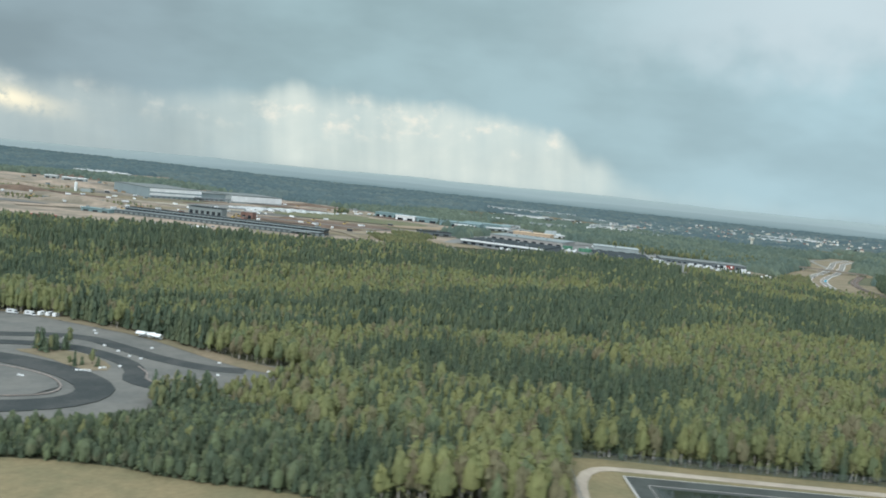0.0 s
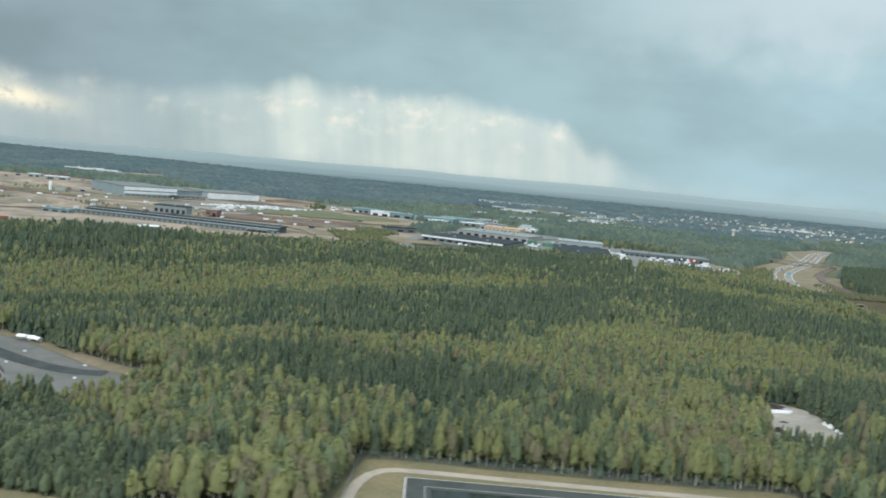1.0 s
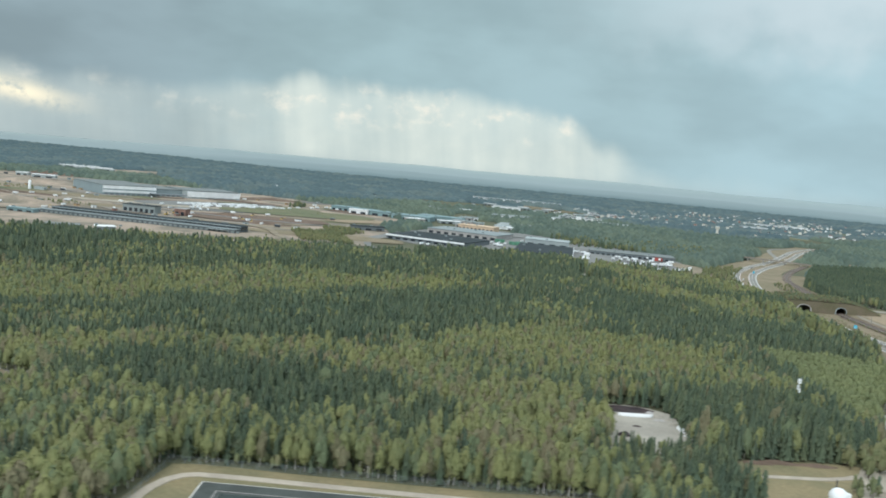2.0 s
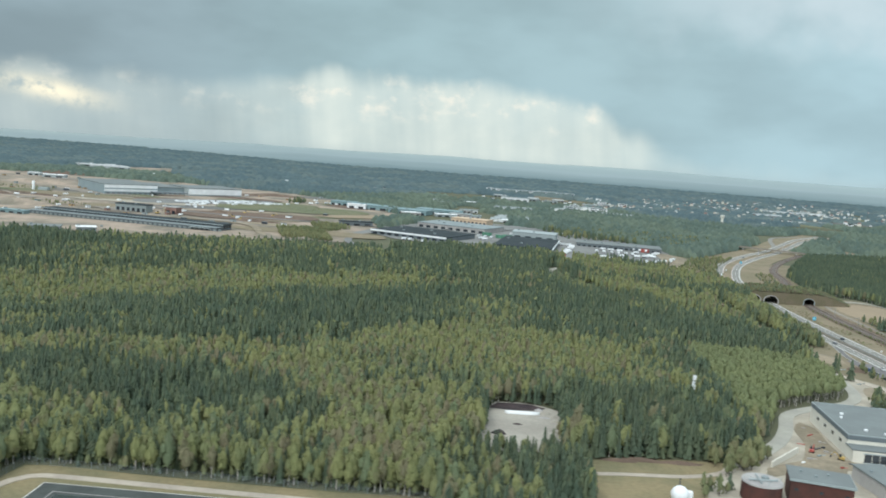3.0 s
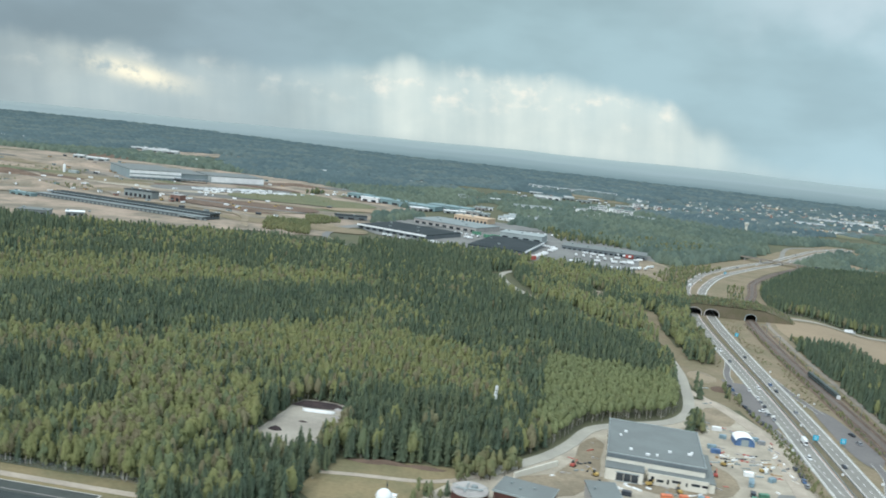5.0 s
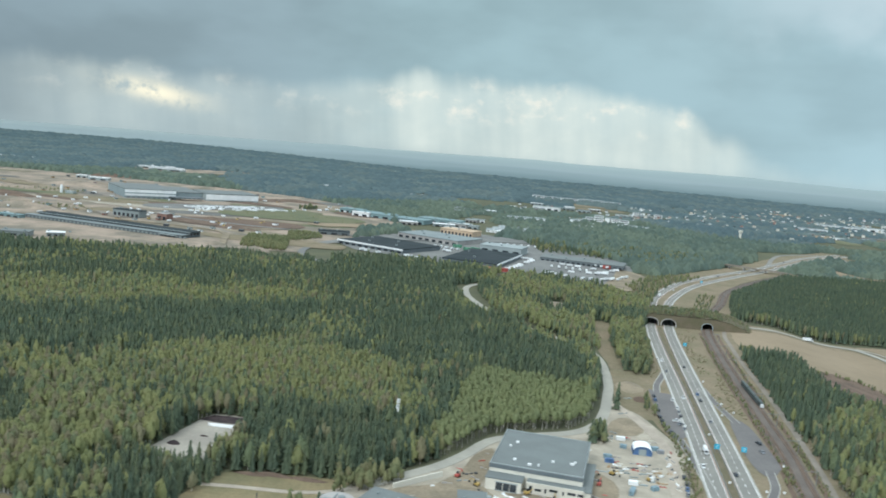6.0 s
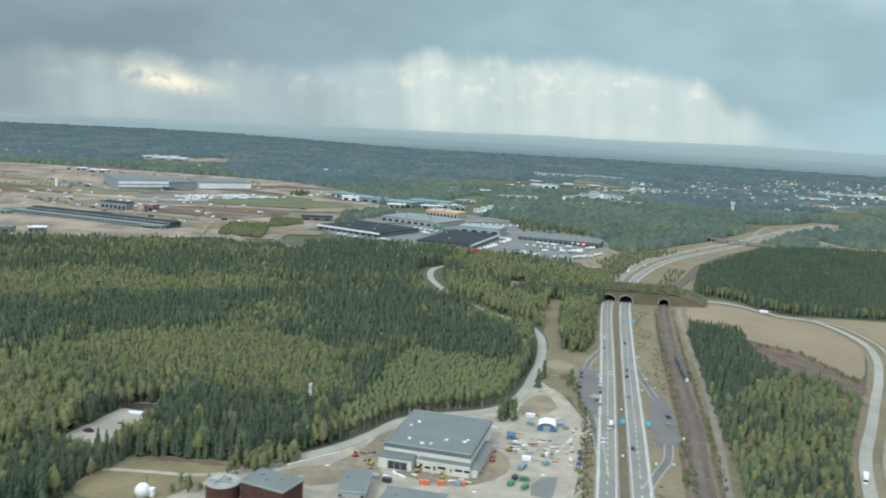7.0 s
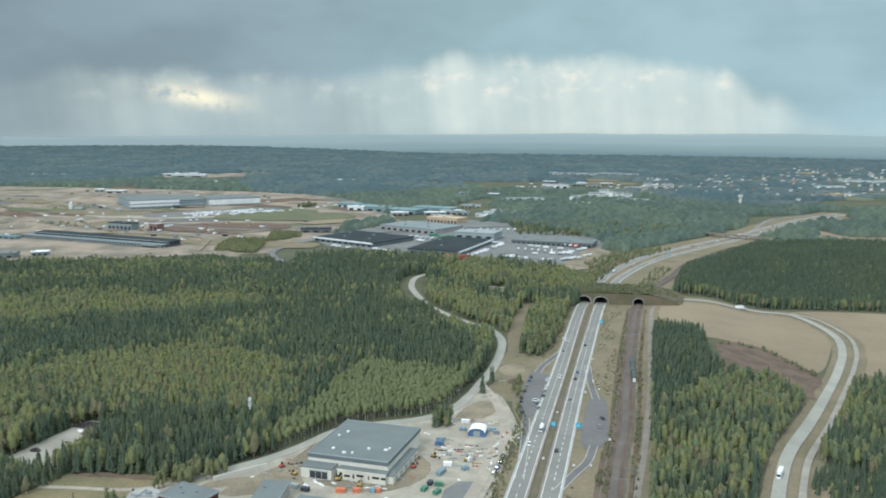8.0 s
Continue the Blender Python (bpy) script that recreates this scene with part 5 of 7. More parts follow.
def mesh_fence():
    t = thing("mesh_fence", 29.2, 141.2, 0, "grey wire-mesh fence round the pond", "fence")
    spots = [(k * 2.6, 0.6 - 0.012 * k) for k in range(32)] + [(-0.12 * k, -k * 2.4) for k in range(1, 18)]
    post = None
    for x, y in spots:
        if post is None:
            post = part("post", Geo().tube(0, 0, 0, 1.35, 0.045, 0.045, 5), "grey_metal", t)
            post.location = (x, y, 0)
        else:
            twin("post", post, t, pose(x, y, 0))
    for (ax, ay), (bx, by) in (((0, 0.6), (31 * 2.6, 0.23)), ((0, 0.6), (-2.04, -40.8))):
        for z in (0.15, 0.45, 0.75, 1.05, 1.32):
            part("wire", Geo().rod((ax, ay, z), (bx, by, z), 0.018, 4), "grey_metal", t)
    return t


mesh_fence()

# ---- kart track ----
def kart_track():
    road("road_kart_outer", [(-116, 211), (-100, 214), (-90, 218), (-80, 218), (-70, 212), (-58, 204), (-46, 199), (-36, 198)], 5.0, 0.2, "dark_asphalt", "dark asphalt kart track")
    road("road_kart_inner", [(-116, 200), (-100, 204), (-90, 207), (-80, 207), (-70, 202), (-62.5, 196), (-58.5, 189), (-57, 183), (-51, 179), (-45, 180)], 4.6, 0.24, "dark_asphalt", "dark asphalt kart track bend")
    road("road_kart_hairpin", [(-112, 193), (-96, 192), (-84, 189.5), (-72, 184), (-63, 176), (-60.5, 169), (-63, 162), (-72, 156), (-84, 154), (-104, 156)], 7.5, 0.28, "dark_asphalt", "dark asphalt kart track hairpin")
    patch("ground_kart_island", [(-90, 199.5), (-80, 203), (-71, 199), (-65, 192), (-64.5, 188), (-69, 186), (-79, 193.5)], 0.2, "verge", "dry grass island inside the kart track", cell=4)
    patch("ground_kart_infield", [(-96, 183), (-84, 183), (-73, 178), (-68, 171), (-70, 165), (-82, 161), (-98, 165)], 0.34, "kart_gravel", "grey gravel infield of the kart track", cell=4)
    road("kerb_kart", spline([(-96, 183.5), (-84, 183.5), (-73, 178.5), (-67.5, 171), (-69.5, 164.6), (-82, 160.5), (-96, 163)], 2.0), 0.32, 0.4, "worn_kerb", "worn red and white kart track kerb", "kerb")
    road("kerb_kart", spline([(-59.5, 194), (-56, 189), (-54.5, 184), (-52, 181.5)], 2.0), 0.32, 0.32, "worn_kerb", "worn red and white kart track kerb", "kerb")
    patch("ground_kart_bank", [(-118, 243), (-102, 245), (-83, 237.5), (-67, 230), (-45, 214), (-27, 199), (-30, 196), (-48, 209), (-68, 224.5), (-84, 232), (-103, 239.5)], 0.22, "verge", "dry grass bank round the kart track", cell=5)


kart_track()


def barrier(x, y, turn, n=1):
    t = thing("track_barrier", x, y, turn, "white plastic kart track barrier", "barrier", "kart track barriers")
    for k in range(n):
        part("block", Geo().box(k * 0.85, 0, 0.2, 0.7, 0.35, 0.4, taper=0.8), "white_sheet", t)
    return t


for x, y, turn, n in ((-63, 192, 20, 1), (-82, 227, 0, 1), (-80.5, 224, 0, 1), (-73.5, 211, 10, 1), (-68.5, 206.5, 0, 1), (-64.5, 202.5, 0, 1), (-61.3, 201, 30, 1), (-62.5, 213, 0, 1), (-43.5, 204, 0, 1), (-30.5, 197, 0, 1), (-70, 185.3, 12, 4), (-66.3, 189, 40, 2), (-78.5, 177, -20, 2), (-85, 215, 0, 3), (-41, 192, 0, 1)):
    barrier(x, y, turn, n)
for x, y, turn in ((-110, 240, 5), (-105, 240, -10), (-102.3, 241.3, 80), (-100.2, 241.6, 85), (-98.2, 241.4, 82)):
    camper(x, y, turn).scale = (0.72, 0.72, 0.72)
for x, y, turn, lx in ((-69.2, 225.6, -8, 2.2), (-66.6, 225.0, 20, 1.7), (-64.6, 224.0, -20, 2.2)):
    t = thing("race_tent", x, y, turn, "small white paddock tent at the kart track", "tent", "paddock tents")
    for px_ in (-1, 1):
        for py_ in (-1, 1):
            part("pole", Geo().tube(px_ * lx * 0.46, py_ * 0.75, 0, 1.3, 0.04, 0.04, 5), "grey_metal", t)
    part("canopy", Geo().gable(lx, 1.6, 1.25, 0.5), "white_sheet", t)
    part("side_wall", Geo().box(0, 0.72, 0.05, lx * 0.95, 0.06, 1.2), "white_sheet", t)

# ---- industry north of the woods ----
def long_warehouse():
    t = thing("long_warehouse", -131, 577, -10.7, "long dark two-tier warehouse with grey roofs", "warehouse", z=0.35)
    t.scale = (1, 1, 0.64)
    L = 146
    low = part("dock_wing", Geo().box(0, -9.5, 0, L, 8, 3.4), "black_wall", t)
    part("roof", Geo().box(0, -9.6, 3.4, L + 1, 8.6, 0.45), "grey_metal", low, "grey dock roof")
    up_ = part("main_hall", Geo().box(3, 1, 0, L - 6, 13, 6.0), "black_wall", t)
    part("roof", Geo().box(3, 1, 6.0, L - 4, 14, 0.5), "dark_roof", up_)
    first = None
    for k in range(46):
        x = -L / 2 + 8 + k * 3.1
        if first is None:
            first = part("window", Geo().box(0, 0, 0, 1.9, 0.12, 1.0), "glass_dark", up_)
            first.location = (x, -5.58, 4.3)
        else:
            twin("window", first, up_, pose(x, -5.58, 4.3))
    gate = None
    for k in range(40):
        x = -L / 2 + 4 + k * 3.7
        if gate is None:
            gate = part("dock_door", Geo().box(0, 0, 0, 2.0, 0.12, 2.1), "grey_metal", low)
            gate.location = (x, -13.54, 0.4)
        else:
            twin("dock_door", gate, low, pose(x, -13.54, 0.4))
    part("eave", Geo().box(3, -6.35, 5.75, L - 4, 0.25, 0.7), "pale_metal", up_, "pale eave strip")
    for k in range(3):
        part("end_window", Geo().box(L / 2 + 0.04, -2.5 + k * 3.6, 2.0, 0.1, 2.6, 2.6), "glass_dark", up_)
    part("canopy", Geo().box(L / 2 - 12, -14.5, 2.6, 14, 3, 0.3), "pale_metal", low)
    return t


long_warehouse()


def great_hall():
    t = thing("distribution_hall", -209, 838, 42.5, "huge pale grey distribution hall on bare earth", "hall", z=0.35)
    t.scale = (0.87, 0.8, 0.82)
    a = part("west_hall", Geo().box(-34, 50, 0, 60, 100, 11.5), "blue_metal", t)
    part("roof", Geo().box(-34, 50, 11.5, 61, 101, 0.5), "grey_roof", a)
    b = part("link_hall", Geo().box(15, 60, 0, 38, 90, 8.5), "blue_metal", t)
    part("roof", Geo().box(15, 60, 8.5, 39, 91, 0.5), "grey_roof", b)
    c = part("east_hall", Geo().box(68, 32, 0, 68, 64, 9.5), "pale_metal", t)
    part("roof", Geo().box(68, 32, 9.5, 69, 65, 0.5), "grey_roof", c)
    part("white_band", Geo().box(-34, -0.15, 7.4, 60.3, 0.3, 3.8), "white_sheet", a, "white cladding band")
    part("white_band", Geo().box(-34, -0.15, 3.2, 60.3, 0.3, 2.8), "white_sheet", a, "white cladding band")
    part("white_band", Geo().box(68, -0.15, 1.8, 68.3, 0.3, 7.0), "white_sheet", c, "white cladding band")
    for k in range(9):
        part("dock_door", Geo().box(-60 + k * 6, -0.3, 0, 3.2, 0.5, 2.2), "dark_wall", a)
    for k in range(6):
        part("dock_door", Geo().box(-1 + k * 6, 14.8, 0, 3.4, 0.5, 3.0), "dark_wall", b)
    part("canopy", Geo().box(8, -7, 3.6, 40, 14, 0.7), "dark_wall", t)
    part("canopy_post", Geo().box(-8, -12, 0, 0.8, 0.8, 3.6).box(24, -12, 0, 0.8, 0.8, 3.6), "grey_metal", t)
    return t


great_hall()


def warehouse(name, x, y, turn, lx, ly, h, wall_m, roof_m, label, fascia="", side="", docks=0):
    t = thing(name, x, y, turn, label, "warehouse", z=float(lie(x, y)) + 0.45)
    part("wall", Geo().box(0, 0, 0, lx, ly, h), wall_m, t)
    part("roof", Geo().box(0, 0, h, lx + 0.8, ly + 0.8, 0.45), roof_m, t)
    if "s" in side:
        part("fascia", Geo().box(0, -ly / 2 - 0.5, h - 0.7, lx + 1.0, 0.3, 1.2), fascia, t, "white roof fascia")
    if "e" in side:
        part("fascia", Geo().box(lx / 2 + 0.5, 0, h - 0.7, 0.3, ly + 1.0, 1.2), fascia, t, "white roof fascia")
    for k in range(docks):
        part("dock_door", Geo().box(-lx / 2 + (k + 0.5) * lx / docks, -ly / 2 - 0.06, 0, lx / docks * 0.55, 0.14, h * 0.55), "glass_dark", t)
    for k in range(max(2, int(lx / 14))):
        part("roof_vent", Geo().box(-lx * 0.4 + k * 13, ly * 0.2 * (-1) ** k, h + 0.45, 1.6, 1.6, 0.8), "grey_metal", t)
    return t


warehouse("black_roof_warehouse", 72, 629, -24, 62, 50, 2.9, "dark_wall", "dark_roof", "wide warehouse with a black flat roof and white fascia", "white_sheet", "s", 10)
warehouse("black_roof_warehouse", 149, 607, -9, 40, 74, 3.0, "dark_wall", "dark_roof", "wide warehouse with black flat roof and white side fascia", "white_sheet", "e", 5)
warehouse("grey_roof_warehouse", 98, 712, -24, 62, 40, 3.6, "concrete", "grey_metal", "grey flat-roofed warehouse beside a yard", docks=9)
warehouse("lot_warehouse", 222, 655, -7, 64, 24, 2.6, "dark_wall", "grey_roof", "long low grey-roofed freight terminal", docks=16)
warehouse("beige_warehouse", 107, 776, -20, 34, 18, 4.4, "beige_wall", "beige_wall", "beige building with a row of dark gates", docks=9)
warehouse("pale_warehouse", 158, 668, -9, 34, 22, 5.5, "pale_metal", "pale_metal", "pale metal warehouse behind a black-roofed one", docks=4)
warehouse("dark_shed", 14, 672, 20, 26, 9, 3.0, "dark_wall", "dark_roof", "low dark shed beside the access road", docks=3)
for x, y, tn, lx, ly in ((2, 868, -14, 44, 24), (44, 846, -14, 40, 22), (72, 872, -14, 46, 20), (-30, 892, -14, 26, 16)):
    warehouse("teal_warehouse", x, y, tn, lx, ly, 4.2, "teal_sheet", "teal_sheet", "blue-green metal warehouse at the industrial estate", docks=4)
warehouse("white_shed", -12, 858, -14, 20, 5, 4.5, "white_sheet", "white_sheet", "small white warehouse at the industrial estate", docks=2)
warehouse("site_block", -158, 648, -8, 26, 10, 5.5, "grey_metal", "dark_roof", "grey unfinished block on bare earth", docks=6)
warehouse("red_block", -128, 652, -8, 9, 9, 5.0, "brick_wall", "concrete", "reddish unfinished block on bare earth", docks=2)
warehouse("white_canopy", -127, 500, 30, 11, 7, 2.4, "grey_metal", "white_sheet", "white-roofed shed at the wood edge", docks=3)
warehouse("grey_canopy", -146, 486, 20, 18, 12, 2.8, "grey_metal", "grey_roof", "grey-roofed shed at the wood edge", docks=3)
warehouse("teal_shed", -211, 570, -10, 20, 6, 2.0, "teal_sheet", "teal_sheet", "blue-green shed beside a long warehouse", docks=3)
for x, y, lx in ((-505, 1362, 80), (-478, 1330, 60), (-530, 1395, 60), (-366, 1200, 24), (-398, 996, 26), (-430, 1010, 14), (-300, 2166, 90), (-180, 1296, 30), (-730, 1290, 60)):
    warehouse("white_hall", x, y, 8, lx, 10, 3.2, "pale_metal", "white_sheet", "long white hall at the far wood edge", docks=2)
for x, y, lx, ly, tn in ((152, 1002, 46, 12, 20), (166, 1254, 40, 12, -10), (280, 1028, 36, 10, -10), (640, 1480, 70, 14, 5), (560, 1330, 40, 14, 8), (690, 1500, 50, 12, 0)):
    warehouse("pale_hall", x, y, tn, lx, ly, 5.0, "white_sheet", "pale_metal", "long pale hall at the edge of town", docks=4)


def silo(x, y):
    t = thing("silo", x, y, 0, "tall white round silo on bare earth", "silo", z=0.35)
    part("shaft", Geo().tube(0, 0, 0, 8.0, 1.3, 1.3, 16), "white_sheet", t)
    part("cap", Geo().tube(0, 0, 8.0, 8.7, 1.35, 0.3, 16), "white_sheet", t)
    part("shed", Geo().box(9, 2, 0, 9, 5, 3), "pale_metal", t)
    return t


silo(-312, 785)


def water_tower(x, y):
    t = thing("water_tower", x, y, 0, "pale concrete water tower with a wide tank", "water tower")
    part("shaft", Geo().tube(0, 0, 0, 11.5, 1.7, 1.4, 16), "cream_wall", t)
    part("tank", Geo().tube(0, 0, 11, 12.4, 1.7, 2.6, 18).tube(0, 0, 12.4, 14.6, 2.6, 2.6, 18), "cream_wall", t)
    part("lid", Geo().tube(0, 0, 14.6, 15.2, 2.7, 0.8, 18), "pale_metal", t)
    return t


water_tower(400, 1007)

rnd = random.Random(5)
proto = trailer(200, 575, 40)
for row, (x0, y0, dx, dy, n, tn) in enumerate(((222, 566, 5.0, 3.0, 6, 60), (196, 572, 3.4, -1.2, 5, 15), (205, 655, 4.5, -2.2, 9, 65), (206, 628, 6.0, -2.0, 5, 20), (232, 600, 3.0, 6.0, 6, 15), (148, 655, 4.0, -1.0, 5, 80), (112, 640, 3.2, -3.0, 5, 30), (168, 562, 2.2, 7.5, 5, -20), (98, 660, 5, -2, 6, 66), (214, 592, 6, 2, 5, 10), (200, 610, 5, -1, 6, 100), (236, 575, 3.5, 5, 6, 60), (118, 590, 4, -2.4, 7, 66), (92, 585, 4, -3, 5, 30), (176, 590, 1.5, 8, 6, -15), (140, 690, 6, -2, 7, 60), (150, 720, 6, 1, 7, 80), (170, 640, 4, -1, 4, 40), (60, 590, 5, -2.4, 4, 66))):
    for k in range(n):
        if rnd.random() < 0.9:
            again(proto, x0 + k * dx + rnd.uniform(-0.6, 0.6), y0 + k * dy + rnd.uniform(-0.6, 0.6), tn + rnd.uniform(-6, 6), float(lie(x0, y0)) + 0.5)
for k in range(60):
    u = rnd.random()
    again(proto, -166 + u * 56 + rnd.uniform(-6, 6), 768 + u * 66 + rnd.uniform(-5, 5), 51 + rnd.choice((0, 90)) + rnd.uniform(-8, 8), 0.34)
for k in range(26):
    again(proto, *((-45 + rnd.uniform(-16, 16), 892 + rnd.uniform(-8, 8)) if k < 12 else (-160 + rnd.uniform(-40, 40), 690 + rnd.uniform(-40, 40))), rnd.uniform(0, 180), 0.34)
for x, y, p, wd, lx in ((163, 558, "red_paint", "red", 5), (168, 557, "red_paint", "red", 5), (158, 556, "orange_paint", "red-orange", 5), (131, 655, "green_paint", "green", 6), (136, 660, "green_paint", "green", 5), (120, 668, "green_paint", "green", 5), (215, 662, "red_paint", "red", 4), (240, 640, "red_paint", "red", 4), (-209, 476, "red_paint", "red", 5), (-203, 479, "red_paint", "red", 5)):
    c = container(x, y, rnd.uniform(-30, 30), p, wd, lx)
    c.scale = (1.5, 1.5, 1.8)
    c.location.z += 0.45
    tagged(c, wd + " freight container on an asphalt yard")

# piles and greenery on the bare earth
for k, (x, y, rx, ry, h, mt) in enumerate(((0, 533, 12, 6, 3.2, "earth"), (-32, 541, 9, 5, 2.2, "earth"), (-103, 689, 14, 5, 2.6, "brown_soil"), (-250, 640, 40, 14, 5, "earth"), (-290, 680, 30, 10, 4, "earth"), (-60, 640, 22, 8, 2, "brown_soil"), (-330, 720, 34, 12, 5, "brown_soil"), (-360, 900, 50, 16, 5, "earth"), (-440, 1080, 60, 18, 5, "brown_soil"), (-250, 1020, 50, 14, 4, "earth"), (-120, 960, 40, 12, 3, "brown_soil"), (-380, 800, 40, 14, 4, "earth"))):
    heap("earth_mound", x, y, rx, ry, h, mt, "broad mound of bare brown earth", "mound", seed=60 + k)
patch("ground_green", [(-125, 750), (-90, 735), (-16, 752), (10, 790), (-16, 822), (-70, 822), (-125, 812)], 0.9, "dull_grass", "dull green grass patch on bare earth", cell=12)
patch("ground_tan", [(-10, 720), (12, 738), (61, 752), (60, 775), (30, 790), (0, 765), (-30, 735)], 0.94, "field", "tan sandy patch on bare earth", cell=12)
patch("ground_pink_field", [(434, 737), (500, 682), (526, 766), (464, 755), (443, 804)], 0.3, "field", "bare brown field beside the motorway", "field", cell=20)
patch("ground_far_field", [(540, 1780), (620, 1830), (690, 1760), (600, 1720)], 0.5, "field", "far brown field in the woods", "field", cell=40)
patch("ground_far_field", [(486, 1150), (490, 1215), (560, 1260), (560, 1165)], 0.5, "field", "far brown field in the woods", "field", cell=40)
patch("ground_lot_edge", [(237, 552), (244, 600), (250, 646), (268, 618), (254, 548)], 0.6, "dirt", "bare brown dirt beside an asphalt lot", cell=12)
patch("ground_brown", [(-95, 640), (-50, 655), (-20, 690), (-40, 715), (-110, 700), (-140, 665)], 0.9, "brown_soil", "dark brown turned earth", cell=12)
patch("ground_lot", [(-180, 735), (-110, 800), (-95, 850), (-120, 850), (-200, 770)], 0.95, "old_asphalt", "grey lorry park in front of a hall", cell=12)
shapes = random.Random(23)
for k in range(60):
    cx, cy = shapes.uniform(-560, 0), shapes.uniform(590, 1040)
    if not inside(EARTH, cx, cy):
        continue
    lx, ly = shapes.uniform(18, 70), shapes.uniform(8, 22)
    tn = radians(shapes.uniform(-30, 25))
    blob = []
    for i in range(9):
        a = 2 * math.pi * i / 9
        j = shapes.uniform(0.7, 1.25)
        bx, by = lx * j * math.cos(a), ly * j * math.sin(a)
        blob.append((cx + bx * math.cos(tn) - by * math.sin(tn), cy + bx * math.sin(tn) + by * math.cos(tn)))
    mt, wd = shapes.choice((("brown_soil", "dark brown turned earth"), ("dirt", "pale brown graded dirt"), ("dull_grass", "dull green regrowth on bare earth"), ("verge", "brown dry grass on bare earth"), ("dirt_track", "grey-brown gravel fill"), ("site_soil", "pale sandy fill"), ("kart_gravel", "grey crushed stone")))
    patch("ground_graded", blob, 0.42 + 0.008 * k, mt, wd, cell=25)
road("road_haul", [(-260, 560), (-200, 605), (-120, 620), (-60, 610), (-35, 560), (-28, 540)], 5.0, 1.0, "dirt", "pale dusty haul road over bare earth")
road("road_estate", [(-200, 700), (-100, 672), (-30, 668), (30, 672), (70, 680), (140, 735), (200, 770)], 5.0, 1.02, "old_asphalt", "grey estate road past the warehouses")
road("road_rim", [(-560, 1080), (-400, 1120), (-229, 1095), (-120, 1060), (-73, 1010)], 7.0, 0.6, "gravel_road", "pale road at the far rim of the earthworks")

# open land scattered through the far woods
OPEN_SPOTS = [[(-560, 1330), (-500, 1420), (-420, 1500), (-330, 1480), (-400, 1380), (-470, 1310)], [(-620, 1280), (-560, 1330), (-470, 1310), (-400, 1380), (-330, 1300), (-420, 1260)]]
for k in range(26):
    cx, cy = shapes.uniform(180, 900), shapes.uniform(860, 1900)
    if cx > 330 + (cy - 860) * 0.9 or (300 < cx < 520 and cy < 1020):
        continue
    lx, ly, tn = shapes.uniform(24, 80), shapes.uniform(16, 40), radians(shapes.uniform(-20, 20))
    blob = []
    for i in range(8):
        a, j = 2 * math.pi * i / 8, shapes.uniform(0.7, 1.25)
        bx, by = lx * j * math.cos(a), ly * j * math.sin(a)
        blob.append((cx + bx * math.cos(tn) - by * math.sin(tn), cy + bx * math.sin(tn) + by * math.cos(tn)))
    OPEN_SPOTS.append(blob)
    mt, wd = shapes.choice((("dull_grass", "dull green meadow"), ("dull_grass", "dull green meadow"), ("kart_gravel", "grey yard"), ("verge", "dry brown meadow")))
    patch("ground_open", blob, 0.3 + 0.01 * k, mt, wd + " among the far woods", "field", cell=40)

# ---- town ----
def house(paint, roof, label, lx=5.0, ly=3.6, h=2.6):
    t = thing("house", 420, 1240, 0, label, "house", "town houses")
    part("wall", Geo().box(0, 0, 0, lx, ly, h), paint, t)
    g = Geo().gable(lx, ly, h, 1.6)
    part("roof", g, roof, t)
    part("window", Geo().box(-lx * 0.2, -ly / 2 - 0.04, h * 0.4, lx * 0.3, 0.1, h * 0.3), "glass_dark", t)
    part("chimney", Geo().box(lx * 0.2, 0.3, h + 0.9, 0.5, 0.5, 1.2), "concrete", t)
    return t


protos = [house("white_sheet", "grey_roof", "white house with a grey gabled roof"), house("white_sheet", "pale_metal", "white house with a pale roof", 6.5), house("cream_wall", "brick_wall", "cream house with a brown-red roof"), house("white_sheet", "dark_roof", "white house with a dark roof", 5.5), house("beige_wall", "grey_roof", "tan house with a grey roof", 6.0, 4.0)]
TOWN = [(300, 520, 1180, 1520, 95), (480, 720, 1180, 1560, 60), (40, 130, 1040, 1120, 16), (110, 300, 1200, 1340, 22), (400, 470, 700, 735, 9), (310, 330, 805, 840, 5), (-120, 40, 1280, 1420, 8), (410, 460, 690, 712, 8)]
for x0, x1, y0, y1, n in TOWN:
    for k in range(n):
        s = rnd.random()
        again(protos[rnd.choice((0, 0, 1, 2, 3, 3, 3, 3))], rnd.uniform(x0, x1), rnd.uniform(y0, y1), rnd.uniform(-30, 30)).scale = (0.72, 0.72, 0.72)

# houses too far off to tell apart
FAR_TOWN = [(560, 900, 1500, 1950, 60), (600, 800, 1380, 1600, 45), (700, 950, 1500, 1800, 45), (420, 620, 1500, 1640, 30), (300, 700, 1250, 1500, 60), (250, 500, 1080, 1260, 24), (700, 1100, 1700, 2100, 40)]
far_town = Geo()
for x0, x1, y0, y1, n in FAR_TOWN:
    for k in range(n):
        x, y, lx, ly, tn = rnd.uniform(x0, x1), rnd.uniform(y0, y1), rnd.uniform(3.0, 5.4), rnd.uniform(2.8, 3.8), rnd.uniform(-30, 30)
        far_town.box(x, y, 0, lx, ly, rnd.uniform(3.4, 4.8), tn, rnd.choice((0, 1, 1)))
        far_town.box(x, y, 3.4, lx + 0.4, ly + 0.4, 2.0, tn, rnd.choice((2, 2, 2, 3, 4)), 0.35)
tagged(build("far_houses", far_town, ["white_sheet", "cream_wall", "grey_roof", "pale_metal", "brick_wall"]), "pale houses of a far town among woods", "houses", kind="stuff")
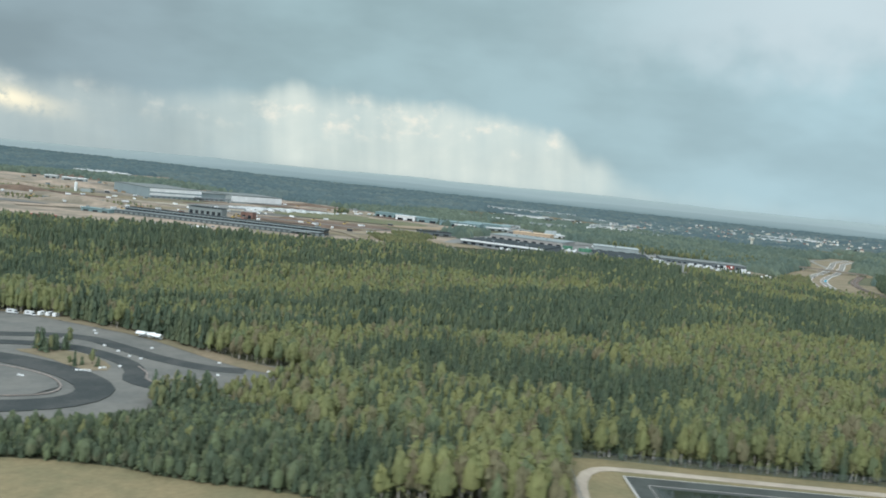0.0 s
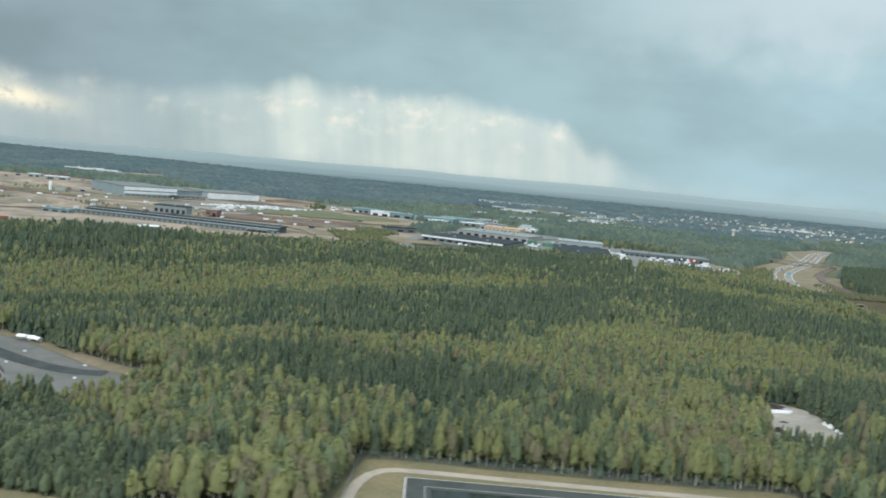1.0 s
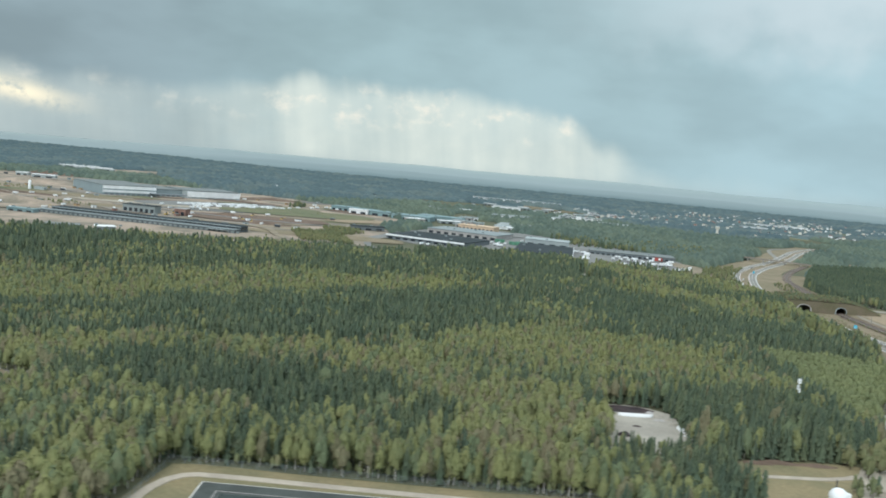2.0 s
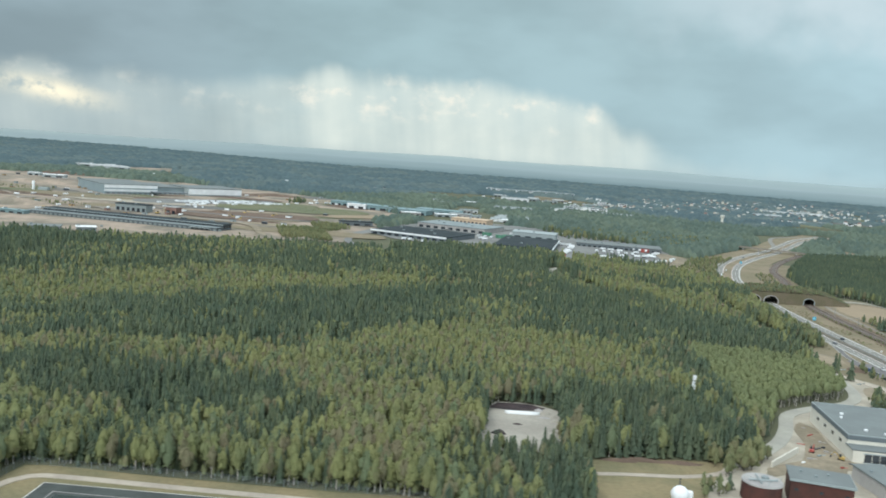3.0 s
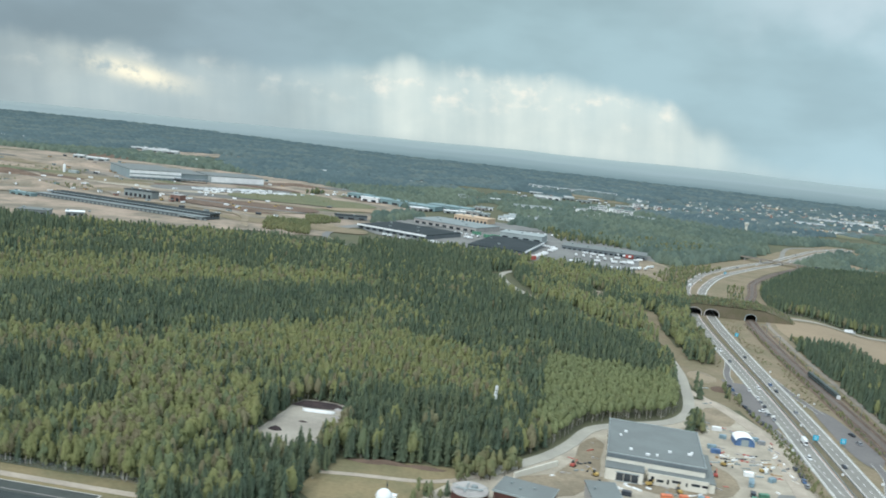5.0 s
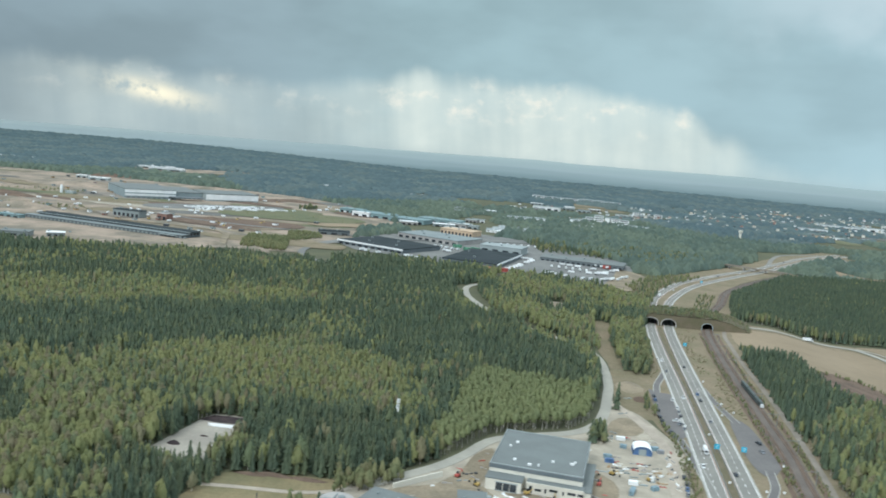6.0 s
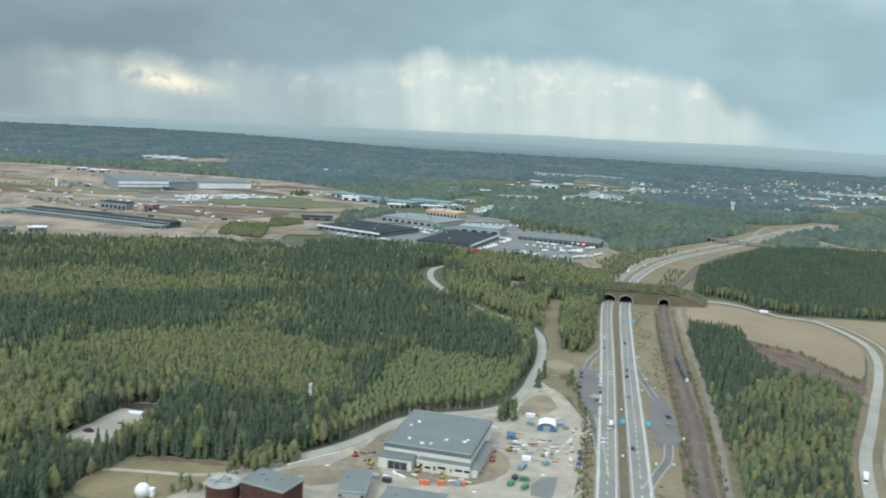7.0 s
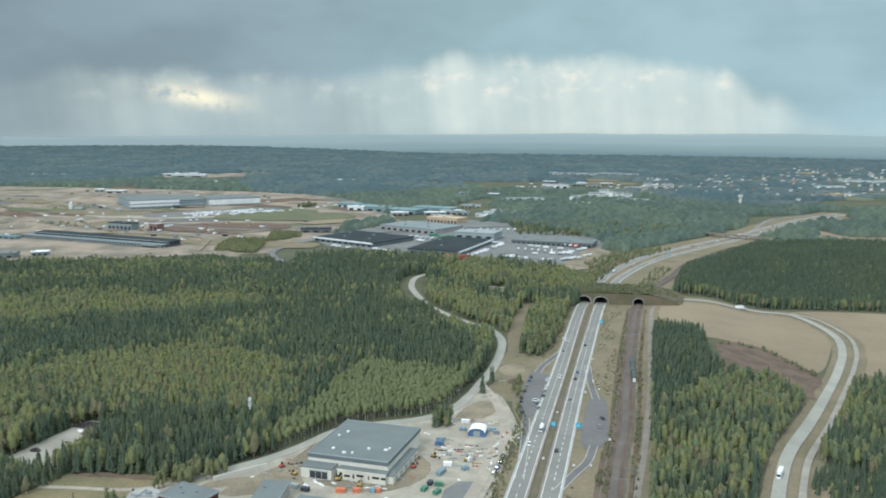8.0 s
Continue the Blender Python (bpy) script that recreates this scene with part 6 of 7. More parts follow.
TOWN = TOWN + FAR_TOWN[:4]


def flats(label, lx=12, ly=6, h=6.5, floors=3):
    t = thing("apartment_block", 240, 1100, 0, label, "apartment block", "white apartment blocks")
    part("wall", Geo().box(0, 0, 0, lx, ly, h), "white_sheet", t)
    part("roof", Geo().box(0, 0, h, lx + 0.6, ly + 0.6, 0.4), "pale_metal", t)
    for f in range(floors):
        part("window_row", Geo().box(0, -ly / 2 - 0.04, (f + 0.35) * h / floors, lx * 0.85, 0.1, h / floors * 0.4), "glass_dark", t)
    return t


fl = flats("white apartment block with rows of windows")
for k in range(26):
    again(fl, 132 + k * 5.9 + rnd.uniform(-2, 2), 1548 + rnd.uniform(-22, 22), rnd.uniform(-12, 12))
for x, y, tn in ((209, 1030, 70), (215, 1040, 70), (229, 1100, 0), (241, 1145, -10), (252, 1115, 80), (262, 1110, 10), (272, 1098, 0), (225, 1060, 0), (300, 1300, 10), (330, 1290, 0)):
    again(fl, x, y, tn)
for k in range(18):
    again(protos[1], 128 + (k % 6) * 7.4 + (k // 6) * 4, 832 + (k // 6) * 22 + (k % 6) * 3.5, 15 + rnd.uniform(-4, 4))
for k in range(46):
    x0, x1, y0, y1 = ((30, 300, 940, 1130), (100, 330, 1180, 1360), (300, 720, 1150, 1500), (40, 180, 800, 930))[k % 4]
    mt = rnd.choice(("white_sheet", "pale_metal", "concrete", "white_sheet", "grey_metal"))
    warehouse("trade_building", rnd.uniform(x0, x1), rnd.uniform(y0, y1), rnd.uniform(-25, 25), rnd.uniform(9, 22), rnd.uniform(6, 10), rnd.uniform(2.2, 3.4), mt, rnd.choice(("pale_metal", "white_sheet", "grey_metal")), "flat-roofed trade building at the edge of town", docks=3)
for k in range(40):
    u = rnd.random()
    again(proto, rnd.uniform(-330, -40), rnd.uniform(580, 980), rnd.uniform(0, 180), 0.34)
for k in range(60):
    u = rnd.random()
    again(proto, -150 + u * 60 + rnd.uniform(-7, 12), 752 + u * 74 + rnd.uniform(-4, 8), 51 + rnd.choice((0, 90)) + rnd.uniform(-8, 8), 0.34)


def site_hut(paint, word):
    t = thing("site_hut", -60, 600, 0, word + " site cabin standing on bare earth", "cabin", "site cabins", z=0.36)
    part("wall", Geo().box(0, 0, 0, 4.0, 2.0, 1.7), paint, t)
    part("roof", Geo().box(0, 0, 1.7, 4.3, 2.3, 0.25), "grey_roof", t)
    part("door", Geo().box(0.8, -1.03, 0.1, 0.7, 0.1, 1.3), "dark_paint", t)
    return t


huts = [site_hut(*a) for a in (("white_sheet", "white"), ("dark_paint", "dark"), ("pale_metal", "pale grey"), ("brick_wall", "brownish red"), ("timber", "tan"), ("teal_sheet", "blue-green"))]
for k, hut in enumerate(huts):
    hut.location = (-70 - 35 * k, 596 + 14 * k, 0.36)
for k in range(90):
    x, y = rnd.uniform(-480, -10), rnd.uniform(575, 1010)
    if inside(EARTH, x, y) and not (-235 < x < -40 and 740 < y < 900) and not (-215 < x < -45 and 520 < y < 590):
        again(huts[k % 6], x, y, rnd.uniform(-30, 30), 0.36)
for k in range(8):
    excavator(rnd.uniform(-300, -20), rnd.uniform(600, 720), rnd.uniform(0, 360), "yellow_paint", "yellow").scale = (1.5, 1.5, 1.5)

# ---- woods ----
rng = np.random.default_rng(7)


def cards(n, centre, radii, size, rng, tip=0.0, tallness=1.0):
    """n small leaf clumps near the surface of an egg shape, each leaning outwards."""
    d = rng.normal(size=(n, 3))
    d /= np.linalg.norm(d, axis=1, keepdims=True)
    p = d * (0.82 + 0.34 * rng.random((n, 1)))
    p[:, :2] *= np.clip(1.0 - tip * p[:, 2:3], 0.22, 1.6)
    p = np.array(centre) + p * np.array(radii)
    out = d / np.array(radii) * min(radii)
    out[:, 2] += 0.42
    out /= np.linalg.norm(out, axis=1, keepdims=True)
    nrm = out + rng.normal(size=(n, 3)) * 0.22
    nrm /= np.linalg.norm(nrm, axis=1, keepdims=True)
    u = np.cross(nrm, rng.normal(size=(n, 3)) * 0.5 + (0, 0, 1.0 if tallness > 1 else 0.0))
    u /= np.linalg.norm(u, axis=1, keepdims=True)
    v = np.cross(nrm, u) * tallness
    s = size * (0.5 + 1.0 * rng.random((n, 1)))
    q = np.stack([p - u * s * 0.8 - v * s * 0.7, p + u * s - v * s * 0.6, p + u * s * 0.3 + v * s, p - u * s * 0.5 + v * s * 0.8], 1)
    k = np.arange(n)[:, None] * 4
    soft_ = out + rng.normal(size=(n, 3)) * 0.16
    return q.reshape(-1, 3), np.concatenate([k + [0, 1, 2], k + [0, 2, 3]]), np.repeat(soft_, 4, 0)


def egg(centre, radii, rng, tip=0.0, rings=4, seg=6):
    """A rough closed core of a crown, softly rounded."""
    v = [[0, 0, -1.0]]
    for i in range(1, rings):
        z = -math.cos(math.pi * i / rings)
        r = math.sin(math.pi * i / rings) * (1 - tip * z)
        for k in range(seg):
            a = 2 * math.pi * (k + 0.5 * i) / seg
            j = 0.85 + 0.3 * rng.random()
            v.append([r * math.cos(a) * j, r * math.sin(a) * j, z])
    v.append([0, 0, 1.0])
    f = [(0, 1 + (k + 1) % seg, 1 + k) for k in range(seg)]
    for i in range(rings - 2):
        a, b = 1 + i * seg, 1 + (i + 1) * seg
        for k in range(seg):
            f += [(a + k, a + (k + 1) % seg, b + k), (a + (k + 1) % seg, b + (k + 1) % seg, b + k)]
    t, a = len(v) - 1, 1 + (rings - 2) * seg
    f += [(a + k, a + (k + 1) % seg, t) for k in range(seg)]
    v, radii = np.array(v), np.array(radii)
    nrm = v / radii * radii.min()
    nrm[:, 2] += 0.4
    return np.array(centre) + v * radii, np.array(f), nrm


def stem(h, r, lean=(0, 0)):
    ring_ = ((1, 0), (-0.5, 0.87), (-0.5, -0.87))
    v = [(x * r, y * r, 0) for x, y in ring_] + [(x * r * 0.4 + lean[0], y * r * 0.4 + lean[1], h) for x, y in ring_]
    return np.array(v), np.array([(0, 1, 4), (0, 4, 3), (1, 2, 5), (1, 5, 4), (2, 0, 3), (2, 3, 5)]), np.array([(x, y, 0.0) for x, y in ring_] * 2)


def merge(pieces):
    vs, fs, ns, n = [], [], [], 0
    for v, f, nrm in pieces:
        vs.append(v)
        fs.append(f + n)
        ns.append(nrm)
        n += len(v)
    return np.concatenate(vs), np.concatenate(fs), np.concatenate(ns)


def birch(rng, n, size, lobes=3, rings=4, seg=6, bare=0.16):
    """A unit-high broadleaf tree: stem, then a feathery crown with side lobes."""
    lean = rng.normal(size=2) * 0.02
    low = bare + 0.16 * rng.random()
    r = 0.135 + 0.055 * rng.random()
    c, half = (lean[0], lean[1], low + (1 - low) * 0.47), (1 - low) * 0.53
    tip = 0.35 + 0.25 * rng.random()
    crown = [cards(n, c, (r, r, half), size, rng, tip, 1.6), egg(c, (r * 0.74, r * 0.74, half * 0.9), rng, tip, rings, seg)]
    for k in range(lobes):
        a, z = 2 * math.pi * (k + rng.random()) / lobes, low + (1 - low) * (0.28 + 0.36 * rng.random())
        q, w = (lean[0] + 0.68 * r * math.cos(a), lean[1] + 0.68 * r * math.sin(a), z), r * (0.45 + 0.2 * rng.random())
        crown += [cards(n // 5, q, (w, w, w * 1.9), size, rng, 0.3, 1.5), egg(q, (w * 0.8, w * 0.8, w * 1.7), rng, 0.3, 3, 5)]
    return stem(0.75, 0.017, lean), merge(crown)


def spruce(rng, layers, seg):
    """A unit-high conifer: stem, then drooping whorls of boughs round a cone."""
    r0 = 0.15 + 0.07 * rng.random()
    low = 0.04 + 0.08 * rng.random()
    v, f, nn = [], [], []
    for i in range(layers):
        u = i / layers
        z = low + (1 - low) * u
        r = r0 * (1 - u) ** 0.62 * (0.85 + 0.3 * rng.random()) + 0.014
        for k in range(seg):
            a = 2 * math.pi * (k + rng.random() * 0.7) / seg
            w = 2.7 / seg
            rr = r * (0.75 + 0.45 * rng.random())
            n = len(v)
            up = min(z + (1 - low) / layers * 1.05, 1)
            v += [(0.3 * rr * math.cos(a - w), 0.3 * rr * math.sin(a - w), up), (0.3 * rr * math.cos(a + w), 0.3 * rr * math.sin(a + w), up), (rr * math.cos(a + w * 0.55), rr * math.sin(a + w * 0.55), z), (rr * math.cos(a - w * 0.55), rr * math.sin(a - w * 0.55), z - 0.012)]
            tilt = rng.normal(size=3) * 0.14
            nn += [(math.cos(b_) + tilt[0], math.sin(b_) + tilt[1], 0.8 + tilt[2]) for b_ in (a - w * 0.7, a + w * 0.7, a + w * 0.5, a - w * 0.5)]
            f += [(n, n + 2, n + 1), (n, n + 3, n + 2)]
    n = len(v)
    v += [(0.75 * r0 * math.cos(k * 1.2566), 0.75 * r0 * math.sin(k * 1.2566), low) for k in range(5)] + [(0, 0, 1.0)]
    nn += [(math.cos(k * 1.2566), math.sin(k * 1.2566), 0.4) for k in range(5)] + [(0, 0, 1.0)]
    f += [(n + k, n + (k + 1) % 5, n + 5) for k in range(5)]
    return stem(0.3, 0.02), (np.array(v), np.array(f), np.array(nn))


def pine(rng, n, size, rings=4):
    """A unit-high round-topped bushy tree."""
    c, r = (0, 0, 0.56), 0.2 + 0.05 * rng.random()
    crown = [cards(n, c, (r, r, 0.43), size, rng, 0.3), egg(c, (r * 0.84, r * 0.84, 0.4), rng, 0.3, rings)]
    return stem(0.6, 0.022), merge(crown)


def plant(name, kinds, x, y, h, mats, label, category, rng, wide=1.0, stems=True, lift=0.0, shares=None):
    """All trees of one sort joined: each stands on the land, turned and scaled by chance."""
    z = lie(x, y) - 0.05 + lift
    turn, kind = rng.random(len(x)) * 2 * math.pi, rng.integers(0, len(kinds), len(x))
    vs, fs, ms, ns, base = [], [], [], [], 0
    for k, (trunk, crown) in enumerate(kinds):
        at = np.nonzero(kind == k)[0]
        if not len(at):
            continue
        for m, (v, f, nrm) in enumerate((trunk, crown)):
            if m == 0 and not stems:
                continue
            c, s = np.cos(turn[at])[:, None], np.sin(turn[at])[:, None]
            wv = (wide[at] if isinstance(wide, np.ndarray) else np.full(len(at), wide))[:, None]
            px_ = (v[None, :, 0] * c - v[None, :, 1] * s) * h[at, None] * wv + x[at, None]
            py_ = (v[None, :, 0] * s + v[None, :, 1] * c) * h[at, None] * wv + y[at, None]
            pz_ = v[None, :, 2] * h[at, None] + z[at, None]
            vs.append(np.stack([px_, py_, pz_], 2).reshape(-1, 3))
            ns.append(np.stack([nrm[None, :, 0] * c - nrm[None, :, 1] * s, nrm[None, :, 0] * s + nrm[None, :, 1] * c, nrm[None, :, 2] + 0 * c], 2).reshape(-1, 3))
            fs.append((f[None] + (np.arange(len(at)) * len(v))[:, None, None] + base).reshape(-1, 3))
            tint = rng.choice(len(mats) - 1, len(at), p=shares)
            ms.append(np.repeat(tint + int(stems) if m else 0 * tint, len(f)))
            base += len(at) * len(v)
    V, F, K, N = np.concatenate(vs), np.concatenate(fs), np.concatenate(ms), np.concatenate(ns)
    me = bpy.data.meshes.new(name)
    me.vertices.add(len(V))
    me.vertices.foreach_set("co", V.astype(np.float32).ravel())
    me.loops.add(3 * len(F))
    me.loops.foreach_set("vertex_index", F.astype(np.int32).ravel())
    me.polygons.add(len(F))
    me.polygons.foreach_set("loop_start", np.arange(0, 3 * len(F), 3, dtype=np.int32))
    me.polygons.foreach_set("material_index", K.astype(np.int32))
    for k in mats if stems else mats[1:]:
        me.materials.append(M[k])
    me.update(calc_edges=True)
    N /= np.linalg.norm(N, axis=1, keepdims=True) + 1e-9
    me.normals_split_custom_set_from_vertices(N.astype(np.float32))
    return tagged(new(name, me), label, category, kind="stuff")


BARE = [[(203, 460), (212, 462), (217, 428), (207, 427)], CLEARING, STRIP, SITE, POND, KART, MEADOW, DIRT_STRIP]
NORTH_EDGE = [(-320, 440), (-131, 440), (-105, 442), (-86, 458), (-30, 482), (15, 496), (35, 490), (48, 508), (62, 530), (93, 545), (120, 545), (143, 542), (182, 545), (241, 532), (262, 500), (257, 440), (250, 400), (246, 350), (240, 320)]
WOODS = NORTH_EDGE + [(236, 280), (234, 250), (222, 232), (200, 218), (190, 200), (176, 178), (139, 168), (136, 140), (118, 118), (112, 130), (104, 142), (29, 143), (24, 112), (-14, 116), (-60, 128), (-90, 122), (-330, 130)]
STANDS = [  # outline, share of broadleaf trees, height; the first that holds a tree rules
    ([(184, 250), (186, 284), (221, 281), (233, 260), (234, 234), (214, 222), (198, 212), (190, 195), (182, 215)], 1.5, 5.6),
    ([(163, 214), (187, 217), (193, 204), (184, 189), (172, 180), (166, 196)], 0.42, 6.8),
    ([(132, 158), (150, 166), (178, 175), (168, 200), (162, 218), (146, 211), (132, 214), (112, 200), (108, 188), (112, 176), (116, 188), (120, 210), (138, 205)], 0.08, 7.6),
    ([(64, 175), (73, 184), (82, 185), (80, 168), (71, 158), (64, 160)], 0.15, 6.6),
    ([(57, 226), (80, 250), (99, 276), (107, 290), (132, 286), (153, 268), (170, 250), (181, 228), (166, 216), (150, 214), (134, 214), (112, 200), (108, 186), (112, 174), (112, 157), (108, 132), (98, 130), (83, 130), (52, 130), (54, 160), (62, 176), (70, 187), (60, 206)], 0.95, 6.5),
    ([(-17, 195), (20, 206), (50, 217), (60, 206), (69, 186), (60, 174), (46, 170), (34, 175), (20, 184), (6, 181), (0, 172)], 0.08, 6.7),
    ([(34, 171), (52, 174), (53, 130), (44, 130), (33, 132)], 0.55, 6.6),
    ([(-26, 208), (16, 211), (47, 214), (58, 228), (44, 232), (10, 228), (-22, 220)], 0.95, 6.6),
    ([(-87, 249), (-53, 268), (-8, 260), (4, 248), (-40, 241), (-76, 232)], 0.85, 6.6),
    ([(150, 392), (169, 452), (186, 446), (204, 424), (228, 371), (234, 322), (222, 318), (206, 346), (184, 384)], 0.95, 6.2),
    ([(-90, 250), (-67, 208), (-40, 225), (-2, 233), (30, 233), (62, 240), (78, 256), (98, 282), (124, 289), (151, 276), (181, 276), (228, 298), (216, 345), (183, 385), (150, 392), (127, 381), (70, 334), (31, 320), (-8, 275), (-50, 268)], 0.04, 7.6),
    ([(-122, 311), (-103, 338), (-71, 351), (-11, 378), (16, 389), (44, 370), (67, 371), (90, 386), (106, 364), (70, 332), (31, 318), (6, 308), (-57, 280), (-92, 250)], 0.82, 6.3),
    ([(-190, 380), (-130, 460), (-88, 462), (-80, 420), (-100, 376), (-128, 330)], 0.05, 8.8),
    ([(-160, 380), (-100, 450), (20, 492), (49, 406), (16, 389), (-59, 376), (-71, 351), (-125, 319)], 0.3, 7.2),
    ([(40, 480), (50, 455), (96, 545), (157, 545), (168, 480), (172, 412), (150, 392), (127, 381), (94, 390), (62, 385), (42, 383)], 0.05, 7.6),
    ([(168, 545), (263, 529), (259, 455), (223, 437), (186, 446), (170, 470)], 0.85, 6.0),
    ([(119, 158), (141, 165), (145, 144), (128, 139)], 0.12, 7.4),
    ([(106, 158), (119, 158), (128, 139), (112, 128), (104, 142)], 0.85, 6.4),
    ([(12, 140), (24, 143), (29, 130), (30, 108), (17, 106), (6, 122)], 1.0, 6.8),
    ([(-106, 229), (-71, 228), (-43, 229), (-48, 262), (-84, 262)], 0.06, 7.6),
    ([(-71, 226), (-41, 224), (-23, 200), (-24, 172), (-32, 166), (-43, 174), (-60, 205)], 0.9, 6.4),
    ([(-51, 204), (-25, 209), (-11, 172), (3, 177), (22, 171), (36, 170), (35, 142), (22, 138), (-1, 132), (-12, 153), (-22, 172), (-41, 188)], 0.7, 6.6),
]


def near_line(line, x, y, d):
    hit = np.zeros(len(x), bool)
    for px_, py_ in line:
        hit |= (x - px_) ** 2 + (y - py_) ** 2 < d * d
    return hit


def scatter(x0, x1, y0, y1, gap, rng):
    a, b = np.meshgrid(np.arange(x0, x1, gap), np.arange(y0, y1, gap))
    a, b = a.ravel(), b.ravel()
    return a + (rng.random(len(a)) - 0.5) * gap * 1.1, b + (rng.random(len(b)) - 0.5) * gap * 1.1


wx, wy = scatter(-330, 264, 100, 560, 1.72, rng)
far_off = (wy > 330) & (rng.random(len(wx)) < 0.36)
wx, wy = wx[~far_off], wy[~far_off]
ok = inside(WOODS, wx, wy)
for area in BARE:
    ok &= ~inside(area, wx, wy)
ok &= ~near_line(spline(LOCAL, 2.0), wx, wy, 3.4) & ~near_line(spline([(155, 483), (160, 455), (169, 430)], 2.0), wx, wy, 6.0) & ~near_line(spline([(25, 585), (24, 571), (29, 546), (42, 525), (56, 512)], 2.0), wx, wy, 7.0) & ~near_line(spline([(36, 566), (40, 540), (52, 512), (62, 500)], 2.0), wx, wy, 9.0) & ~near_line(spline([(190, 464), (205, 463), (222, 464), (243, 462)], 2.0), wx, wy, 2.6)
ok &= ~near_line([(x - 2, y - 6) for x, y in spline(LOCAL[2:8], 2.0)], wx, wy, 5.5)
left_far = wx < -60 - 0.55 * (wy - 100) - 40
ok &= ~left_far
wx, wy = wx[ok], wy[ok]
blend = np.array([noise.fractal((x * 0.021, y * 0.021, 2.0), 1.0, 2.0, 3) for x, y in zip(wx, wy)])
patchy = np.array([noise.noise((x * 0.09, y * 0.09, 4.0)) for x, y in zip(wx, wy)])
ragged = np.array([noise.fractal((x * 0.06, y * 0.06, 6.0), 1.0, 2.0, 2) for x, y in zip(wx, wy)])
share, tall = 0.5 + 2.6 * blend + 0.3 * patchy, np.full(len(wx), 6.9)
for outline, s, hgt in reversed(STANDS):
    hit = inside(outline, wx + 9 * ragged, wy + 9 * ragged[::-1])
    share[hit], tall[hit] = s + 0.5 * blend[hit] + 0.2 * patchy[hit], hgt
is_birch = rng.random(len(wx)) < share
thin_out = is_birch & (wy < 215) & (rng.random(len(wx)) < 0.3)
tall = tall * (0.82 + 0.34 * rng.random(len(wx)) ** 1.3 + 0.22 * patchy)
south = inside([(106, 150), (140, 150), (140, 170), (108, 174)], wx, wy)
tall[south] *= 0.72
LOW_WOOD = [(-150, 145), (-72, 150), (-56, 162), (-34, 168), (-16, 152), (4, 100), (-150, 100)]
thicket = inside(LOW_WOOD, wx, wy)
tall[thicket] *= np.where(wx[thicket] < -40, 0.48, 0.62)
front_ = inside([(-60, 150), (-30, 150), (-14, 168), (-20, 197), (-40, 192), (-50, 178)], wx, wy)
tall[front_] *= 0.55
is_birch[south] &= rng.random(int(south.sum())) < 0.3
bushy = thicket.copy()
bushy &= rng.random(len(wx)) < 0.65
close = wy < 215
edge = inside([(20, 136), (31, 143), (104, 142), (118, 147), (118, 153), (20, 153)], wx, wy)
edge &= np.cumsum(edge) <= 290
near_birch = [birch(rng, 34, 0.029, 2) for _ in range(8)]
far_birch = [birch(rng, 14, 0.042, 0, 3, 5) for _ in range(7)]
young_birch = [birch(rng, 18, 0.036, 0, 4, 5, 0.42) for _ in range(7)]
near_spruce = [spruce(rng, 7, 5) for _ in range(7)]
far_spruce = [spruce(rng, 4, 4) for _ in range(6)]
thin_birch = [birch(rng, 7, 0.056, 0, 3, 4) for _ in range(6)]
thin_spruce = [spruce(rng, 3, 4) for _ in range(6)]
pines = [pine(rng, 40, 0.04) for _ in range(6)]
bushes = [pine(rng, 9, 0.075, 3) for _ in range(6)]


def lone_tree(kind, unit, mats, label):
    """A tree of unit height made of trunk and crown, to be copied."""
    t = thing(kind, 0, 0, 0, label, "tree", "trees at the pond", z=0.0)
    for nm_, (v, f, nrm), mt in zip(("trunk", "crown"), unit, mats):
        g = Geo()
        g.v, g.f, g.m = v.tolist(), f.tolist(), [0] * len(f)
        ob = part(nm_, g, mt, t, soft=True)
        ob.data.normals_split_custom_set_from_vertices((nrm / np.linalg.norm(nrm, axis=1, keepdims=True)).astype(np.float32))
    return t


firsts = {}
for i in np.nonzero(edge)[0]:
    b_ = bool(is_birch[i])
    key = (b_, int(i) % 6)
    if key not in firsts:
        firsts[key] = lone_tree("birch_tree", birch(rng, 110, 0.019, 3, 4, 6, 0.2), ("bark_white", ("birch_leaf", "birch_gold", "birch_green", "birch_leaf", "birch_bare", "birch_gold")[key[1]]), "slim white-stemmed birch tree in fresh yellow-green leaf") if b_ else lone_tree("spruce_tree", spruce(rng, 11, 7), ("bark_brown", "spruce_leaf"), "dark green slender spruce tree at the pond")
        t = firsts[key]
    else:
        t = copy_thing(firsts[key], Matrix.Identity(4))
    s_ = float(tall[i]) * (1.0 if b_ else 0.95)
    t.matrix_basis = pose(wx[i], wy[i], float(lie(wx[i], wy[i])) + 0.02, 0, 0, float(rng.random() * 360)) @ Matrix.Diagonal((s_ * 1.1, s_ * 1.1, s_, 1))
bushy &= ~edge
young = inside(STANDS[0][0], wx, wy) & is_birch & ~edge
tall[young] = 5.3 * (0.9 + 0.25 * rng.random(int(young.sum())))
is_birch &= ~young
lone_dark = ~is_birch & ~young
is_b, is_s = is_birch & ~edge & ~bushy & ~thin_out, lone_dark & ~edge & ~bushy
BIRCHES, SPRUCES = ("bark_white", "birch_leaf", "birch_gold", "birch_bare", "birch_green"), ("bark_brown", "spruce_leaf", "spruce_light", "spruce_dark")
weights = {"birch_woods": (0.42, 0.18, 0.24, 0.16), "spruce_woods": (0.5, 0.2, 0.3), "pine_woods": (0.5, 0.22, 0.28)}
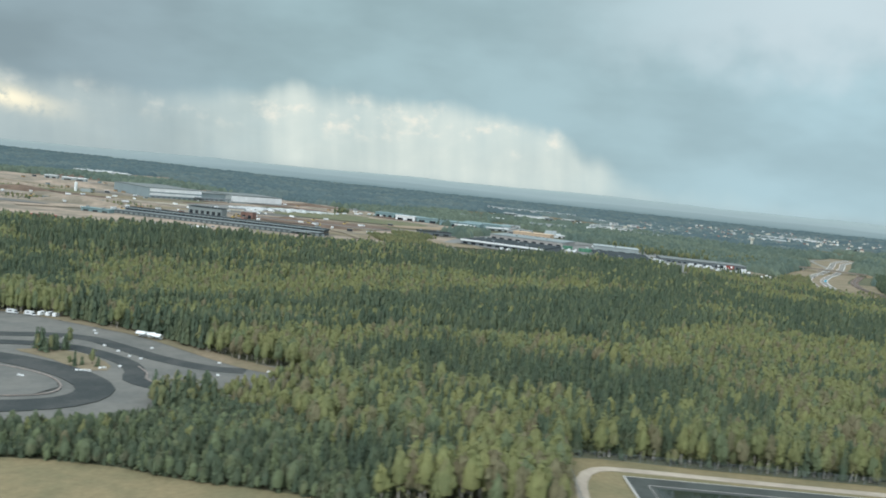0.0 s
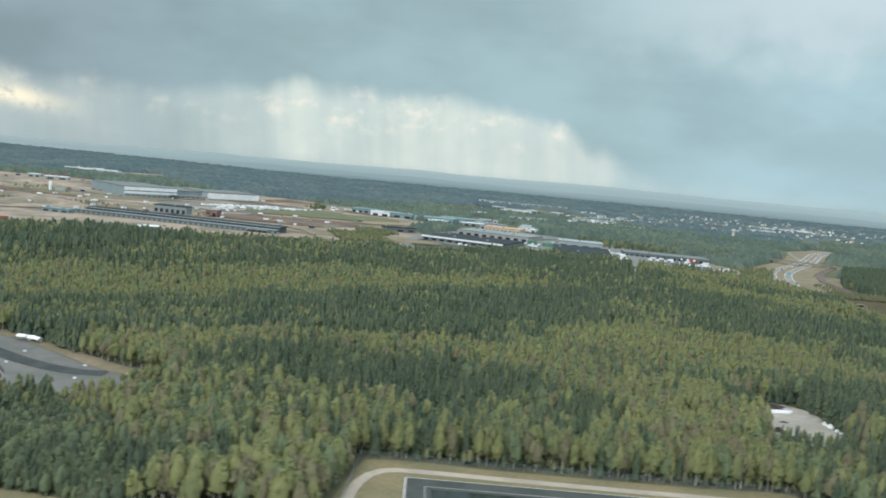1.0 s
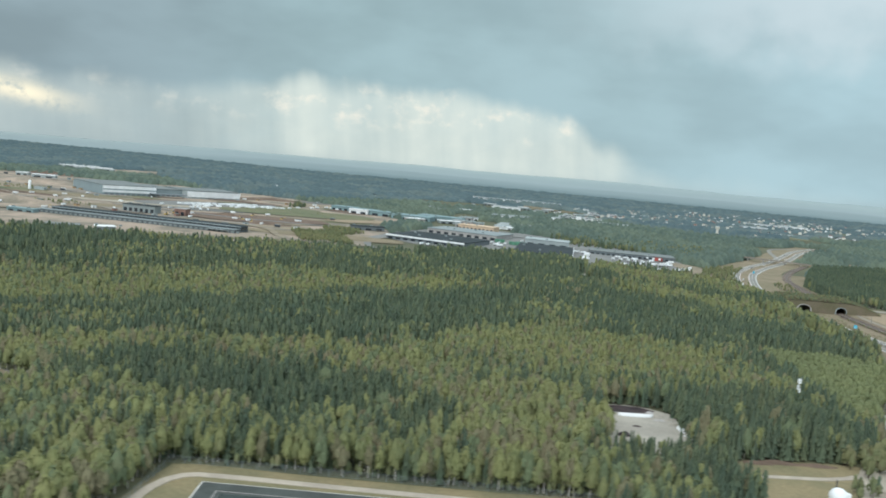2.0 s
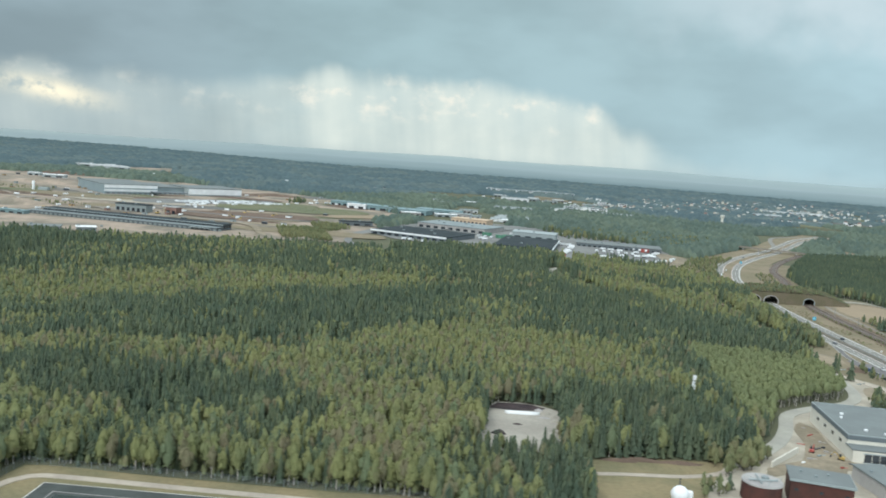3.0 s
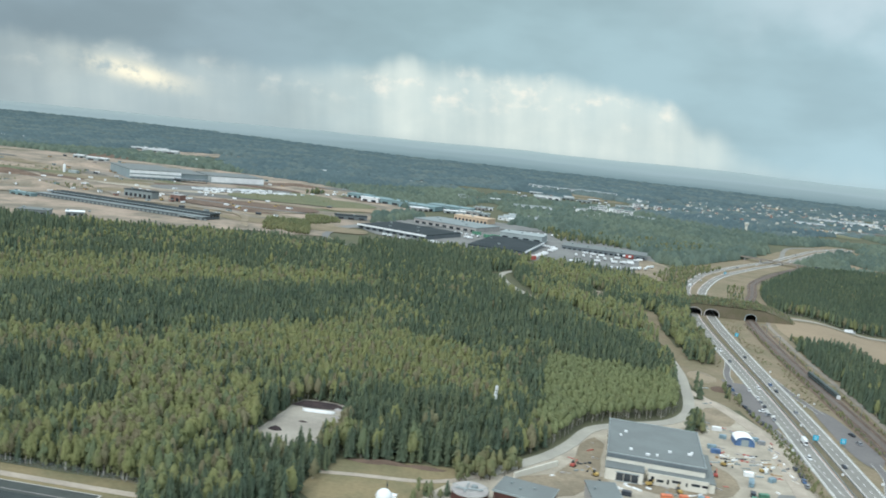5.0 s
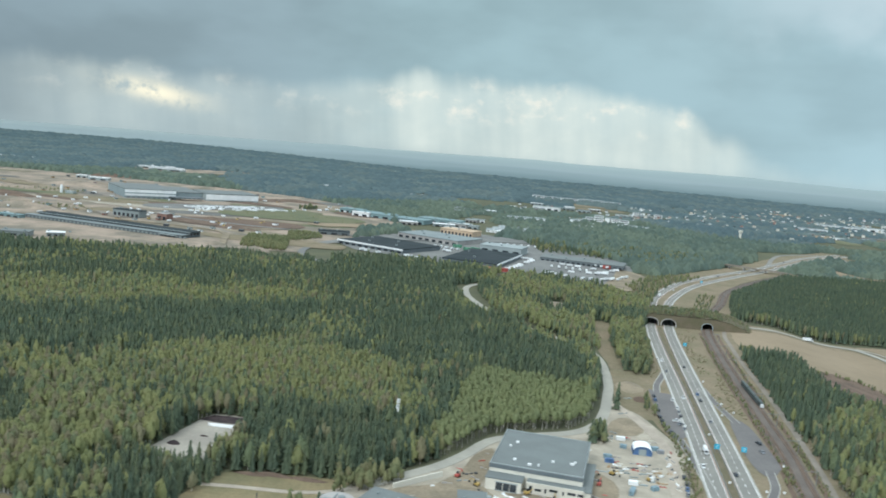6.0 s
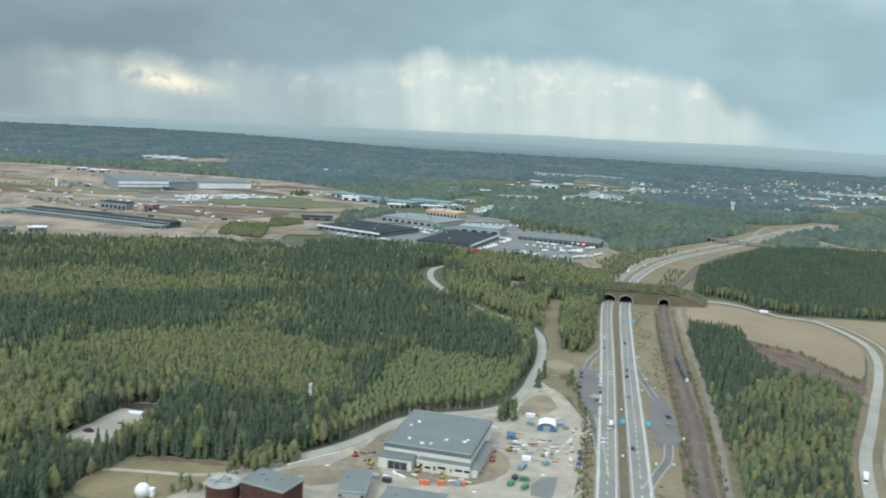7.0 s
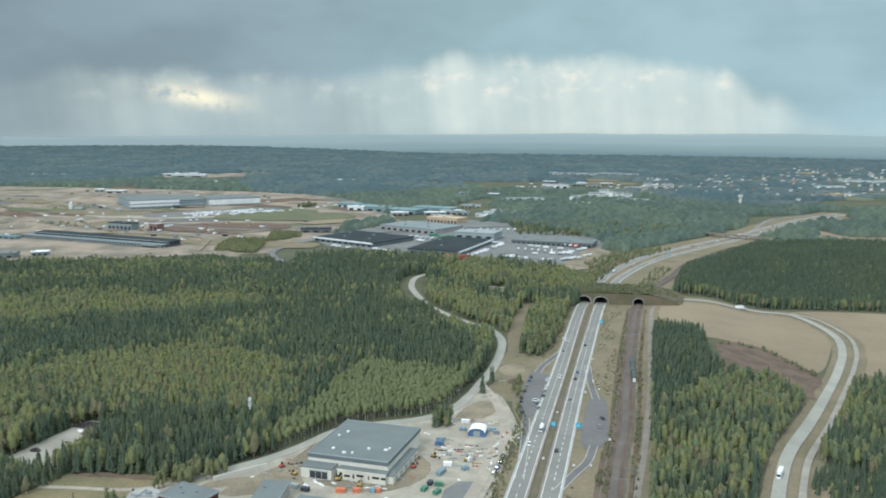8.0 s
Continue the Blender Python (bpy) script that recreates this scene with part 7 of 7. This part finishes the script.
for nm, sel, kinds, mats, lab in (
    ("birch_woods", is_b & close, near_birch, BIRCHES, "fresh yellow-green birch woods in spring leaf"),
    ("birch_woods", is_b & ~close & (wy < 330), far_birch, BIRCHES, "fresh yellow-green birch woods in spring leaf"),
    ("birch_woods", is_b & (wy >= 330), thin_birch, BIRCHES, "fresh yellow-green birch woods in spring leaf"),
    ("birch_plantation", young, young_birch, ("bark_white", "young_leaf"), "even plantation of young light green birches"),
    ("spruce_woods", is_s & close, near_spruce, SPRUCES, "dark green dense spruce woods"),
    ("spruce_woods", is_s & ~close & (wy < 330), far_spruce, SPRUCES, "dark green dense spruce woods"),
    ("spruce_woods", is_s & (wy >= 330), thin_spruce, SPRUCES, "dark green dense spruce woods"),
    ("pine_woods", bushy, pines + near_spruce, ("bark_brown", "pine_leaf", "birch_green", "spruce_light"), "grey-green bushy young pine woods"),
):
    plant(nm, kinds, wx[sel], wy[sel], tall[sel], mats, lab, "woods", rng, (0.98 if "birch" in nm else 1.2 if "pine" in nm else 0.86) * (1.14 if kinds is thin_birch or kinds is thin_spruce else 1.24 if kinds is near_birch else 1.2 if kinds is young_birch else 1.1), stems=kinds is not thin_birch and kinds is not thin_spruce, shares=(0.55, 0.12, 0.13, 0.20) if nm == "birch_woods" and kinds is not near_birch else weights.get(nm))

# woods east of the railway
EAST_A = [(295, 378), (316, 372), (316, 318), (326, 306), (350, 316), (343, 280), (330, 240), (321, 200), (312, 150), (291, 150), (293, 278)]
EAST_B = [(366, 322), (384, 338), (420, 350), (420, 250), (352, 226), (339, 234), (351, 274)]
EAST_C = [(306, 474), (339, 466), (372, 474), (418, 478), (470, 490), (520, 640), (470, 700), (380, 690), (345, 620), (318, 558)]
EAST_DARK = [(290, 380), (314, 372), (322, 330), (317, 297), (307, 281), (298, 262), (290, 262)]
EAST_DENSE = [(336, 220), (343, 229), (356, 222), (360, 190), (340, 190), (332, 206)]
ex, ey = scatter(290, 525, 150, 705, 2.0, rng)
in_a, in_b, in_c = inside(EAST_A, ex, ey), inside(EAST_B, ex, ey), inside(EAST_C, ex, ey)
in_d = inside(EAST_DENSE, ex, ey)
ok = (in_a | in_b | in_c | in_d) & ~near_line(spline(FIELD_ROAD, 2.0), ex, ey, 4.5) & ~near_line([(x + 6, y + 1) for x, y in spline(FIELD_ROAD[4:-1], 2.0)], ex, ey, 2.4) & ~inside(CUTTING, ex, ey)
ok &= rng.random(len(ex)) < np.where(in_c | in_d | inside(EAST_DARK, ex, ey), 1.0, 0.72)
ex, ey, in_c, in_d = ex[ok], ey[ok], in_c[ok], in_d[ok]
eb = np.array([noise.fractal((x * 0.03, y * 0.03, 5.0), 1.0, 2.0, 3) for x, y in zip(ex, ey)])
share_e = np.where(in_c, np.where(ey < 482, 0.45, 0.03), np.where(ex > 345, 0.62, 0.72)) + np.where(in_c, 0.15, 0.6) * eb
share_e[in_d | inside(EAST_DARK, ex, ey)] = 0.06
light = rng.random(len(ex)) < share_e
eh = (6.2 + 1.6 * rng.random(len(ex))) * np.where(light, 0.9, 1.0) * np.where(in_d, 0.6, 1.0)
plant("birch_woods", far_birch, ex[light], ey[light], eh[light], BIRCHES, "yellow-green birch woods beside the railway", "woods", rng, 1.12, shares=(0.4, 0.1, 0.15, 0.35))
plant("spruce_woods", thin_spruce, ex[~light], ey[~light], eh[~light], SPRUCES, "dark green spruce woods beside the fields", "woods", rng, 0.9, stems=False, shares=(0.55, 0.05, 0.40))

# far woods out to the skyline, in clumps that widen with distance
fx, fy, fh = [], [], []
y = 560.0
while y < 3560:
    gap = (2.9 + 0.0052 * y) * (0.78 if y < 1150 else 1.35)
    n = int(2.0 * y / gap)
    xs = 60 + (np.arange(n) - n / 2) * gap + (rng.random(n) - 0.5) * gap
    fx.append(xs)
    fy.append(y + (rng.random(n) - 0.5) * gap)
    fh.append(np.full(n, 5.5 + 0.0008 * y) * (0.75 + 0.5 * rng.random(n)))
    y += gap
fx, fy, fh = np.concatenate(fx), np.concatenate(fy), np.concatenate(fh)
ok = np.hypot(fx - 140, fy) < wood_rim(np.degrees(np.arctan2(fx - 140, fy))) + 60
ok &= ~inside(EARTH, fx, fy) & ~inside(YARDS, fx, fy) & ~inside(CORRIDOR, fx, fy) & ~inside(WOODS, fx, fy) & ~inside(EAST_C, fx, fy) & ~inside(FIELD_E, fx, fy)
for spot_ in OPEN_SPOTS + [[(434, 737), (500, 682), (526, 766), (464, 755), (443, 804)], [(540, 1780), (620, 1830), (690, 1760), (600, 1720)], [(486, 1150), (490, 1215), (560, 1260), (560, 1165)]]:
    ok &= ~inside(spot_, fx, fy)
for ln in (LEFT_LANE, RAIL, [(378, 760), (391, 800), (404, 848), (420, 889), (447, 919), (474, 930), (486, 908), (478, 872)]):
    ok &= ~near_line(spline(ln, 6.0), fx, fy, 20.0 if ln is LEFT_LANE else 14.0)
open_land = np.array([noise.fractal((x * 0.006, y * 0.0035, 9.0), 1.0, 2.0, 3) for x, y in zip(fx, fy)])
ok &= (fy > 640) | (fx < -160) | (fx > 300)
ok &= ~((open_land > 0.33) & (fy < 1700) & (fx > -60))
fx, fy, fh = fx[ok], fy[ok], fh[ok]
in_town = np.zeros(len(fx), bool)
for x0, x1, y0, y1, n in TOWN:
    in_town |= (fx > x0 - 15) & (fx < x1 + 15) & (fy > y0 - 15) & (fy < y1 + 15)
keep_ = ~in_town | (rng.random(len(fx)) < 0.72)
fx, fy, fh = fx[keep_], fy[keep_], fh[keep_] * np.where(in_town[keep_], 0.75, 1.0)
def spire(rng):
    """A plain far-off treetop."""
    v = [(0.5 * math.cos(k * 1.2566) * (0.7 + 0.5 * rng.random()), 0.5 * math.sin(k * 1.2566) * (0.7 + 0.5 * rng.random()), 0.12 * rng.random()) for k in range(5)]
    v += [(0.3 * math.cos(k * 1.2566 + 0.6), 0.3 * math.sin(k * 1.2566 + 0.6), 0.55 + 0.15 * rng.random()) for k in range(5)] + [(0, 0, 1.0)]
    f = [(k, (k + 1) % 5, 5 + k) for k in range(5)] + [((k + 1) % 5, 5 + (k + 1) % 5, 5 + k) for k in range(5)] + [(5 + k, 5 + (k + 1) % 5, 10) for k in range(5)]
    v = np.array(v)
    return v, np.array(f), np.stack([v[:, 0], v[:, 1], v[:, 2] * 0.6 + 0.55], 1)


clump = [spire(rng) for _ in range(6)]
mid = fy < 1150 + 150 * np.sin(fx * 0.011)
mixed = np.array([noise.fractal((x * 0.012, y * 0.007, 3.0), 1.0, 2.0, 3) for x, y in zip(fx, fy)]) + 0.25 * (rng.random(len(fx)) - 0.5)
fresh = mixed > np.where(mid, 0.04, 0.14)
# beyond about 1150 m the leaf colours carry painted haze
for sel, leaf, lab in ((mid & ~fresh, "mid_leaf", "dark green woods between fields and town"), (mid & fresh, "mid_light", "lighter green broadleaf woods between fields and town"), (~mid & ~fresh, "hazed_leaf", "dark forest stretching to the skyline, blued with painted haze"), (~mid & fresh, "hazed_pale_leaf", "paler forest patches near the skyline, blued with painted haze")):
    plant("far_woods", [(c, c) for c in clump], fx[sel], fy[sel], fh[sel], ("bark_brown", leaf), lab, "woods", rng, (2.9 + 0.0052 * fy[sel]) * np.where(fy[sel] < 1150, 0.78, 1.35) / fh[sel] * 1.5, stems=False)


bx_, by_ = scatter(-110, 5, 100, 170, 1.15, rng)
m_ = inside(LOW_WOOD, bx_, by_) & ~inside(KART, bx_, by_) & ~inside(MEADOW, bx_, by_)
bx_, by_ = bx_[m_], by_[m_]
dark_ = rng.random(len(bx_)) < 0.72
hh_ = (1.9 + 1.1 * rng.random(len(bx_))) * np.where(bx_ < -40, 0.8, 1.1)
plant("pine_thicket", bushes + thin_spruce, bx_[dark_], by_[dark_], hh_[dark_], ("bark_brown", "pine_leaf"), "low dense grey-green thicket", "woods", rng, 1.25)
plant("birch_thicket", bushes, bx_[~dark_], by_[~dark_], hh_[~dark_], ("bark_brown", "birch_green"), "low dense yellowish thicket", "woods", rng, 1.25)

# scrub on verges, banks and the bare earth
SCRUB = [  # outline, gap, height, share of conifers
    ([(-16, 545), (18, 542), (6, 585), (-8, 615), (-34, 605), (-26, 575)], 1.9, 3.6, 0.05),
    ([(0, 598), (16, 635), (3, 663), (-21, 661), (-12, 630)], 2.0, 3.0, 0.05),
    ([(243, 318), (250, 322), (253, 367), (253, 436), (239, 438), (238.5, 400), (239, 361)], 2.1, 5.6, 0.3),
    ([(228, 440), (246, 440), (250, 461), (230, 461)], 2.2, 4.6, 0.3),
    ([(298, 446), (306, 446), (308, 466), (300, 470)], 2.6, 2.2, 0.2),
    ([(244, 266), (247.5, 262), (247.5, 284), (245, 284)], 2.2, 3.6, 0.5),
    ([(250.6, 150), (254.3, 150), (254.3, 232), (252, 250), (250.6, 232)], 1.7, 1.5, 0.0),
    ([(225.5, 226), (230, 228), (232, 236), (228, 236)], 1.8, 6.2, 0.6),
    ([(167, 166), (177, 174), (181, 181), (176, 183), (165, 177)], 1.9, 4.6, 0.0),
    ([(296, 380), (302, 378), (302, 400), (297, 402)], 2.6, 3.2, 0.4),
    ([(322, 361), (342, 367), (352, 355), (360, 340), (358, 337), (350, 351), (341, 364), (322, 358.5)], 1.7, 1.9, 0.1),
    ([(30, 142.8), (104, 142.2), (118, 147), (118, 150), (104, 146.5), (30, 146.5)], 1.5, 2.6, 0.3),
    ([(250.6, 235), (252.2, 240), (249, 262), (247.4, 262)], 1.8, 2.0, 0.1),
    ([(277, 190), (279.5, 190), (280, 225), (278, 225)], 2.8, 2.2, 0.0),
    ([(279, 130), (280.2, 130), (281.6, 240), (282, 330), (283.5, 420), (281.5, 420), (280, 330), (279.6, 240)], 1.5, 1.3, 0.1),
    ([(287, 130), (288, 190), (289.5, 240), (289.6, 330), (291.5, 400), (290.3, 400), (288, 330), (287.2, 240), (286, 190)], 1.5, 1.3, 0.1),
    ([(158, 152), (164, 152), (166, 160), (160, 160)], 2.2, 4.0, 0.4),
    ([(-87, 203), (-80, 206), (-77, 202), (-84, 198)], 1.9, 4.6, 0.8),
    ([(-75, 192), (-67, 194), (-66, 190), (-74, 188)], 2.2, 3.4, 0.7),
    ([(-50, 174), (-38, 176), (-35, 163), (-46, 160)], 1.8, 5.0, 0.6),
    ([(250, 476), (258, 476), (266, 520), (272, 560), (262, 560), (250, 510)], 2.8, 3.6, 0.2),
    ([(284, 478), (292, 478), (304, 540), (312, 570), (300, 570), (290, 520)], 3.0, 2.2, 0.2),
    ([(256, 540), (270, 560), (292, 615), (312, 662), (300, 668), (270, 620), (250, 570)], 3.4, 3.4, 0.1),
    ([(-86, 868), (-74, 872), (-72, 896), (-82, 898)], 2.6, 5.5, 0.6),
    ([(-330, 600), (-250, 640), (-200, 665), (-230, 690), (-320, 650)], 5.0, 2.6, 0.3),
    ([(-420, 760), (-300, 800), (-310, 830), (-430, 800)], 6.0, 2.6, 0.3),
    ([(-125, 750), (-16, 752), (10, 790), (-70, 822), (-125, 812)], 6.0, 1.6, 0.1),
    ([(280, 690), (300, 740), (330, 790), (300, 800), (262, 740)], 3.0, 5.0, 0.15),
    ([(188, 700), (255, 705), (330, 760), (340, 800), (240, 790), (170, 760)], 4.5, 5.5, 0.6),
]
sx_, sy_, sh_, sc_ = [], [], [], []
for outline, gap, hgt, con in SCRUB:
    xs, ys = [p[0] for p in outline], [p[1] for p in outline]
    a, b = scatter(min(xs), max(xs), min(ys), max(ys), gap, rng)
    m_ = inside(outline, a, b)
    sx_.append(a[m_])
    sy_.append(b[m_])
    sh_.append(hgt * (0.65 + 0.6 * rng.random(m_.sum())))
    sc_.append(rng.random(m_.sum()) < con)
sx_, sy_, sh_, sc_ = np.concatenate(sx_), np.concatenate(sy_), np.concatenate(sh_), np.concatenate(sc_)
plant("scrub", thin_birch + bushes, sx_[~sc_], sy_[~sc_], sh_[~sc_], ("bark_brown", "bush_leaf"), "yellowish green scrub and young trees on verges", "scrub", rng, 1.25)
plant("scrub_conifers", near_spruce[:3] + far_spruce, sx_[sc_], sy_[sc_], sh_[sc_], ("bark_brown", "spruce_leaf"), "dark young conifers on verges and banks", "scrub", rng, 1.25)
gx_, gy_ = scatter(250, 297, 100, 436, 1.6, rng)
m_ = inside(CORRIDOR, gx_, gy_) & ~((gx_ > 254.5) & (gx_ < 270.5)) & ~((gx_ > 279.5) & (gx_ < 293.5)) & ~((gx_ > 246) & (gx_ < 258) & (gy_ > 236) & (gy_ < 300)) & ~((gx_ > 270) & (gx_ < 281) & (gy_ > 195) & (gy_ < 275))
m_ &= np.array([noise.noise((x * 0.12, y * 0.05, 8.0)) for x, y in zip(gx_, gy_)]) > -0.05
tuft = [egg((0, 0, 0.4), (0.6, 0.6, 0.5), rng, 0.2, 3, 5) for _ in range(4)]
plant("grass_tufts", [(c, c) for c in tuft], gx_[m_], gy_[m_], 0.25 + 0.45 * rng.random(m_.sum()), ("bark_brown", "dry_tuft", "bush_leaf"), "dry tufts of grass and low bushes on the verge", "grass", rng, 1.4, stems=False, shares=(0.8, 0.2))

# low scrub on the earth cover of the land bridge
cx_, cy_ = scatter(242, 312, 440.6, 464.5, 1.05, rng)
top_ = np.interp(cx_ - 274 - 4.4 * (cy_ - 440) / 25, [-34, -30, -22, -14, 18, 26, 34, 38], [0, 1.6, 4.6, 5.9, 6.2, 5.0, 2.0, 0], -1, -1)
m_ = (top_ > 0) & (rng.random(len(cx_)) < 0.75)
cx_, cy_, top_ = cx_[m_], cy_[m_], top_[m_]
plant("bridge_scrub", bushes + thin_birch, cx_, cy_, (0.7 + 1.5 * rng.random(len(cx_))) * np.where(cx_ < 296, 1.0, 0.5), ("bark_brown", "dark_bush", "bush_leaf", "spruce_light"), "low dark scrub on the land bridge", "scrub", rng, 2.0, lift=top_ - 2.5 - lie(cx_, cy_))
